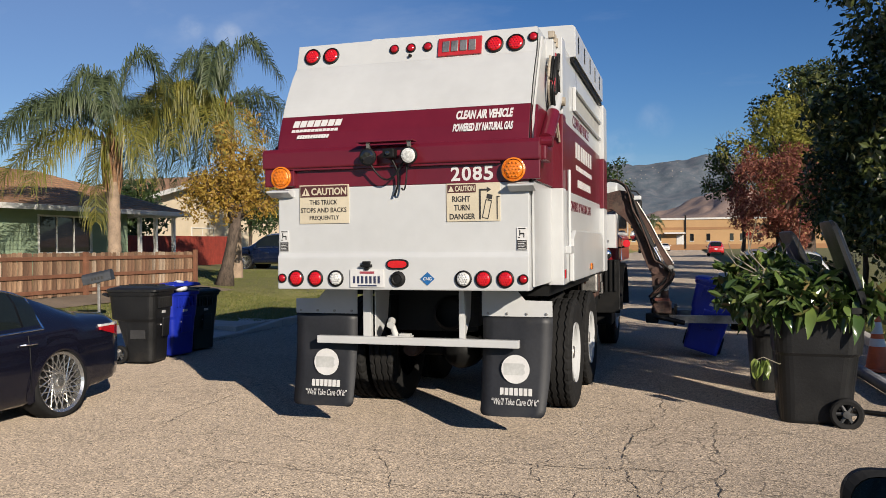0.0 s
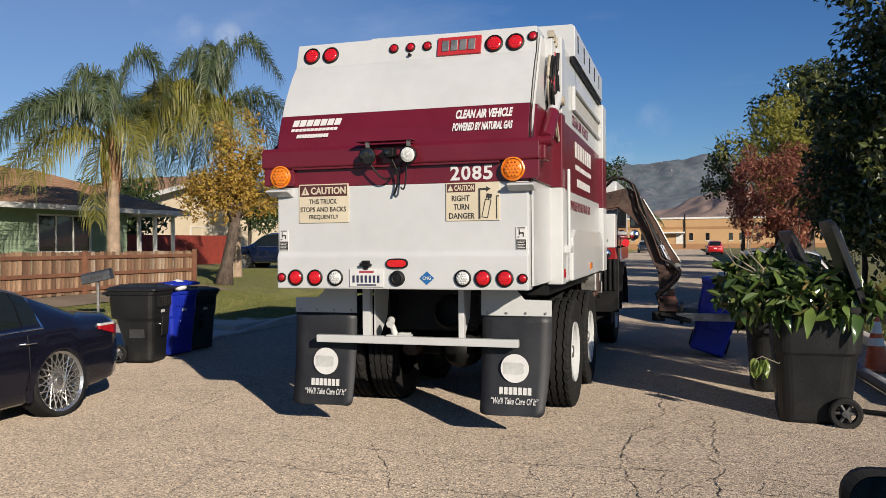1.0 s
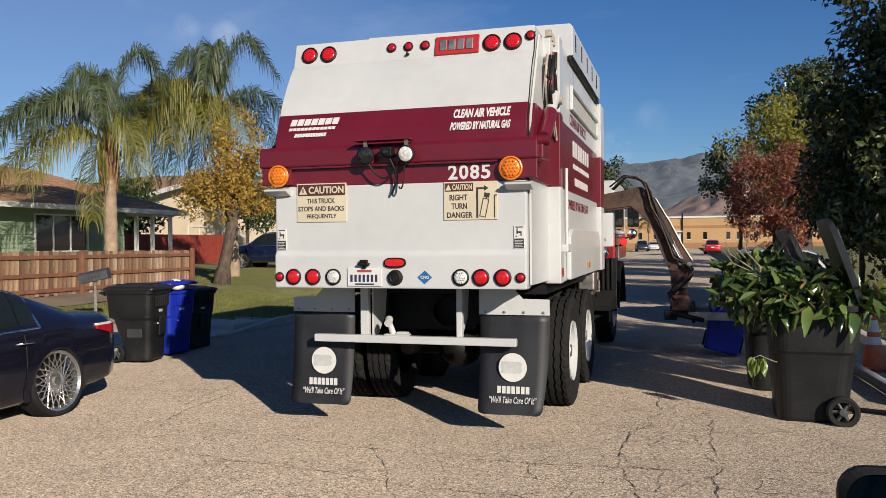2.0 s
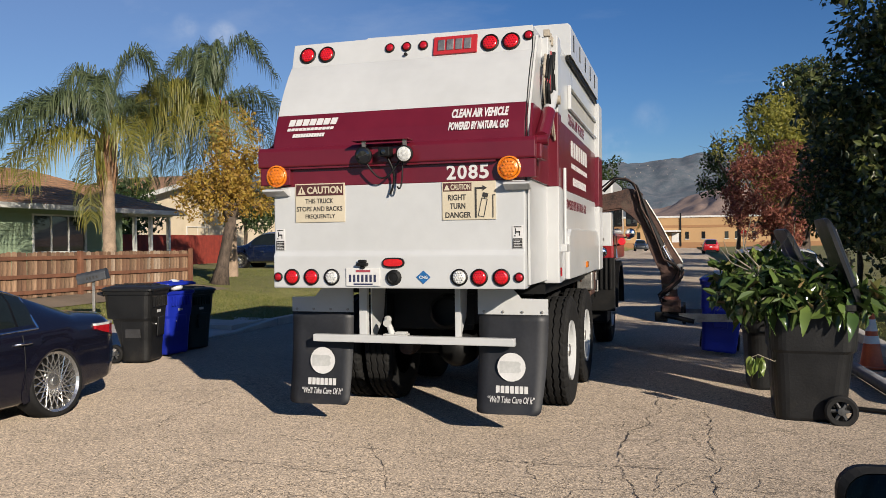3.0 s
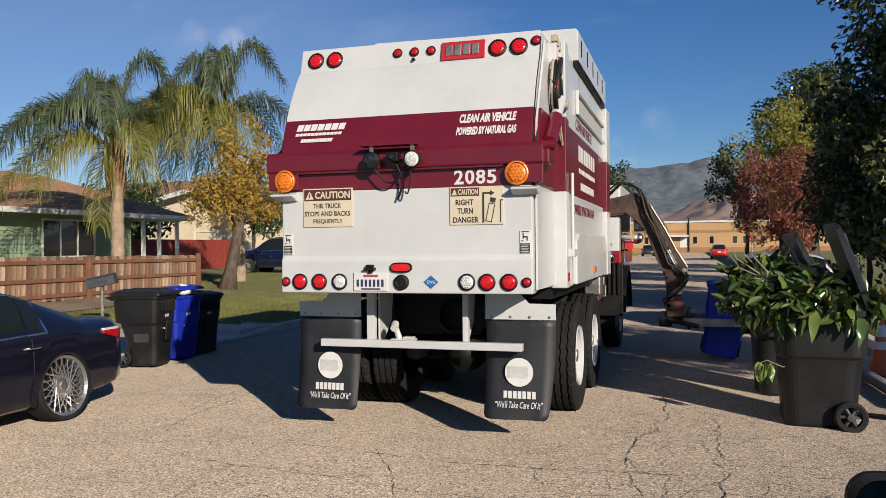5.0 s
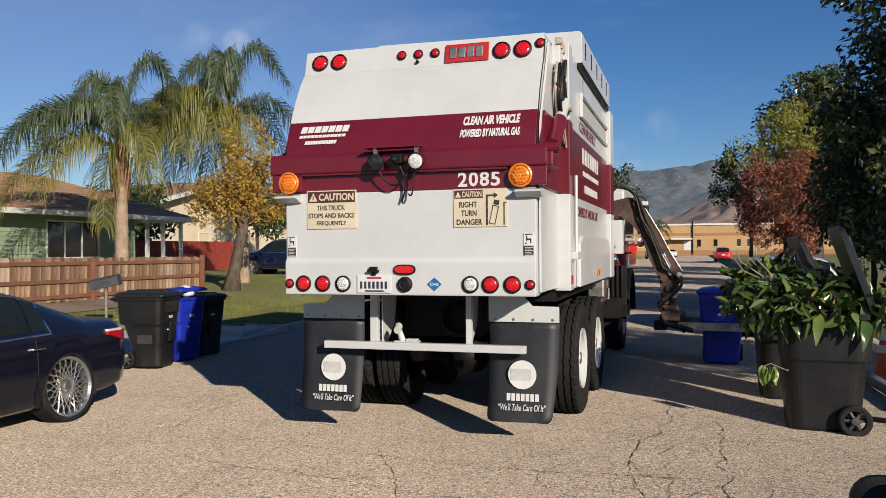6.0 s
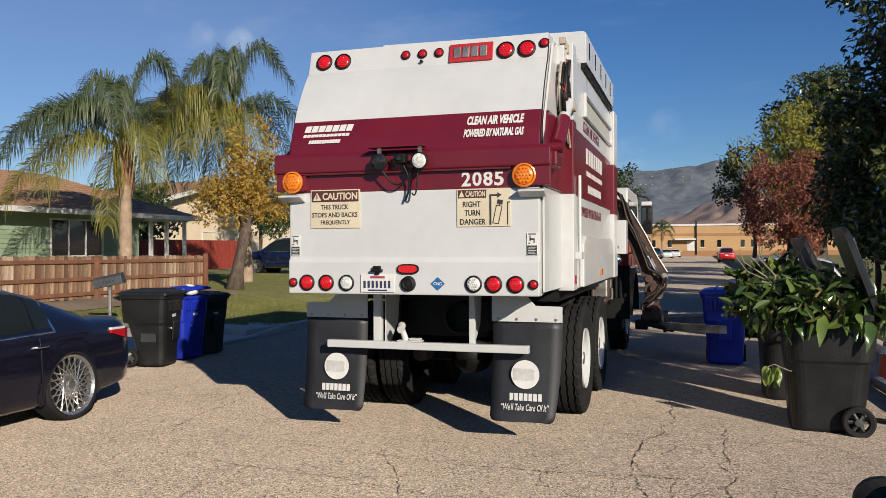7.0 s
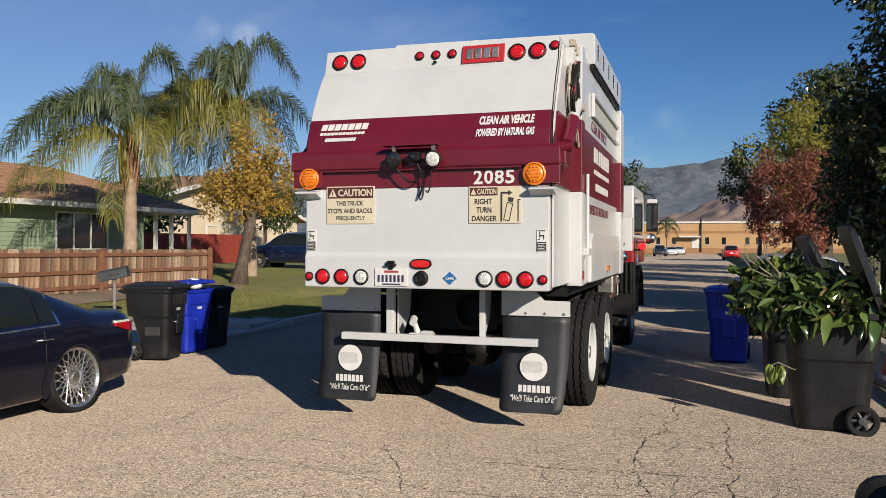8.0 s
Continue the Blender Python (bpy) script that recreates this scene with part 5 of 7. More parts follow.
        part("head_light", prism(bmesh.new(), [(k["length"] - 0.55, 0.68), (k["length"] - 0.20, 0.60), (k["length"] - 0.16, 0.68), (k["length"] - 0.5, 0.76)], "x", s * (hl - 0.22), s * (hl + 0.012), bev=0.01), CLEAR_LENS, root)
        for y in k.get("handles", (1.3, 2.4)):
            wd = lerp(k["half"], y)
            part("door_handle", tube(bmesh.new(), [(s * (wd - 0.005), y, 0.775), (s * (wd + 0.028), y + 0.03, 0.78), (s * (wd + 0.03), y + 0.17, 0.78), (s * (wd - 0.005), y + 0.20, 0.775)], 0.011), CHROME, root)
        for y in (1.42, 2.32, 3.32) if k["length"] > 4.7 else (0.95, 1.95, 2.95):
            wd = lerp(k["half"], y)
            part("door_seam", tube(bmesh.new(), [(s * (wd * 1.0), y, 0.32), (s * (wd * 1.002), y, 0.56), (s * (wd * 0.994), y - 0.0, 0.72), (s * wd * 0.968, y, lerp(k["belt"], y) - 0.03)], 0.005, seg=5), BLACK, root)
        if mirrors:
            part("wing_mirror", B(s * 0.97 - 0.09, s * 0.97 + 0.09, k["front"][0] + 0.28, k["front"][0] + 0.38, 0.96, 1.10, bev=0.03), paint, root)
    part("bumper_insert", B(-0.55, 0.55, -0.012, 0.06, 0.33, 0.44, bev=0.02), BLACK, root)
    part("number_plate", B(-0.155, 0.155, -0.012, 0.012, 0.72, 0.87, bev=0.004), LETTER_WHITE, root)
    return root


def rim_mesh(r, n, s):
    """An alloy wheel of many thin crossing spokes round the x axis; s: the outer side."""
    bm = lathe(bmesh.new(), [(r * 0.86, 0.0), (r * 0.9, s * 0.085), (r * 0.985, s * 0.105), (r, s * 0.09), (r, -s * 0.1), (r * 0.86, -s * 0.1)], 40, "x")
    lathe(bm, [(0, s * 0.085), (r * 0.14, s * 0.085), (r * 0.16, s * 0.066), (r * 0.30, s * 0.06), (r * 0.3, s * 0.02)], 20, "x")
    for i in range(n if n < 20 else 0):
        for t in (-0.22, 0.22):
            a, b = 2 * math.pi * i / n, 2 * math.pi * i / n + t
            rod(bm, (s * 0.06, r * 0.17 * math.cos(a), r * 0.17 * math.sin(a)), (s * 0.078, r * 0.89 * math.cos(b), r * 0.89 * math.sin(b)), r * 0.032, r * 0.026, seg=5)
    return bm


car("parked_sedan", pose(-6.865, 7.49, -0.015, 0, 0, 180), LOWERED, CAR_PAINT, "dark midnight-blue sedan parked at the kerb on silver multi-spoke wheels", spokes=20)
NAVY = mat("navy_car_paint", (0.006, 0.012, 0.04), 0.25, metal=0.3, scale=3, fine=30, dark=0.85, coat=1.0, bump=0.0)
car("parked_suv", pose(-15.6, 33.0, 0.56, 0, 0, 90), SUV, NAVY, "navy blue car parked on a driveway beside a lawn", spokes=10)


# ---- wheeled carts ----
def rrect(hx, hy, z, r, n=4, dx=0.0):
    pts = []
    for cx, cy, a0 in ((hx - r, hy - r, 0), (-hx + r, hy - r, 90), (-hx + r, -hy + r, 180), (hx - r, -hy + r, 270)):
        for i in range(n + 1):
            a = radians(a0 + 90 * i / n)
            pts.append((cx + r * math.cos(a) + dx, cy + r * math.sin(a), z))
    return pts


def loft(bm, rings, cap0=True, cap1=True):
    rs = [[bm.verts.new(p) for p in ring] for ring in rings]
    fs = []
    for a, b in zip(rs, rs[1:]):
        for i in range(len(a)):
            fs.append(bm.faces.new((a[i], a[(i + 1) % len(a)], b[(i + 1) % len(a)], b[i])))
    if cap0:
        fs.append(bm.faces.new(rs[0][::-1]))
    if cap1:
        fs.append(bm.faces.new(rs[-1]))
    bmesh.ops.recalc_face_normals(bm, faces=fs)
    return bm


def cart(name, m, plastic, label, scale=1.0, lid=0.0, group="", soft_corner=1.0, full=False):
    """A two-wheeled cart: its back with the wheels towards -x, its front towards +x. lid: degrees that it stands open."""
    root = thing(name, m, label, "bin", group)
    k = scale
    shape = ((0.275, 0.245, 0.02, 0.05, -0.005), (0.287, 0.255, 0.045, 0.06, -0.01), (0.312, 0.28, 0.33, 0.07, -0.015), (0.334, 0.302, 0.61, 0.07, -0.022), (0.352, 0.312, 0.635, 0.07, -0.03), (0.368, 0.328, 0.98, 0.07, -0.035),
             (0.382, 0.345, 0.985, 0.07, -0.035), (0.386, 0.35, 1.035, 0.07, -0.035), (0.36, 0.325, 1.035, 0.06, -0.035), (0.34, 0.30, 0.9, 0.06, -0.03), (0.25, 0.22, 0.1, 0.05, 0.0)) if full else (
            (0.205, 0.235, 0.02, 0.05, 0.075), (0.216, 0.245, 0.045, 0.06, 0.075), (0.232, 0.258, 0.33, 0.07, 0.078), (0.248, 0.275, 0.60, 0.07, 0.08), (0.335, 0.295, 0.645, 0.07, 0.0), (0.355, 0.315, 0.98, 0.07, 0.0),
        (0.375, 0.335, 0.985, 0.07, 0.0), (0.38, 0.34, 1.035, 0.07, 0.0), (0.36, 0.32, 1.035, 0.06, 0.0), (0.34, 0.30, 0.9, 0.06, 0.0), (0.19, 0.22, 0.1, 0.05, 0.075))
    rings = [rrect(hx * k, hy * k, z * k, r * k * soft_corner, 6, dx=dx * k) for hx, hy, z, r, dx in shape]
    body = part("body", loft(bmesh.new(), rings), plastic, root)
    if not full:
        part("front_rib", B(0.315 * k, 0.345 * k, -0.10 * k, 0.10 * k, 0.40 * k, 0.68 * k, bev=0.015, m=Matrix.Rotation(radians(4), 4, "Y")), plastic, root)
    for s in () if full else (-1, 1):
        part("side_panel", B(-0.04 * k, 0.19 * k, s * 0.256 * k - 0.012, s * 0.256 * k + 0.012, 0.36 * k, 0.57 * k, bev=0.006, m=None), BIN_PANEL if plastic is BIN_BLACK else plastic, root)
    for i in range(0 if full else 7):
        part("grip_rib", B(0.35 * k, 0.382 * k, (-0.20 + i * 0.062) * k, (-0.18 + i * 0.062) * k, 0.80 * k, 0.95 * k, bev=0.004), plastic, root)
    if not full:
        part("label_bar", B(0.33 * k, 0.362 * k, -0.09 * k, 0.06 * k, 0.545 * k, 0.562 * k), LETTER_WHITE, root, "pale printed mark")
    if not full:
        part("label_bar", B(0.33 * k, 0.346 * k, -0.05 * k, 0.05 * k, 0.715 * k, 0.755 * k), GREY_PRINT, root, "pale printed mark")
    hz, hx = 1.04 * k, -0.36 * k
    lr = [rrect(0.395 * k, 0.35 * k, 0.0, 0.08 * k, dx=0.375 * k), rrect(0.395 * k, 0.35 * k, 0.03 * k, 0.08 * k, dx=0.375 * k), rrect(0.36 * k, 0.31 * k, 0.055 * k, 0.09 * k, dx=0.375 * k), rrect(0.27 * k, 0.22 * k, 0.075 * k, 0.1 * k, dx=0.37 * k)]
    lid_ob = part("lid", loft(bmesh.new(), lr), plastic, root, smooth=False, m=pose(hx, 0, hz, 0, -lid, 0))
    for s in (-1, 1):
        part("lid_rib", B(0.10 * k, 0.66 * k, s * 0.13 * k - 0.012, s * 0.13 * k + 0.012, 0.072 * k, 0.088 * k, bev=0.004), plastic, lid_ob)
    part("handle", tube(bmesh.new(), [(-0.36 * k, -0.25 * k, 0.97 * k), (-0.45 * k, -0.25 * k, 1.0 * k), (-0.46 * k, 0, 1.0 * k), (-0.45 * k, 0.25 * k, 1.0 * k), (-0.36 * k, 0.25 * k, 0.97 * k)], 0.016 * k), plastic, root)
    wr, wy, wx = (1.02, 0.315, -0.235) if full else (1.0, 0.242, -0.215)
    q = k * wr
    part("axle", rod(bmesh.new(), (wx * k, -wy * k, 0.13 * q), (wx * k, wy * k, 0.13 * q), 0.012), STEEL, root)
    for s in (-1, 1):
        w = part("wheel", L([(0.085 * q, -0.035), (0.115 * q, -0.04), (0.13 * q, -0.028), (0.13 * q, 0.028), (0.115 * q, 0.04), (0.085 * q, 0.035), (0.08 * q, 0.0)], 28, "y"), RUBBER, root, "black spoked plastic wheel", m=pose(wx * k, s * wy * k, 0.13 * q))
        sp = bmesh.new()
        for i in range(6):
            a = math.pi * 2 * i / 6
            rod(sp, (0.0, 0, 0), (0.088 * q * math.cos(a), 0, 0.088 * q * math.sin(a)), 0.017 * q, 0.013 * q, seg=5)
        lathe(sp, [(0, -0.035), (0.03 * k, -0.032), (0.032 * k, 0.032), (0, 0.035)], 12, "y")
        part("spokes", sp, mat("dark_grey_plastic", (0.06, 0.06, 0.06), 0.5) if "dark_grey_plastic" not in bpy.data.materials else bpy.data.materials["dark_grey_plastic"], w)
    return root


cart("rubbish_bin", pose(-7.66, 9.90, -0.01, 0, 0, 10), BIN_BLACK, "large black two-wheeled rubbish bin with closed lid by the kerb", 1.0, soft_corner=1.5, group="bins by the kerb")
cart("recycling_bin", pose(-7.74, 10.66, -0.01, 0, 0, -8), BIN_BLUE, "blue two-wheeled recycling bin with its lid ajar", 0.95, lid=7, group="bins by the kerb")
cart("green_waste_bin", pose(-7.80, 11.36, -0.015, 0, 0, -12), BIN_GREEN, "dark green two-wheeled waste bin by the kerb", 0.90, group="bins by the kerb")
bag = bmesh.new()
bmesh.ops.create_icosphere(bag, subdivisions=3, radius=0.12)
for v in bag.verts:
    v.co *= 1 + 0.35 * noise.noise(v.co * 9)
    v.co.z *= 0.75
tagged(part("plastic_bag", bag, mat("white_bag", (0.7, 0.7, 0.7), 0.4, fine=20, bump=0.4), None, smooth=True, m=pose(-7.50, 10.60, 1.06)), "crumpled white bag sticking out of the blue bin", "bag")


# ---- mailbox ----
def mailbox():
    root = thing("mailbox", pose(-10.45, 12.3, 0.16, 0, 0, 20), "grey metal mailbox on a thin post", "mailbox")
    g = mat("weathered_grey_metal", (0.065, 0.07, 0.078), 0.55, metal=0.3, scale=8, fine=40, dark=0.6)
    part("post", B(-0.022, 0.022, -0.022, 0.022, -0.02, 0.885, bev=0.004), STEEL, root)
    pr = [(-0.09, 0), (0.09, 0), (0.09, 0.12)] + [(0.09 * math.cos(a), 0.12 + 0.08 * math.sin(a)) for a in [i * math.pi / 8 for i in range(1, 8)]] + [(-0.09, 0.12)]
    bx = part("box", prism(bmesh.new(), pr, "x", -0.26, 0.26, bev=0.006), g, root, m=pose(0, 0, 0.855, 0, -12, 0))
    part("door", prism(bmesh.new(), [(a * 1.05, b * 1.03) for a, b in pr], "x", 0.262, 0.272), g, bx)
    for k in range(4):
        part("number_bar", B(-0.09 + k * 0.06, -0.055 + k * 0.06, -0.096, -0.091, 0.05, 0.10), LETTER_BLACK, bx)


mailbox()


# ---- fence of the front yard ----
FENCE_WOODS = [mat("weathered_fence_wood", c, 0.85, scale=20, fine=80, dark=d, bump=0.3, per=0.34, stretch=(1, 1, 0.12)) for c, d in (((0.40, 0.25, 0.15), 0.28), ((0.30, 0.18, 0.105), 0.3), ((0.50, 0.37, 0.26), 0.32), ((0.22, 0.12, 0.07), 0.4))]
RAIL_WOOD = mat("brown_rail_wood", (0.20, 0.085, 0.045), 0.8, scale=5, fine=30, dark=0.6, bump=0.2)


def yard_fence():
    root = thing("board_fence", pose(-13.85, 0, 0.50 + 20.2 * 0.0065, -0.372, 0, 0), "brown weathered low board fence with two rails", "fence")
    y, i = 6.0, 0
    rnd = random.Random(4)
    kinds = []
    for wood in FENCE_WOODS:
        bm = prism(bmesh.new(), [(0.006, 0.02), (0.130, 0.02), (0.130, 1.01), (0.105, 1.035), (0.03, 1.035), (0.006, 1.01)], "x", -0.019, 0)
        me = bpy.data.meshes.new("board")
        bm.to_mesh(me)
        bm.free()
        me.materials.append(wood)
        kinds.append(me)
    while y < 20.22:
        b = new("board", rnd.choice(kinds))
        b.parent = root
        b.matrix_basis = pose(0, y, -0.02 + rnd.uniform(-0.012, 0.012), 0, rnd.uniform(-0.8, 0.8), 0)
        y += 0.142
    for z in (0.12, 0.47, 0.88):
        part("rail", B(0.002, 0.045, 6.0, 20.2, z - 0.043, z + 0.043, bev=0.006), RAIL_WOOD, root)
    for y in (8.1, 11.9, 15.75, 20.2):
        part("post", B(0.048, 0.145, y - 0.055, y + 0.055, -0.04, 1.07 if y > 20 else 1.03, bev=0.008), RAIL_WOOD, root)


yard_fence()


# ---- the green house and what stands behind it ----
SIDING = mat("sage_green_siding", (0.235, 0.305, 0.20), 0.75, scale=2, fine=20, dark=0.85, per=0.06)
TRIM = mat("white_trim_paint", (0.62, 0.61, 0.58), 0.6, scale=3, fine=30, dark=0.8)
SHINGLE = mat("brown_roof_shingles", (0.42, 0.235, 0.125), 0.9, scale=3, fine=14, dark=0.45, bump=0.5, stains=0.25, per=0.12)
CREAM_WALL = mat("cream_stucco", (0.60, 0.50, 0.36), 0.9, scale=2, fine=40, dark=0.85)
# near-black slab behind the panes; the room's darkness is put into its colour
ROOM_DARK = mat("dim_interior", (0.05, 0.03, 0.028), 0.9)


def window(name, parent, x, y0, y1, z0, z1, panes=3):
    f = 0.06
    w = part(name, B(x - 0.05, x - 0.03, y0, y1, z0, z1), ROOM_DARK, parent, "dark window with white frame")
    for a, b, c, d in ((y0 - f, y1 + f, z1, z1 + f), (y0 - f, y1 + f, z0 - f, z0), (y0 - f, y0, z0, z1), (y1, y1 + f, z0, z1)):
        part("frame", B(x - 0.03, x + 0.05, a, b, c, d, bev=0.006), TRIM, w)
    for i in range(panes):
        a, b = y0 + (y1 - y0) * i / panes, y0 + (y1 - y0) * (i + 1) / panes
        part("pane", B(x - 0.022, x - 0.014, a + 0.02, b - 0.02, z0 + 0.01, z1 - 0.01), GLASS_DARK, w)
        if i:
            part("mullion", B(x - 0.028, x + 0.02, a - 0.022, a + 0.022, z0, z1), TRIM, w)
    return w


def stepped_roof(eave, ridge, n):
    """Points up one slope in shingle courses: pairs (distance, height)."""
    out = []
    for i in range(n):
        u, v = i / n, (i + 1) / n
        out += [(eave[0] + (ridge[0] - eave[0]) * u, eave[1] + (ridge[1] - eave[1]) * u + 0.022), (eave[0] + (ridge[0] - eave[0]) * v, eave[1] + (ridge[1] - eave[1]) * v)]
    return out


def green_house():
    root = thing("green_house", pose(0, 0, 0), "sage green house with horizontal siding and brown shingle roof", "house")
    x = -21.2
    win = (22.07, 24.53, 1.50, 2.74)
    wall = bmesh.new()
    for a, b, c, d in ((6, win[0], 0.55, 3.05), (win[1], 26.6, 0.55, 3.05), (win[0], win[1], 0.55, win[2]), (win[0], win[1], win[3], 3.05)):
        box(wall, x - 0.16, x - 0.02, a, b, c, d)
    box(wall, -30, x - 0.16, 26.44, 26.6, 0.55, 3.05)
    box(wall, -30, x - 0.16, 6, 6.16, 0.55, 3.05)
    box(wall, -30.16, -30, 6, 26.6, 0.55, 3.05)
    w = part("wall", wall, SIDING, root)
    z = 0.56
    while z < 3.0:
        for a, b in ((6, win[0] - 0.06), (win[1] + 0.06, 26.6)) if win[2] - 0.1 < z < win[3] - 0.05 else ((6, 26.6),):
            part("siding_board", prism(bmesh.new(), [(x - 0.02, z), (x + 0.012, z), (x - 0.006, z + 0.148), (x - 0.02, z + 0.148)], "y", a, b), SIDING, w)
        z += 0.15
    window("window", root, x, *win)
    # porch with posts, in the shade of the roof
    part("porch_floor", B(-24, -20.9, 26.62, 29.4, 0.5, 0.72), CONCRETE, root)
    part("porch_wall", B(-24.2, -24, 26.6, 29.6, 0.55, 3.05), SIDING, root)
    for y in (27.0, 28.0, 29.2):
        part("porch_post", B(-21.05, -20.92, y, y + 0.13, 0.72, 2.98, bev=0.01), TRIM, root)
    part("porch_beam", B(-21.06, -20.90, 26.6, 29.45, 2.86, 3.04, bev=0.01), TRIM, root)
    # hipped roof
    ey, ez, rz, rx = 29.75, 3.08, 4.78, -25.3
    ex = -20.45
    ys, ye = 4.0, ey
    n = 15
    vs, fs = [], []
    for px, pz in stepped_roof((ex, ez), (rx, rz), n):
        u = (px - ex) / (rx - ex)
        vs += [(px, ys, pz), (px, ye - u * 3.6, pz)]
    for i in range(0, len(vs) - 2, 2):
        fs.append((i, i + 1, i + 3, i + 2))
    part_roof = fast("roof", vs, fs, SHINGLE, root, "brown worn shingle roof")
    vs, fs = [], []
    for k in range(2 * n):
        u = ((k + 1) // 2) / n
        dz = 0.022 if k % 2 == 0 else 0
        vs += [(ex + u * (rx - ex), ye - u * 3.6, ez + u * (rz - ez) + dz), (-30.2 - u * (-30.2 - rx), ye - u * 3.6, ez + u * (rz - ez) + dz)]
    for i in range(0, len(vs) - 2, 2):
        fs.append((i + 1, i, i + 2, i + 3))
    fast("roof_hip", vs, fs, SHINGLE, root)
    fast("roof_back", [(-30.2, ys, ez), (-30.2, ye, ez), (rx, ye - 3.6, rz), (rx, ys, rz)], [(0, 1, 2, 3)], SHINGLE, root)
    part("soffit", B(-30.2, ex - 0.02, ys, ye, ez - 0.05, ez - 0.02), TRIM, root)
    part("fascia", B(ex, ex + 0.03, ys, ye + 0.03, ez - 0.16, ez + 0.02, bev=0.005), TRIM, root)
    part("fascia", B(-30.2, ex - 0.001, ye, ye + 0.03, ez - 0.16, ez + 0.02, bev=0.005), TRIM, root)


def cream_house():
    root = thing("cream_house", pose(0, 0, 0), "cream stucco house with a low gable roof", "house")
    part("wall", prism(bmesh.new(), [(35.0, 0.6), (56, 0.6), (56, 3.5), (45.5, 6.0), (35.0, 3.5)], "x", -36, -30.2), CREAM_WALL, root)
    for s in (-1, 1):
        part("roof", prism(bmesh.new(), [(45.5, 6.02), (45.5, 6.22), (45.5 + s * 11.3, 3.53), (45.5 + s * 11.3, 3.33)], "x", -37, -29.5), SHINGLE, root)
        part("barge_board", prism(bmesh.new(), [(45.5, 5.95), (45.5, 6.22), (45.5 + s * 11.3, 3.53), (45.5 + s * 11.3, 3.26)], "x", -29.5, -29.45), TRIM, root)
    window("window", root, -30.19, 44, 46.4, 1.5, 2.8, 2)
    window("window", root, -30.19, 38, 39.5, 1.6, 2.8, 2)


RED_FENCE = mat("red_painted_boards", (0.26, 0.035, 0.02), 0.8, scale=4, fine=30, dark=0.6, per=0.15)


def red_fence():
    root = thing("red_fence", pose(-24.3, 30.2, 0.6), "tall red painted board fence", "fence")
    for i in range(62):
        part("board", B(-0.02, 0, i * 0.16 + 0.003, i * 0.16 + 0.157, 0, 1.58), RED_FENCE, root)
    for z in (0.3, 1.3):
        part("rail", B(-0.06, -0.021, 0, 9.92, z, z + 0.09), RED_FENCE, root)


green_house()
cream_house()
red_fence()


# ---- plants ----
BARK = mat("grey_brown_bark", (0.12, 0.088, 0.065), 0.95, scale=14, fine=45, dark=0.3, bump=1.0, stretch=(1, 1, 0.35))
PALM_BARK = mat("palm_trunk", (0.36, 0.26, 0.18), 0.9, scale=5, fine=25, dark=0.55, bump=0.6)
LEAF_DARK = leaf_mat("dark_evergreen_leaf", (0.026, 0.042, 0.014), (0.092, 0.108, 0.032), 0.26, 0.18, autumn=(0.21, 0.18, 0.06))
LEAF_RED = leaf_mat("red_autumn_leaf", (0.17, 0.048, 0.034), (0.30, 0.105, 0.066), 0.6, 0.3, autumn=(0.22, 0.13, 0.04))
LEAF_YELLOW = leaf_mat("yellow_green_leaf", (0.17, 0.18, 0.025), (0.34, 0.30, 0.05), 0.55, 0.35)
LEAF_ORANGE = leaf_mat("orange_autumn_leaf", (0.28, 0.155, 0.028), (0.50, 0.35, 0.06), 0.55, 0.4, autumn=(0.25, 0.12, 0.04))
LEAF_MID = leaf_mat("green_leaf", (0.022, 0.045, 0.013), (0.055, 0.085, 0.022), 0.5, 0.3)
PALM_GREEN = leaf_mat("palm_leaflet", (0.055, 0.082, 0.040), (0.155, 0.185, 0.08), 0.45, 0.4)
PALM_GOLD = leaf_mat("ageing_palm_leaflet", (0.12, 0.135, 0.028), (0.29, 0.25, 0.05), 0.45, 0.4)


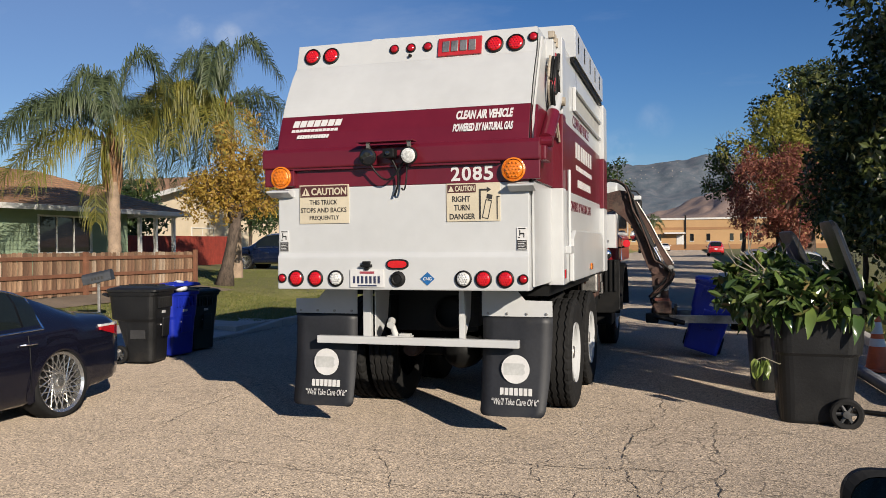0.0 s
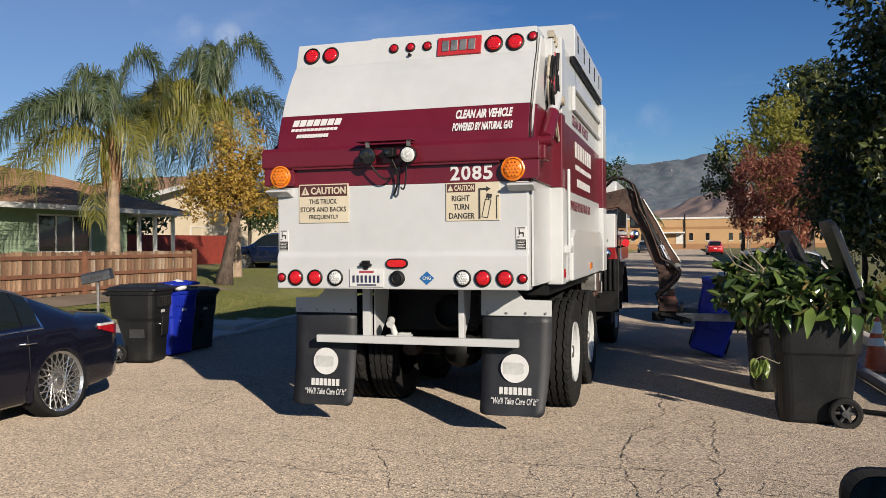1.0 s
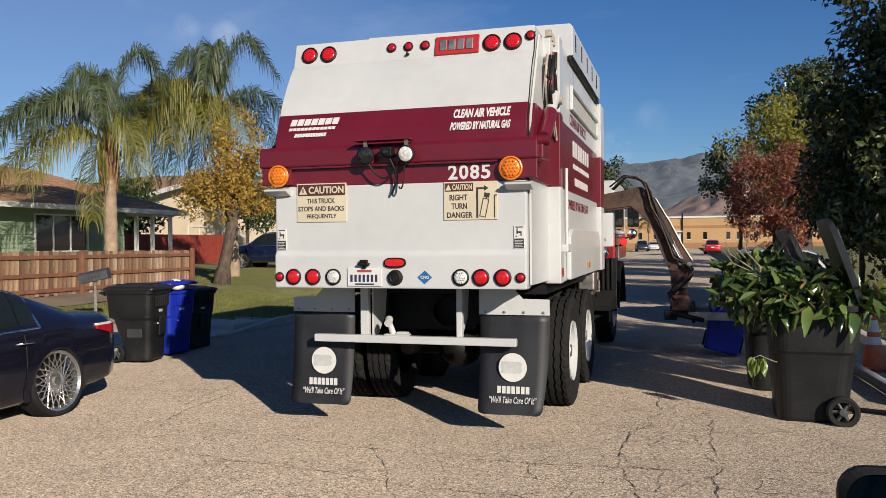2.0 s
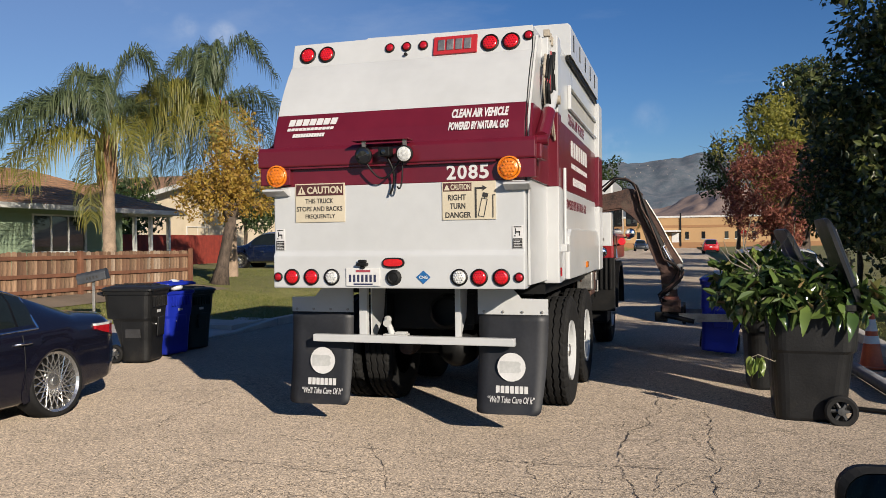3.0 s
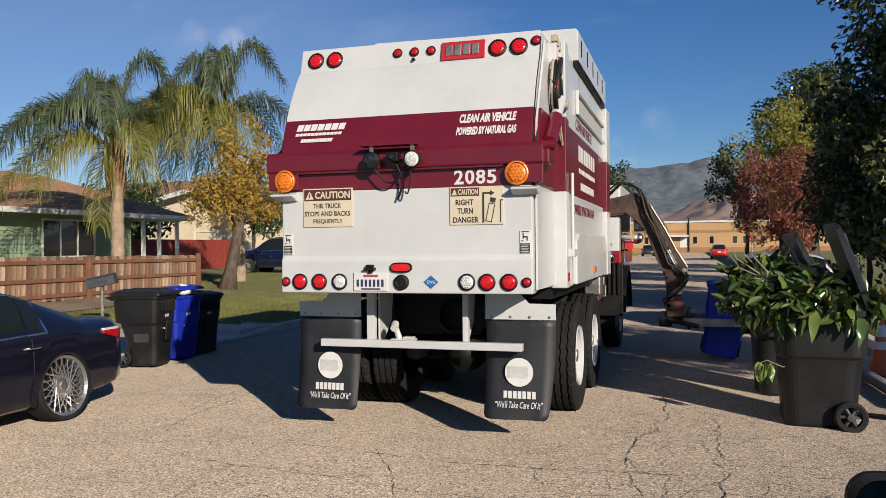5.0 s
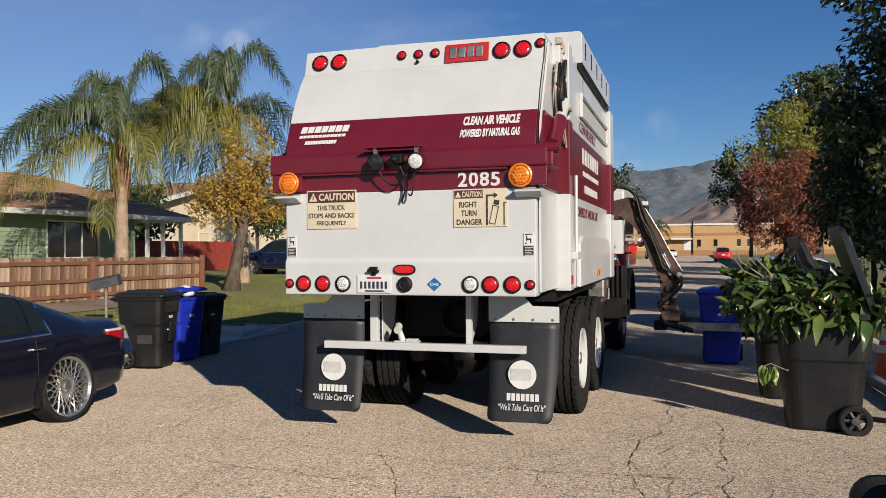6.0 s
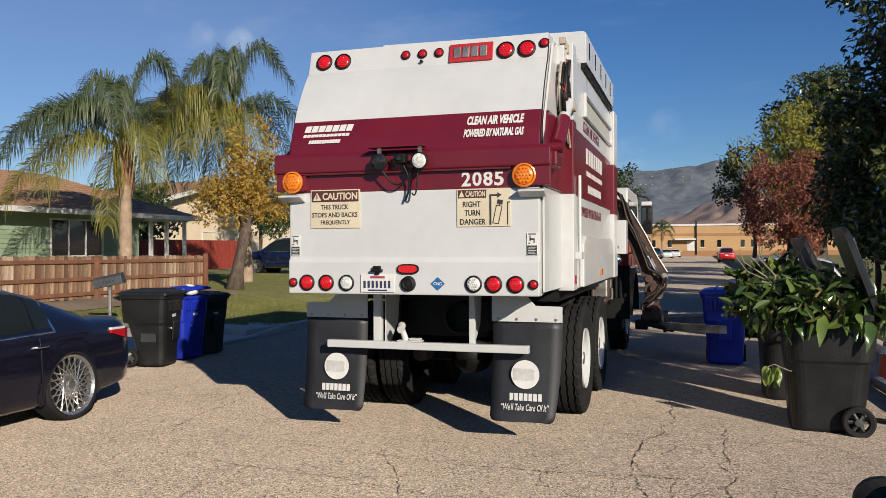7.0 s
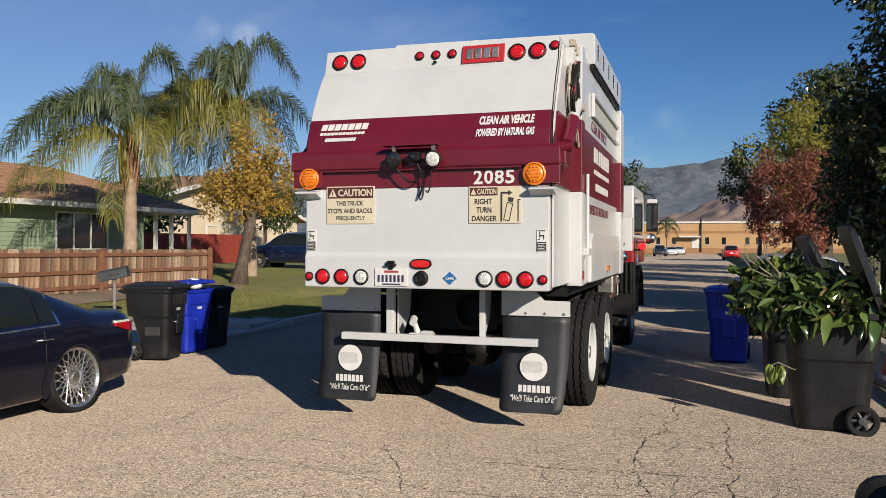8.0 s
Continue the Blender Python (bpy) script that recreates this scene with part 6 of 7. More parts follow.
def foliage(name, spots, count, size, material, parent, seed, flat=0.0, droop=0.3, label="", broad=False):
    """Many single leaves round clumps; spots: rows of x, y, z, radius."""
    rng = np.random.default_rng(seed)
    spots = np.array(spots)
    wt = spots[:, 3] ** 2
    idx = rng.choice(len(spots), count, p=wt / wt.sum())
    d = rng.normal(size=(count, 3))
    d /= np.linalg.norm(d, axis=1)[:, None]
    r = spots[idx, 3] * rng.uniform(0.45, 1.08, count) ** 0.7
    c = spots[idx, :3] + d * r[:, None] * np.array([1, 1, 0.85])
    a = rng.normal(size=(count, 3))
    a[:, 2] -= droop
    a /= np.linalg.norm(a, axis=1)[:, None]
    n = d * 0.6 + rng.normal(size=(count, 3)) * 0.6 + np.array([0, 0, 0.5 + flat])
    b = np.cross(n, a)
    b /= np.linalg.norm(b, axis=1)[:, None] + 1e-9
    up = np.cross(a, b)
    s = size * rng.uniform(0.6, 1.3, count)[:, None]
    v = np.stack([c, c + a * s * 0.45 + b * s * 0.26 + up * s * 0.07, c + a * s, c + a * s * 0.45 - b * s * 0.26 + up * s * 0.07], 1).reshape(-1, 3)
    k = np.arange(count)[:, None] * 4
    f = np.concatenate([k, k + 1, k + 2, k + 3], 1)
    if broad:
        w = s * rng.uniform(0.15, 0.21, count)[:, None]
        v = np.stack([c, c + a * s * 0.28 + b * w * 0.85 + up * s * 0.05, c + a * s * 0.62 + b * w + up * s * 0.04, c + a * s - up * s * 0.12, c + a * s * 0.62 - b * w + up * s * 0.04, c + a * s * 0.28 - b * w * 0.85 + up * s * 0.05], 1).reshape(-1, 3)
        k = np.arange(count)[:, None] * 6
        f = np.concatenate([np.concatenate([k, k + 1, k + 2, k + 3], 1), np.concatenate([k, k + 3, k + 4, k + 5], 1)], 0)
    return fast(name, v.tolist(), f.tolist(), material, parent, label)


def clumps(rng, centre, radii, n, r0, r1, hollow=0.45):
    out = []
    while len(out) < n:
        d = rng.normal(size=3)
        d /= np.linalg.norm(d)
        u = rng.uniform(hollow, 1.0)
        p = np.array(centre) + d * u * np.array(radii)
        out.append((*p, rng.uniform(r0, r1)))
    return out


def tree(name, base, trunk_r, trunk_h, centre, radii, n_clumps, clump_r, leaves, leaf, material, label, seed, limbs=7, twigs=0, lean=(0, 0), hollow=0.45, droop=0.3, extra=()):
    rng = np.random.default_rng(seed)
    root = thing(name, pose(*base), label, "tree")
    b = np.array(base)
    c = np.array(centre) - b
    spots = clumps(rng, c, radii, n_clumps, *clump_r, hollow=hollow) + list(extra)
    bm = bmesh.new()
    top = Vector((lean[0], lean[1], trunk_h))
    tube(bm, [Vector((0, 0, -0.1)), Vector((lean[0] * 0.2, lean[1] * 0.2, trunk_h * 0.25)), Vector((lean[0] * 0.55 + 0.03, lean[1] * 0.5, trunk_h * 0.6)), top], trunk_r, 10, trunk_r * 0.65)
    for v in bm.verts:
        v.co += Vector((noise.noise(v.co * 5), noise.noise(v.co * 5 + Vector((3, 1, 2))), 0)) * trunk_r * 0.35
        if v.co.z < 0.15:
            v.co.x *= 1.35
            v.co.y *= 1.35
    part("trunk", bm, BARK, root, smooth=True)
    pick = sorted(range(len(spots)), key=lambda i: rng.random())[:limbs]
    for i in pick:
        e = Vector(spots[i][:3])
        mid = top.lerp(e, 0.5) + Vector((rng.uniform(-0.2, 0.2), rng.uniform(-0.2, 0.2), 0.25))
        part("limb", tube(bmesh.new(), [top - Vector((0, 0, 0.15)), top.lerp(mid, 0.5), mid, mid.lerp(e, 0.6), e], trunk_r * 0.5, 7, 0.015), BARK, root, smooth=True)
    if twigs:
        bm = bmesh.new()
        for _ in range(twigs):
            s = spots[rng.integers(len(spots))]
            p = Vector(s[:3])
            d = Vector(rng.normal(size=3)).normalized()
            d.z = abs(d.z) * 0.8 + 0.2
            tube(bm, [p, p + d * s[3] * 0.8 + Vector((0, 0, 0.05)), p + d * s[3] * 1.7], 0.014, 4, 0.004)
        part("twig_spray", bm, BARK, root)["kind"] = "stuff"
    foliage("crown", spots, leaves, leaf, material, root, seed + 7, droop=droop)
    return root


def arc(p0, over, tip, steps=20):
    """Points of a bow from p0 to tip that passes over a point half way."""
    c = over * 2 - (p0 + tip) / 2
    return [p0 * (1 - u) ** 2 + c * 2 * u * (1 - u) + tip * u * u for u in [i / steps for i in range(steps + 1)]]


def palm(base, height, fronds, seed, label, lean=(0, 0), leaflet=0.9, face=0.0, trunk_r=0.2):
    """A feather palm: ringed trunk with old leaf bases, arching fronds with hanging leaflets.
    fronds: rows of (side, up, depth) of the bow's middle and of its tip from the crown, and 1 for a yellowing one; face: degrees by which side and depth are turned."""
    rng = np.random.default_rng(seed)
    root = thing("palm_tree", pose(*base), label, "palm tree")
    bm = bmesh.new()
    tube(bm, [(lean[0] * u * u, lean[1] * u * u, height * u - 0.1) for u in [i / 40 for i in range(41)]], trunk_r, 14, trunk_r * 0.8)
    for v in bm.verts:
        k = 1 + 0.05 * math.sin(v.co.z * 38) + 0.06 * noise.noise(v.co * 6)
        v.co.x, v.co.y = v.co.x * k, v.co.y * k
    part("trunk", bm, PALM_BARK, root, smooth=True)
    tip = Vector((lean[0], lean[1], height - 0.1))
    if "palm_husk" not in bpy.data.materials:
        mat("palm_husk", (0.31, 0.17, 0.09), 0.85, scale=6, fine=30, dark=0.4, bump=0.5)
        mat("palm_sheath", (0.40, 0.11, 0.05), 0.8, scale=6, fine=30, dark=0.5, bump=0.4)
    for i in range(22):
        a = i * 2.4
        z0 = -1.75 + 0.062 * i
        p = tip + Vector((trunk_r * 0.75 * math.cos(a), trunk_r * 0.75 * math.sin(a), z0))
        q = p + Vector((0.13 * math.cos(a), 0.13 * math.sin(a), 0.62))
        husk = tube(bmesh.new(), [p, p.lerp(q, 0.5) + Vector((0.02 * math.cos(a), 0.02 * math.sin(a), 0)), q], 0.115, 6, 0.04)
        part("leaf_base", husk, bpy.data.materials["palm_husk"], root, "grey-brown fibrous leaf base")
    part("sheath", tube(bmesh.new(), [tip + Vector((0.04, -0.06, -0.55)), tip + Vector((0.03, -0.05, -0.1)), tip + Vector((0, 0, 0.35))], 0.14, 10, 0.05), bpy.data.materials["palm_sheath"], root, "orange-red sheath", smooth=True)
    turn = Matrix.Rotation(radians(face), 3, "Z")
    for mx, mz, my, tx, tz, ty, old in fronds:
        p0 = tip + Vector((0, 0, -0.05 if not old else -0.25))
        over, end = p0 + turn @ Vector((mx, my, mz)), p0 + turn @ Vector((tx, ty, tz))
        pts = arc(p0, over, end)
        steps = len(pts) - 1
        run = sum((b - a).length for a, b in zip(pts, pts[1:]))
        vs, fs = [], []
        m = int(38 * run)
        for k in range(m):
            u = 0.10 + 0.9 * k / m
            x = u * steps
            i = min(int(x), steps - 1)
            q = pts[i].lerp(pts[i + 1], x - i)
            dirn = (pts[i + 1] - pts[i]).normalized()
            sidev = dirn.cross(Vector((0, 0, 1)))
            sidev = sidev.normalized() if sidev.length > 0.05 else turn @ Vector((1, 0, 0))
            lift = sidev.cross(dirn)
            for s in (-1, 1):
                l = leaflet * (1.15 if old else 1.0) * (0.45 + 0.75 * math.sin(math.pi * min(1, 0.15 + u * 0.80))) * rng.uniform(0.65, 1.15)
                d0 = (sidev * s * rng.uniform(0.35, 1.0) + dirn * 0.6 + lift * rng.uniform(-0.3, 0.6)).normalized()
                b = q + d0 * l * 0.42
                c = b + (d0 * 0.5 + Vector((0, 0, -rng.uniform(0.5, 1.7)))).normalized() * l * 0.4
                e = c + (d0 * 0.15 + Vector((0, 0, -1))).normalized() * l * 0.32
                w = dirn.cross(d0).cross(d0).normalized() * 0.0120
                o = len(vs)
                vs += [q - w * 0.6, q + w * 0.6, b + w, b - w, c + w * 0.8, c - w * 0.8, e]
                fs += [(o, o + 1, o + 2, o + 3), (o + 3, o + 2, o + 4, o + 5), (o + 5, o + 4, o + 6)]
        leafy = fast("frond", vs, fs, PALM_GOLD if old else PALM_GREEN, root, "yellowing older frond" if old else "")
        part("stem", tube(bmesh.new(), pts, 0.036, 5, 0.006), PALM_GOLD if old else PALM_GREEN, leafy)
    return root


NEAR_FRONDS = (
    (0.75, 2.55, 0.2, 1.70, 1.30, 0.4, 0), (-0.45, 1.75, -0.5, -1.25, 0.7, -1.0, 0), (-0.1, 1.6, -0.9, 0.15, 0.2, -2.0, 0), (-1.75, 1.15, 0.3, -3.45, -0.5, 0.8, 0),
    (-2.0, 0.75, -0.5, -3.6, -1.3, -1.0, 0), (-1.15, 1.35, 0.8, -2.5, 0.2, 1.4, 0), (-1.65, 0.15, -0.6, -3.05, -1.9, -1.2, 1), (-1.1, -0.05, -1.0, -1.85, -1.4, -1.8, 1),
    (0.85, 1.1, 0.8, 1.7, -0.3, 1.6, 0), (0.55, 0.5, -0.8, 1.15, -1.2, -1.4, 1), (-0.30, -0.45, -0.3, -0.42, -2.35, -0.35, 1), (0.2, 1.4, 1.2, 0.95, 0.6, 2.4, 0), (-0.8, 1.05, -0.9, -1.9, -0.3, -1.9, 0))
FAR_FRONDS = (
    (0.70, 2.30, 0.0, 1.90, 1.05, 0.0, 0), (-0.9, 1.65, -0.4, -2.0, 0.2, -0.8, 0), (-0.2, 1.85, -1.0, -0.5, 0.3, -2.0, 0), (-0.6, 1.5, 1.0, -1.5, -0.2, 2.0, 0),
    (1.2, 0.6, 0.3, 2.35, -0.3, 0.6, 0), (0.9, 0.3, 0.8, 1.85, -1.2, 1.6, 0), (-2.0, 0.65, -0.8, -3.35, -1.4, -1.5, 1), (-1.5, 0.55, -1.2, -2.45, -1.5, -2.2, 1), (-1.7, 0.85, -0.5, -2.8, -0.7, -1.0, 1), (-1.1, 0.35, -1.0, -1.5, -1.4, -2.0, 1),
    (-0.6, 0.2, -1.2, 0.0, -1.8, -2.2, 1), (-1.0, -0.4, 0.5, -1.7, -2.7, 0.8, 0), (-2.0, 0.1, 1.0, -3.1, -2.3, 1.6, 0), (-1.5, -0.2, 0.8, -2.3, -2.6, 1.4, 0), (-0.6, -0.6, 0.9, -1.1, -3.0, 1.4, 0), (-2.5, -0.4, 0.6, -3.3, -2.5, 0.9, 0), (0.4, 0.0, -0.8, 0.9, -1.9, -1.5, 1), (-0.4, 1.5, -0.3, -1.2, 0.0, -0.6, 0))
PALM_ROW = ((-1.2, 1.1, 0, -2.2, -0.3, 0, 0), (1.2, 1.1, 0, 2.2, -0.3, 0, 0), (-0.6, 1.6, 0.4, -1.5, 0.8, 0.8, 0), (0.7, 1.6, -0.4, 1.6, 0.8, -0.8, 0), (0.1, 1.9, -0.5, 0.3, 1.5, -1.4, 0),
            (-1.0, 0.4, -0.6, -1.8, -1.0, -1.0, 1), (1.0, 0.4, 0.5, 1.8, -1.0, 0.8, 1), (0.2, 1.0, -1.0, 0.3, -0.4, -2.0, 0))
palm((-16.40, 20.0, 0.55), 4.56, NEAR_FRONDS, 3, "queen palm with drooping green fronds and pale ringed trunk", lean=(-0.15, 0.1), face=31, trunk_r=0.205)
palm((-15.0, 24.5, 0.55), 6.0, FAR_FRONDS, 8, "tall queen palm with arching green fronds behind a yellow tree", lean=(-0.25, -0.3), leaflet=0.95, face=31)
tree("autumn_tree", (-13.42, 21.2, 0.5), 0.21, 2.0, (-13.35, 21.8, 3.55), (1.75, 1.75, 1.15), 46, (0.32, 0.55), 9500, 0.12, LEAF_ORANGE, "small tree with thinning orange-yellow autumn leaves on a lawn", 21, limbs=11, twigs=90, lean=(0.35, 0.1), hollow=0.25,
     extra=[(0.35 + 0.6 * math.cos(k * 2.4), 0.5 + 0.6 * math.sin(k * 2.4), 4.0 + 0.2 * k, 0.32) for k in range(6)])
# dark trees beyond the houses
for k, (x, y, s, h) in enumerate(((-40, 44, 3.2, 6.2), (-37, 52, 2.8, 6.8), (-33, 30, 1.6, 4.9), (-26, 44, 2.0, 6.0), (-29.1, 33.5, 1.5, 4.7), (-26.0, 33.2, 1.2, 4.9))):
    tree("garden_tree", (x, y, 0.6), 0.2, h * 0.45, (x, y, h * 0.72), (s, s, h * 0.32), 24, (0.6, 1.0), 3400, 0.24, LEAF_MID, "dark green garden tree behind the houses", 40 + k, limbs=5)
# the right side of the street
tree("evergreen_tree", (6.3, 18.6, 0.2), 0.28, 2.2, (6.45, 18.4, 5.0), (3.75, 3.2, 4.8), 250, (0.45, 0.9), 78000, 0.18, LEAF_DARK, "large dense dark evergreen tree with glossy leaves", 60, limbs=12, hollow=0.35)
tree("evergreen_tree", (5.3, 39.0, 0.2), 0.25, 3.5, (5.2, 39, 6.4), (2.3, 2.4, 3.2), 70, (0.45, 0.8), 14000, 0.2, LEAF_DARK, "dark evergreen tree behind another", 61, limbs=8)
tree("red_leaf_tree", (2.9, 28.5, 0.15), 0.16, 1.9, (2.85, 28.5, 3.1), (1.6, 1.5, 1.9), 58, (0.26, 0.5), 15500, 0.105, LEAF_RED, "round tree with rust-red autumn leaves", 62, limbs=9)
tree("yellow_green_tree", (3.9, 34.0, 0.15), 0.2, 2.8, (4.05, 34, 5.2), (2.1, 2.1, 2.1), 60, (0.5, 0.9), 14000, 0.15, LEAF_YELLOW, "tree with yellow-green autumn leaves", 63, limbs=7)
tree("bare_tree", (2.3, 36.0, 0.15), 0.13, 3.2, (1.75, 36, 4.7), (1.1, 1.1, 1.5), 14, (0.3, 0.5), 1500, 0.17, LEAF_MID, "nearly bare tree with a few green clumps", 64, limbs=10, twigs=60)
# added out of view, only to throw shade on the road by the bins
tree("shade_tree", (8.0, 5.4, 0.15), 0.22, 2.6, (7.9, 5.4, 4.4), (1.7, 1.6, 1.4), 40, (0.5, 0.8), 6000, 0.2, LEAF_DARK, "unseen evergreen tree added to shade the road near the bins", 65, limbs=8)
# trees added behind others or out of view, for shadow bands down the road
for k, (x, y) in enumerate(((7.6, 46), (8.2, 60), (9.5, 84), (8.6, 33), (8.7, 53))):
    tree("street_tree", (x, y, 0.2), 0.22, 3.0, (x, y, 5.4), (2.8, 3.0, 2.4), 36, (0.7, 1.1), 4200, 0.3, LEAF_MID, "hidden green tree added to cast shadow bands across the road", 70 + k, limbs=6)
for k, (x, y, h) in enumerate(((-10.6, 118, 14.5), (-16, 124, 12), (-9.6, 96, 7.5))):
    tree("distant_tree", (x, y, 0.1), 0.3, h * 0.4, (x, y, h * 0.66), (3.0 if h > 8 else 1.6, 3.0, h * 0.34), 30, (0.8, 1.4), 3000, 0.45, LEAF_MID, "dark green tree far down the street", 80 + k, limbs=5)
tree("evergreen_shrub", (3.95, 20.6, 0.13), 0.09, 1.5, (3.8, 20.6, 2.95), (1.2, 1.0, 1.6), 60, (0.35, 0.6), 15000, 0.13, LEAF_DARK, "tall dense dark evergreen shrub under a larger tree", 91, limbs=7)
tree("red_shrub", (5.2, 22.5, 0.15), 0.07, 0.9, (5.2, 22.5, 1.95), (1.0, 0.9, 0.8), 26, (0.25, 0.45), 3000, 0.11, LEAF_RED, "low shrub with dark red leaves", 90, limbs=6)
DRY = leaf_mat("dry_pale_leaf", (0.32, 0.24, 0.15), (0.5, 0.42, 0.3), 0.7, 0.3)
for k, (x, y, s) in enumerate(((2.75, 24.0, 0.75), (3.5, 23.0, 0.7), (2.9, 21.0, 0.5))):
    tree("dry_shrub", (x, y, 0.12), 0.05, 0.35, (x, y, 0.75), (s, s, 0.6), 20, (0.18, 0.32), 1600, 0.1, DRY if k != 2 else LEAF_MID, "pale dry garden shrub", 95 + k, limbs=5)


def grass(name, x0, x1, y0, y1, n, seed, z):
    """Single blades; nobody could count them."""
    rng = np.random.default_rng(seed)
    x, y = rng.uniform(x0, x1, n), rng.uniform(y0, y1, n)
    zz = np.interp(x, z[0], z[1]) - 0.01
    a, h, w = rng.uniform(0, 6.28, n), rng.uniform(0.02, 0.055, n), rng.uniform(0.004, 0.010, n)
    lx, ly = rng.normal(0, 0.03, n), rng.normal(0, 0.03, n)
    v = np.stack([np.stack([x - w * np.cos(a), y - w * np.sin(a), zz], 1), np.stack([x + w * np.cos(a), y + w * np.sin(a), zz], 1), np.stack([x + lx, y + ly, zz + h], 1)], 1).reshape(-1, 3)
    k = np.arange(n)[:, None] * 3
    tagged(fast(name, v.tolist(), np.concatenate([k, k + 1, k + 2], 1).tolist(), GRASS_BLADE), "short lawn grass, green with yellow patches", "grass", "", "stuff")


GRASS_BLADE = leaf_mat("grass_blade", (0.085, 0.125, 0.025), (0.22, 0.215, 0.05), 0.6, 0.3, autumn=(0.45, 0.35, 0.14))
grass("lawn_grass", -12.5, -10.5, 8.5, 19.9, 26000, 1, ((-14, -12, -10.5), (0.53, 0.34, 0.15)))
grass("lawn_grass", -20, -10.5, 19.9, 31, 42000, 2, ((-24, -14, -12, -10.5), (0.66, 0.53, 0.34, 0.15)))
grass("lawn_grass", -10.5, -8.3, 14.5, 24, 22000, 4, ((-10.6, -9.4, -8.27), (0.163, 0.15, 0.118)))
grass("verge_grass", 2.95, 6.5, 8.5, 24, 22000, 3, ((2.92, 6), (0.11, 0.18)))


# ---- bins at the right kerb, heaped with cut branches ----
BLUE_TURN = -94
BLUE_CART = cart("recycling_bin", pose(0.37, 12.35, 0, 0, 0, BLUE_TURN), BIN_BLUE, "blue two-wheeled recycling bin set down by the arm", 0.98, group="bins at the far kerb")
cart("rubbish_bin", pose(1.12, 8.22, -0.02, 0, 0, 179), BIN_BLACK, "large black bin heaped with leafy branches, lid thrown open", 1.06, soft_corner=1.9, full=True, lid=71, group="bins at the far kerb")
cart("rubbish_bin", pose(1.0, 9.75, -0.02, 0, 0, 184), BIN_BLACK, "black bin overflowing with cut branches, lid held up", 1.03, soft_corner=1.9, full=True, lid=66, group="bins at the far kerb")

BIG_LEAF = [leaf_mat("glossy_cut_leaf", (0.045, 0.085, 0.022), (0.13, 0.185, 0.045), 0.16, 0.2), leaf_mat("pale_cut_leaf", (0.10, 0.16, 0.03), (0.22, 0.27, 0.06), 0.35, 0.3), leaf_mat("wilted_leaf", (0.13, 0.085, 0.04), (0.30, 0.21, 0.10), 0.6, 0.2)]
for lm in BIG_LEAF:
    oi = lm.node_tree.nodes.new("ShaderNodeObjectInfo")
    lm.node_tree.links.new(oi.outputs["Random"], [k for k in lm.node_tree.nodes if k.type == "VALTORGB"][0].inputs["Fac"])
# cut-leaf green again, darker: the heap's inner shade is put into the colour
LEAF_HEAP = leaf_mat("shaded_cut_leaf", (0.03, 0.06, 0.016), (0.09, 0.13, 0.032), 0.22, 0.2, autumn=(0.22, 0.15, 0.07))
TWIG = mat("pale_twig", (0.30, 0.26, 0.19), 0.8, scale=10, fine=40, dark=0.6)


def leaf_mesh(length, width, bend, fold, m):
    """One broad leaf with a raised midrib line, folded and bent."""
    vs, fs = [], []
    n = 7
    for i in range(n + 1):
        u = i / n
        w = width * math.sin(math.pi * min(1, u * 0.95 + 0.04)) ** 0.8 * (1 - 0.25 * u)
        x, z = length * u, -bend * length * u * u
        wave = 0.012 * math.sin(u * 9)
        vs += [(x, -w, z + fold * w + wave), (x, 0, z), (x, w, z + fold * w - wave)]
    for i in range(n):
        a = i * 3
        fs += [(a, a + 3, a + 4, a + 1), (a + 1, a + 4, a + 5, a + 2)]
    me = bpy.data.meshes.new("leaf")
    me.from_pydata(vs, [], fs)
    me.materials.append(m)
    me.polygons.foreach_set("use_smooth", [True] * len(me.polygons))
    return me


LEAVES = [leaf_mesh(l, w, b, f, BIG_LEAF[k]) for l, w, b, f, k in ((0.25, 0.050, 0.45, 0.35, 0), (0.21, 0.042, 0.3, 0.5, 0), (0.28, 0.055, 0.6, 0.3, 0), (0.17, 0.036, 0.25, 0.4, 1), (0.23, 0.050, 0.55, 0.35, 0), (0.18, 0.032, 0.6, 0.8, 2), (0.24, 0.046, 0.4, 0.45, 0), (0.18, 0.040, 0.3, 0.3, 1))]


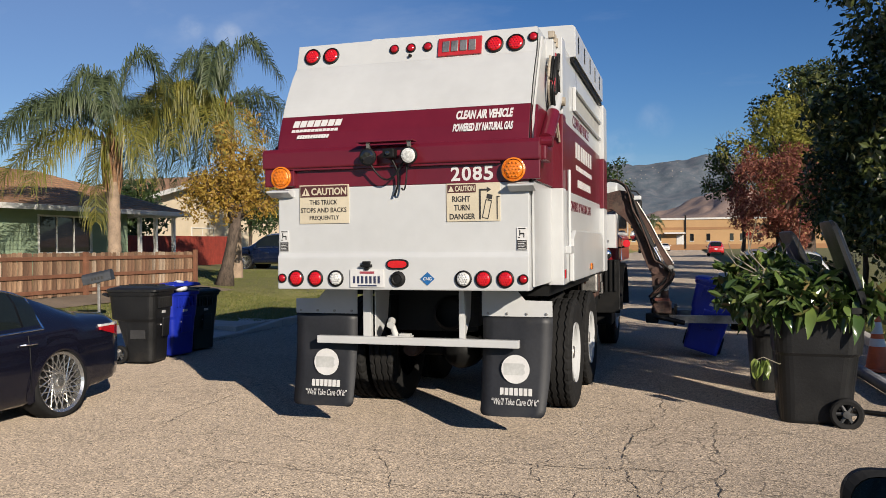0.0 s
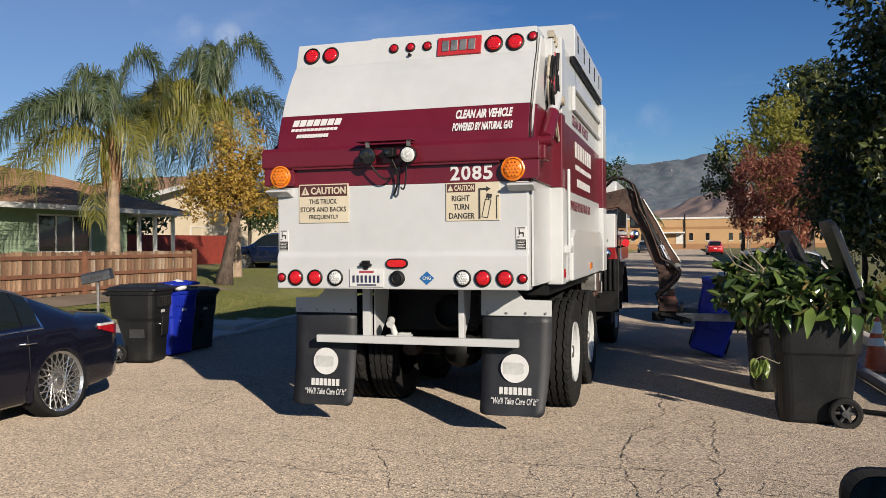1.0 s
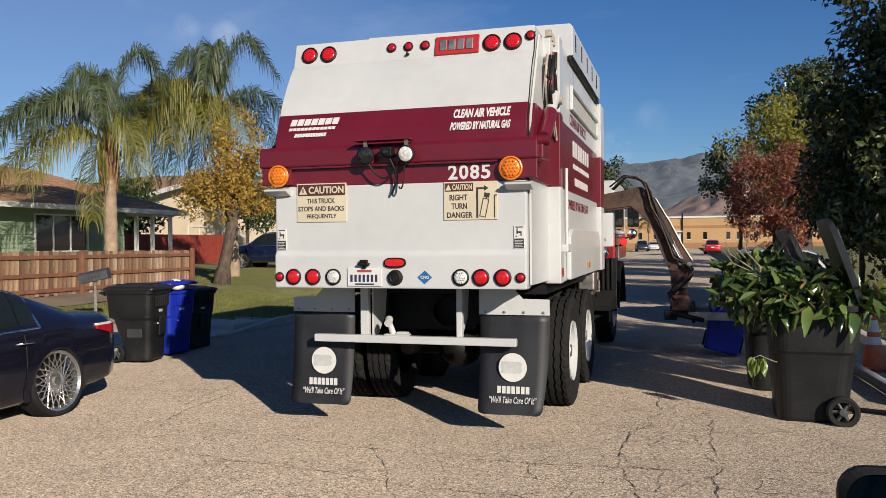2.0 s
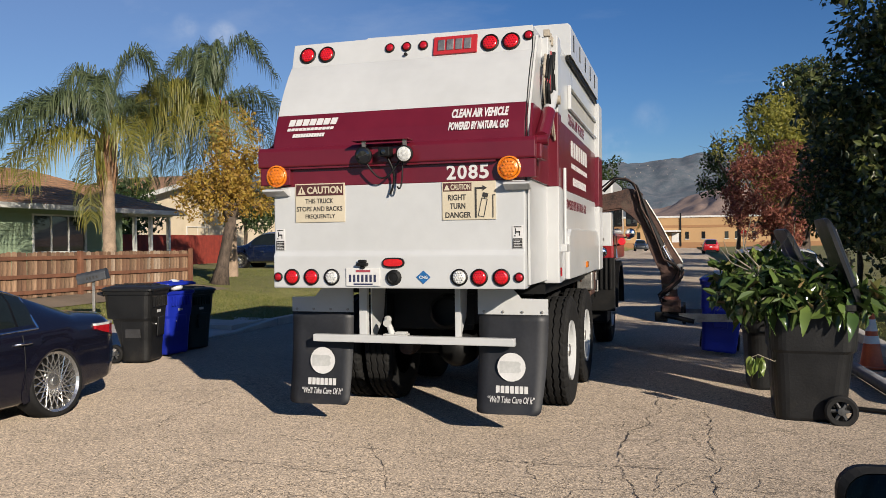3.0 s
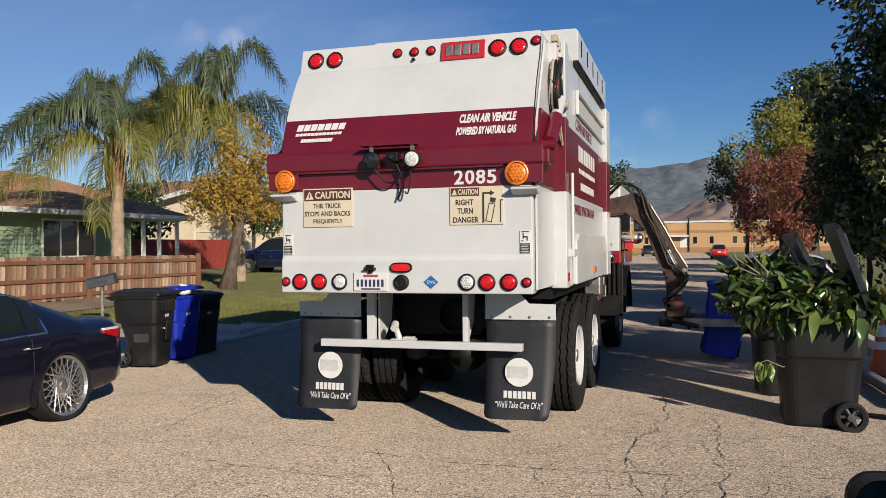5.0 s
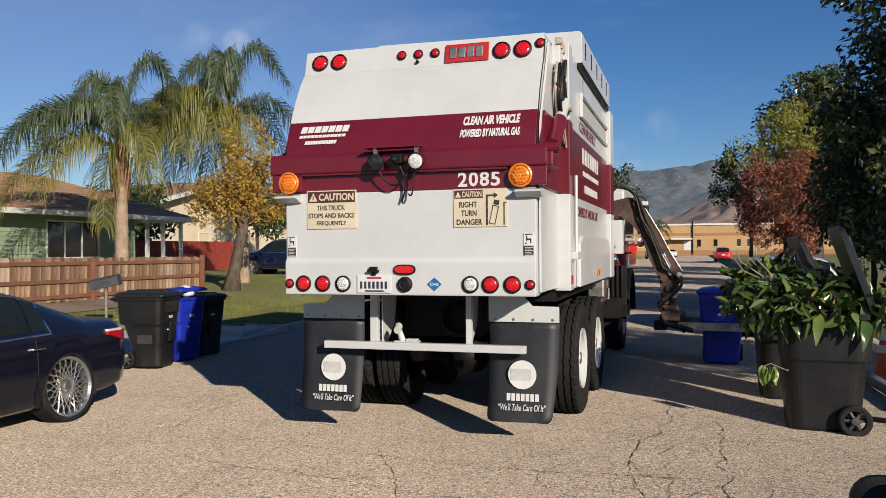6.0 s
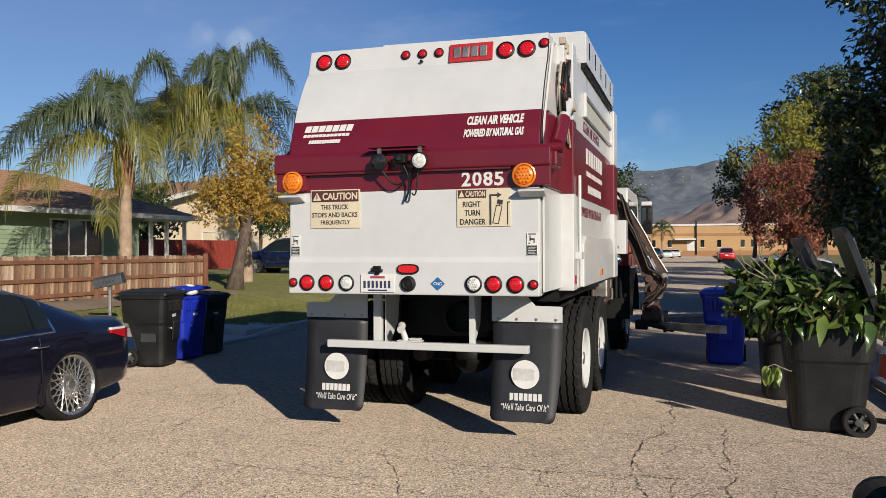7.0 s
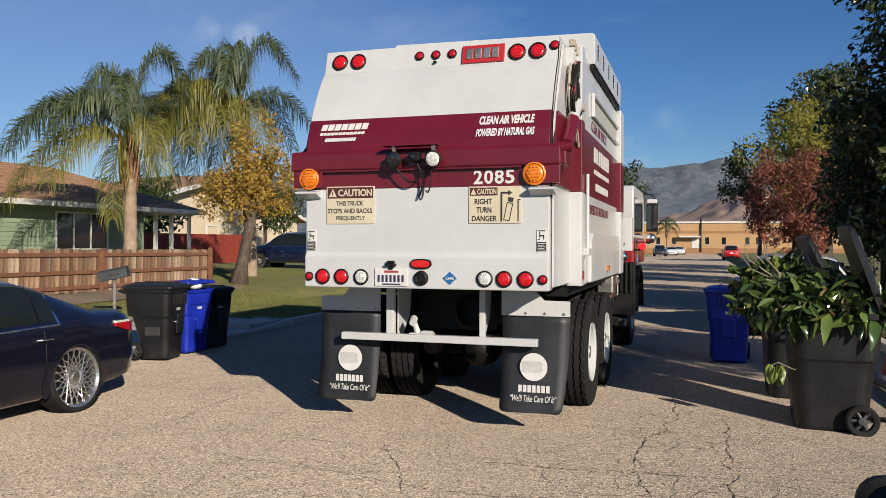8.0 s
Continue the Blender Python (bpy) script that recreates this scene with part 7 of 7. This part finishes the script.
def branch_heap(name, centre, spread, n_branch, seed, label, hang=()):
    rnd = random.Random(seed)
    root = thing(name, pose(*centre), label, "branches", "heaps of branches")
    total = 0
    for b in range(n_branch):
        a = rnd.uniform(0, 6.283)
        r = rnd.uniform(0.15, 1.0)
        end = Vector((spread[0] * r * math.cos(a), spread[1] * r * math.sin(a), spread[2] * (1.12 - r * r * 0.85) * rnd.uniform(0.45, 1.05) - (0.16 if r > 0.8 else 0)))
        if b < len(hang):
            end = Vector(hang[b])
        start = Vector((end.x * 0.12, end.y * 0.12, -0.35))
        mid = start.lerp(end, 0.55) + Vector((0, 0, 0.18))
        pts = [start, start.lerp(mid, 0.5) + Vector((0, 0, 0.06)), mid, mid.lerp(end, 0.55) + Vector((0, 0, 0.03)), end]
        part("twig", tube(bmesh.new(), pts, 0.013, 6, 0.004), TWIG, root)
        k = rnd.randint(7, 9)
        for i in range(k):
            u = 1 - 0.55 * (i / k) ** 1.2
            p = mid.lerp(end, (u - 0.45) / 0.55)
            q = Matrix.Rotation(i * 2.4 + rnd.uniform(-0.4, 0.4), 4, "Z") @ Matrix.Rotation(radians(rnd.uniform(-15, 80)), 4, "Y") @ Matrix.Rotation(radians(rnd.uniform(-30, 30)), 4, "X")
            if total < 300:
                ob = new("leaf", LEAVES[rnd.choice((0, 1, 7, 4, 5, 3, 2, 7, 3, 5, 5) if rnd.random() < 0.5 else (0, 1, 2, 4, 6))])
                ob.parent = root
                s = rnd.uniform(0.6, 1.1)
                ob.matrix_basis = Matrix.Translation(p) @ q @ Matrix.Diagonal((s, s, s, 1))
                total += 1
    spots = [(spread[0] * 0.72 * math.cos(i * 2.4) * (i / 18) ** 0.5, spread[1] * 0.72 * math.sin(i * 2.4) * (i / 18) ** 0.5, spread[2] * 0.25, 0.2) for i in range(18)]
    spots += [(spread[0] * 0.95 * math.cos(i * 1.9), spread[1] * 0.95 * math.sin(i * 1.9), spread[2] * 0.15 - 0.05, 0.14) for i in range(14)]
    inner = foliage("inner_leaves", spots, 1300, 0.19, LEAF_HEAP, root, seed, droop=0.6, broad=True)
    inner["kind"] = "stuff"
    return root


branch_heap("cut_branches", (1.03, 8.25, 1.12), (0.62, 0.54, 0.36), 46, 5, "heap of cut branches with big glossy green leaves in a bin", hang=((0.45, -0.35, 0.05), (0.62, -0.25, 0.1), (0.3, -0.5, 0.0), (-0.35, -0.40, -0.02), (0.05, -0.5, -0.02)))
branch_heap("cut_branches", (0.90, 9.70, 1.16), (0.50, 0.56, 0.46), 44, 9, "heap of cut leafy branches spilling over a bin", hang=((-0.42, -0.3, 0.05), (-0.45, -0.1, -0.05), (-0.4, -0.3, -0.2), (-0.3, -0.5, 0.0)))


def sprig():
    """A twig with pale hanging leaves down the side of the bin."""
    root = thing("hanging_sprig", pose(0.655, 8.0, 0.60), "drooping sprig of pale green leaves", "branches")
    part("twig", tube(bmesh.new(), [(0.52, 0.0, 0.52), (0.32, -0.03, 0.06), (0.16, -0.04, -0.06), (0.02, -0.04, 0.0), (-0.04, -0.03, -0.03)], 0.006, 6, 0.004), TWIG, root)
    for i in range(7):
        ob = new("leaf", LEAVES[3 if i % 2 else 7])
        ob.parent = root
        ob.matrix_basis = pose(-0.05 + 0.018 * i, -0.03, -0.02 - 0.012 * (i % 3), 0, 72 + 5 * (i % 4), -120 + i * 37) @ Matrix.Diagonal((1.0, 0.95, 1.0, 1))


sprig()


def bent_twigs():
    root = thing("bare_twigs", pose(1.0, 8.6, 1.2), "pale bare twigs sticking out of the heap", "branches")
    rnd = random.Random(12)
    for k in range(10):
        p = Vector((rnd.uniform(-0.4, 0.5), rnd.uniform(-0.5, 0.3), 0.05))
        d = Vector((rnd.uniform(-0.5, 0.5), rnd.uniform(-0.4, 0.2), rnd.uniform(0.3, 0.6)))
        part("twig", tube(bmesh.new(), [p, p + d * 0.3 + Vector((0.05, 0, 0)), p + d * 0.6 - Vector((0.05, 0, 0)), p + d * rnd.uniform(0.8, 1.1)], 0.009, 6, 0.003), TWIG, root)


bent_twigs()


# ---- cone, pipes and screen fence ----
def cone():
    root = thing("traffic_cone", pose(2.33, 11.4, 0.0), "orange traffic cone with two white bands", "traffic cone")
    orange = mat("cone_orange", (0.62, 0.11, 0.03), 0.55, scale=8, fine=40, dark=0.75, stains=0.25)
    part("base", B(-0.19, 0.19, -0.19, 0.19, 0.0, 0.035, bev=0.012), orange, root)
    r = lambda z: 0.145 - 0.115 * z / 0.72
    part("cone_body", L([(r(0.03), 0.03), (r(0.72), 0.72), (r(0.72) * 0.7, 0.725), (0, 0.725)], 28, "z"), orange, root, smooth=False)
    for a, b in ((0.32, 0.42), (0.48, 0.63)):
        part("band", L([(r(a) + 0.0035, a), (r(b) + 0.0035, b)], 28, "z"), LETTER_WHITE, root, "white reflective band")


cone()


def ribbed_pipe():
    root = thing("drain_pipe", pose(0, 0, 0), "grey ribbed plastic pipe lying in the gutter", "pipe")
    bm = bmesh.new()
    p0, p1 = Vector((2.02, 11.1, 0.075)), Vector((2.12, 8.9, 0.075))
    rings = []
    n = 110
    d = (p1 - p0).normalized()
    t = d.to_track_quat("Z", "Y").to_matrix()
    for i in range(n + 1):
        c = p0.lerp(p1, i / n)
        r = 0.072 if i % 2 else 0.058
        rings.append([c + t @ Vector((r * math.cos(6.2832 * j / 14), r * math.sin(6.2832 * j / 14), 0)) for j in range(14)])
    loft(bm, rings)
    part("pipe", bm, mat("grey_pipe", (0.20, 0.20, 0.21), 0.5, scale=6, fine=30, dark=0.7), root)


ribbed_pipe()
hose_root = thing("black_hose", pose(0, 0, 0), "flat black hose lying on the asphalt", "hose")
part("hose", tube(bmesh.new(), [(1.45, 8.62, 0.022), (1.62, 8.55, 0.022), (1.95, 8.40, 0.022), (2.3, 8.2, 0.022)], 0.022), BLACK, hose_root)


def screen_fence():
    root = thing("screen_fence", pose(3.55, 15.5, 0.14), "low dark green mesh fence behind the verge", "fence")
    mesh_green = mat("dark_mesh_screen", (0.012, 0.03, 0.03), 0.8, scale=20, fine=80, dark=0.5)
    for k in range(4):
        part("post", rod(bmesh.new(), (k * 1.5, 0, 0), (k * 1.5, 0, 1.35), 0.025, seg=10), STEEL, root)
        if k < 3:
            part("screen", B(k * 1.5 + 0.03, k * 1.5 + 1.47, -0.006, 0.006, 0.42, 1.30), mesh_green, root)
            part("rail", rod(bmesh.new(), (k * 1.5, 0, 1.32), (k * 1.5 + 1.5, 0, 1.32), 0.016, seg=8), STEEL, root)


screen_fence()


# ---- the car beside which the camera stands: only its mirror comes into view ----
own = car("silver_car", pose(1.24, -1.62, -0.012, 0, 0, -5), SEDAN, mat("silver_car_paint", (0.35, 0.36, 0.37), 0.28, metal=0.5, scale=3, fine=30, dark=0.9, coat=1.0, bump=0), "parked car whose black wing mirror comes into view", spokes=10, mirrors=False)
mh = part("wing_mirror", loft(bmesh.new(), [rrect(hx, hz, y, 0.045, n=5) for hx, hz, y in ((0.105, 0.075, 0.0), (0.118, 0.088, 0.02), (0.118, 0.088, 0.035), (0.108, 0.078, 0.045), (0.104, 0.074, 0.03))], cap0=False, cap1=False), BLACK, own, "black wing mirror housing", m=Matrix.Identity(4))
MIRROR_AT = Vector((0.378, 1.62, 1.185))
mh.matrix_basis = own.matrix_basis.inverted() @ Matrix.Translation(MIRROR_AT) @ pose(0, 0, 0, 90, 0, 6)
mg = part("mirror_glass", loft(bmesh.new(), [rrect(0.104, 0.074, 0.030, 0.045, n=5), rrect(0.103, 0.073, 0.033, 0.045, n=5)]), mat("tinted_mirror", (0.16, 0.21, 0.23), 0.06, metal=1.0, scale=3, fine=30, dark=0.95, bump=0), own, "mirror glass")
mg.matrix_basis = own.matrix_basis.inverted() @ Matrix.Translation(MIRROR_AT) @ pose(0, 0, 0, 90, 0, 6)
cap = bmesh.new()
loft(cap, [rrect(hx, hz, y, 0.045, n=5) for hx, hz, y in ((0.105, 0.075, -0.001), (0.085, 0.06, -0.045), (0.04, 0.03, -0.065))])
mc = part("mirror_back", cap, BLACK, own, smooth=True)
mc.matrix_basis = own.matrix_basis.inverted() @ Matrix.Translation(MIRROR_AT) @ pose(0, 0, 0, 90, 0, 6)
st = part("mirror_foot", tube(bmesh.new(), [MIRROR_AT + Vector((0.06, 0.02, -0.05)), MIRROR_AT + Vector((0.17, 0.04, -0.10)), MIRROR_AT + Vector((0.29, 0.06, -0.16))], 0.03), BLACK, own)
st.matrix_basis = own.matrix_basis.inverted()


# ---- far end of the street ----
def far_building():
    root = thing("tan_building", pose(0, 165, 0), "long low tan building with white coping across the street's end", "building")
    tan = mat("tan_wall", (0.44, 0.27, 0.13), 0.9, scale=0.3, fine=4, dark=0.85)
    brown = mat("brown_band", (0.32, 0.17, 0.08), 0.9, scale=0.3, fine=4, dark=0.85)
    wb = part("wall", B(-34, 42, 0, 18, -0.1, 6.0), tan, root)
    part("coping", B(-34.2, 42.2, -0.2, 18.2, 6.004, 6.35), TRIM, root)
    part("band", B(-34, 42, -0.06, -0.004, 4.0, 4.5), brown, root)
    part("plinth", B(-34, 42, -0.08, -0.004, 0.0, 1.1), brown, root)
    for k in range(22):
        x = -30 + k * 3.1 + (1.2 if k % 3 == 0 else 0)
        if -4.0 < x < 0.2:
            continue
        w = part("window", B(x - 0.36, x + 0.36, -0.02, 0.08, 1.8, 3.2), GLASS_DARK, root)
        part("sill", B(x - 0.45, x + 0.45, -0.12, -0.021, 1.66, 1.79), TRIM, w)
    part("canopy", B(-4.2, -0.2, -1.6, -0.004, 3.2, 3.5), TRIM, root)
    part("door", B(-1.9, -0.5, -0.06, -0.004, 0.0, 3.0), TRIM, root)
    part("down_pipe", B(-0.35, -0.05, -0.22, -0.065, 0.3, 6.9), BLACK, root)
    sg = thing("stop_sign", pose(10.5, 150, 0), "small red and white road sign on a post", "sign")
    part("post", rod(bmesh.new(), (0, 0, 0), (0, 0, 3.0), 0.05), STEEL, sg)
    part("panel", prism(bmesh.new(), [(0.45 * math.cos(a), 2.9 + 0.45 * math.sin(a)) for a in [math.pi / 8 + i * math.pi / 4 for i in range(8)]], "y", -0.06, -0.052), RED_LENS, sg)


far_building()
RED_PAINT = mat("red_car_paint", (0.45, 0.012, 0.015), 0.3, scale=3, fine=30, dark=0.85, coat=1.0, bump=0)
WHITE_PAINT = mat("white_car_paint", (0.75, 0.75, 0.74), 0.3, scale=3, fine=30, dark=0.9, coat=1.0, bump=0)
GREY_PAINT = mat("charcoal_car_paint", (0.03, 0.033, 0.036), 0.3, scale=3, fine=30, dark=0.85, coat=1.0, bump=0)
car("white_van", pose(1.72, 15.3, -0.012) @ Matrix.Diagonal((1.0, 1.0, 0.92, 1)), SUV, WHITE_PAINT, "white tall car parked at the kerb behind the bins", spokes=8)
car("red_car", pose(3.2, 96, 0), SUV, RED_PAINT, "red car parked far down the street", spokes=8)
car("charcoal_suv", pose(-6.2, 126, 0, 0, 0, 185), SUV, GREY_PAINT, "charcoal car parked far down the street", spokes=8)
car("white_car", pose(-5.0, 138, 0, 0, 0, 185), SEDAN, WHITE_PAINT, "white car parked far down the street", spokes=8)
car("white_car", pose(-4.0, 150, 0, 0, 0, 185), SEDAN, WHITE_PAINT, "white car parked beyond another", spokes=8)
palm((-6.0, 150, 0.1), 4.6, PALM_ROW, 33, "small palm in front of the tan building", leaflet=0.8)


def hills(name, dist, x0, x1, height, seed, material, label, rough, base_h, cut=0.36):
    """A range of hills: ridges and gullies on a sheet that climbs away."""
    nx, ny = 260, 36
    vs, fs = [], []
    for j in range(ny + 1):
        v = j / ny
        for i in range(nx + 1):
            u = i / nx
            x = x0 + (x1 - x0) * u
            y = dist + v * dist * 0.35
            e = height(u) * v ** 0.9
            rid = abs(noise.noise(Vector((x / rough, y / rough * 0.5, seed)))) * 2 + abs(noise.noise(Vector((x / rough * 2.3, y / rough, seed + 4)))) + 0.5 * abs(noise.noise(Vector((x / rough * 5, y / rough * 2.4, seed + 8))))
            vs.append((x, y, base_h + e * (0.74 + cut * rid * (1 - 0.72 * v) + 0.12 * v) - (1 - v) * 4))
    for j in range(ny):
        for i in range(nx):
            a = j * (nx + 1) + i
            fs.append((a, a + 1, a + nx + 2, a + nx + 1))
    return tagged(fast(name, vs, fs, material, smooth=True), label, "hills", "", "structure"), vs


def hill_mat(name, c0, c1, c2, scale, haze):
    m = mat(name, c0, 0.95, scale=scale, fine=scale * 8, dark=0.6, bump=0)
    n, l = m.node_tree.nodes, m.node_tree.links
    r = [k for k in n if k.type == "VALTORGB"][0]
    r.color_ramp.elements[0].color, r.color_ramp.elements[1].color = (*c1, 1), (*c0, 1)
    e = r.color_ramp.elements.new(0.5)
    e.color = (*c2, 1)
    return m


HILL_NEAR = hill_mat("dry_brown_hill", (0.36, 0.25, 0.19), (0.19, 0.145, 0.125), (0.28, 0.195, 0.155), 0.03, 0)
# the far range carries the bluish haze of distance in its base tones
HILL_FAR = hill_mat("haze_tinted_mountain", (0.15, 0.155, 0.17), (0.06, 0.085, 0.105), (0.095, 0.115, 0.135), 0.022, 0)
hills("backdrop_1", 1500, -900, 1500, lambda u: 66 + 62 * math.exp(-((u - 0.415) / 0.05) ** 2) + 10 * math.sin(u * 19), 2.0, HILL_NEAR, "dry brown foothills", 130, 0)
_, ridge = hills("backdrop_2", 3000, -2600, 3000, lambda u: 420 + 25 * math.exp(-((u - 0.50) / 0.07) ** 2) + 7 * math.sin(u * 23), 5.0, HILL_FAR, "mountain ridge tinted blue-green for haze, with pale rocks", 300, 0, cut=0.24)


def ridge_rocks():
    """Pale outcrops and scrub high on the far ridge, too many to count."""
    rnd = random.Random(77)
    vs, fs = [], []
    top = [p for k, p in enumerate(ridge) if k // 261 > 24 and -700 < p[0] < 700]
    for _ in range(170):
        x, y, z = rnd.choice(top)
        s = rnd.uniform(1.6, 4.5)
        x, y = x + rnd.uniform(-9, 9), y + rnd.uniform(-12, 12)
        o = len(vs)
        vs += [(x - s, y, z - 3), (x + s * rnd.uniform(0.6, 1.4), y, z - 3), (x, y + s, z - 3), (x + rnd.uniform(-s, s) * 0.5, y - 1, z + s * rnd.uniform(0.4, 0.9))]
        fs += [(o, o + 1, o + 3), (o + 1, o + 2, o + 3), (o + 2, o, o + 3)]
    tagged(fast("ridge_rocks", vs, fs, CONCRETE), "pale rocky outcrops along a mountain ridge", "rocks", "", "stuff")


ridge_rocks()


def motions():
    roll = lambda y: (-y / 0.555) * 180 / math.pi
    drive = ((0, 0.0), (5.8, 0.015), (7.0, 0.02), (7.3, 0.03), (7.5, 0.055), (7.7, 0.105), (7.85, 0.165), (8.0, 0.24))
    walk(TRUCK, [(t, pose(TRUCK_X, TRUCK_Y + d, 0)) for t, d in drive])
    for w in WHEELS:
        x, y, z = w.matrix_basis.translation
        walk(w, [(t, pose(x, y, z, roll(d), 0, 0)) for t, d in drive])
    reach = ((0, 0.10, 0.0), (0.5, 0.15, 0.01), (1.0, 0.20, 0.02), (1.5, 0.33, 0.03), (1.7, 0.43, 0.03), (2.2, 0.36, 0.01), (2.8, 0.27, 0.0), (3.0, 0.29, -0.01), (3.2, 0.265, -0.01), (3.5, 0.24, 0.0), (3.8, 0.155, 0.01), (4.0, 0.12, 0.01), (4.2, 0.14, 0.0),
             (4.5, 0.235, 0.0), (4.7, 0.28, 0.0), (5.2, 0.20, -0.01), (5.8, 0.13, -0.02), (6.1, 0.115, -0.02), (6.5, 0.05, -0.02), (6.7, 0.0, -0.02), (7.0, -0.13, -0.03), (7.2, -0.22, -0.03), (7.4, -0.36, -0.06), (7.6, -0.53, -0.10), (7.8, -0.72, -0.14), (8.0, -0.90, -0.16))
    walk(ARM, [(t, pose(x, 0, z)) for t, x, z in reach])
    elbow = Matrix.Translation((1.95, 0, 1.29))
    bend = lambda a: elbow @ pose(0, 0, 0, 0, a, 0) @ elbow.inverted()
    fold = ((0, 0, 0), (5.3, 0, 0), (5.8, 0, 3), (6.2, 1, 9), (6.5, 2, 14), (6.8, 3, 22), (7.0, 6, 26), (7.2, 12, 33), (7.4, 20, 40), (7.6, 27, 46), (7.8, 33, 52), (8.0, 38, 60))
    root = Vector((1.85, 0, 0.72))
    level = lambda a: Matrix.Translation(bend(a) @ root - root)  # the gripper stays level
    for p in LOWER:
        turn = level if p.name.startswith(("wrist", "pad")) else bend
        walk(p, [(t, turn(a)) for t, a, _ in fold])
    for f, y, s in zip(FINGERS, (5.62, 6.50), (-1, 1)):
        walk(f, [(t, level(a) @ pose(2.0, y, 0.585, 0, 0, s * q)) for t, a, q in fold])
    held = ((0, 0.18, 0.07, 16), (0.5, 0.20, 0.065, 16), (1.0, 0.28, 0.05, 16), (1.5, 0.43, 0.05, 15), (1.7, 0.53, 0.05, 14), (2.2, 0.49, 0.05, 10), (2.8, 0.455, 0.045, 5), (3.0, 0.51, 0.04, 5), (3.2, 0.485, 0.035, 3),
            (3.5, 0.47, 0.035, 1.5), (3.8, 0.43, 0.03, 0), (4.0, 0.385, 0.03, 0.5), (4.2, 0.38, 0.03, 2), (4.5, 0.385, 0.04, 5), (4.7, 0.40, 0.06, 11), (5.2, 0.38, 0.05, 10), (5.8, 0.38, 0.012, 3), (6.1, 0.39, 0.0, 0), (8.0, 0.39, 0.0, 0))
    walk(BLUE_CART, [(t, pose(x, 12.35, z, 0, a, 0) @ pose(0, 0, 0, 0, 0, BLUE_TURN)) for t, x, z, a in held])


motions()
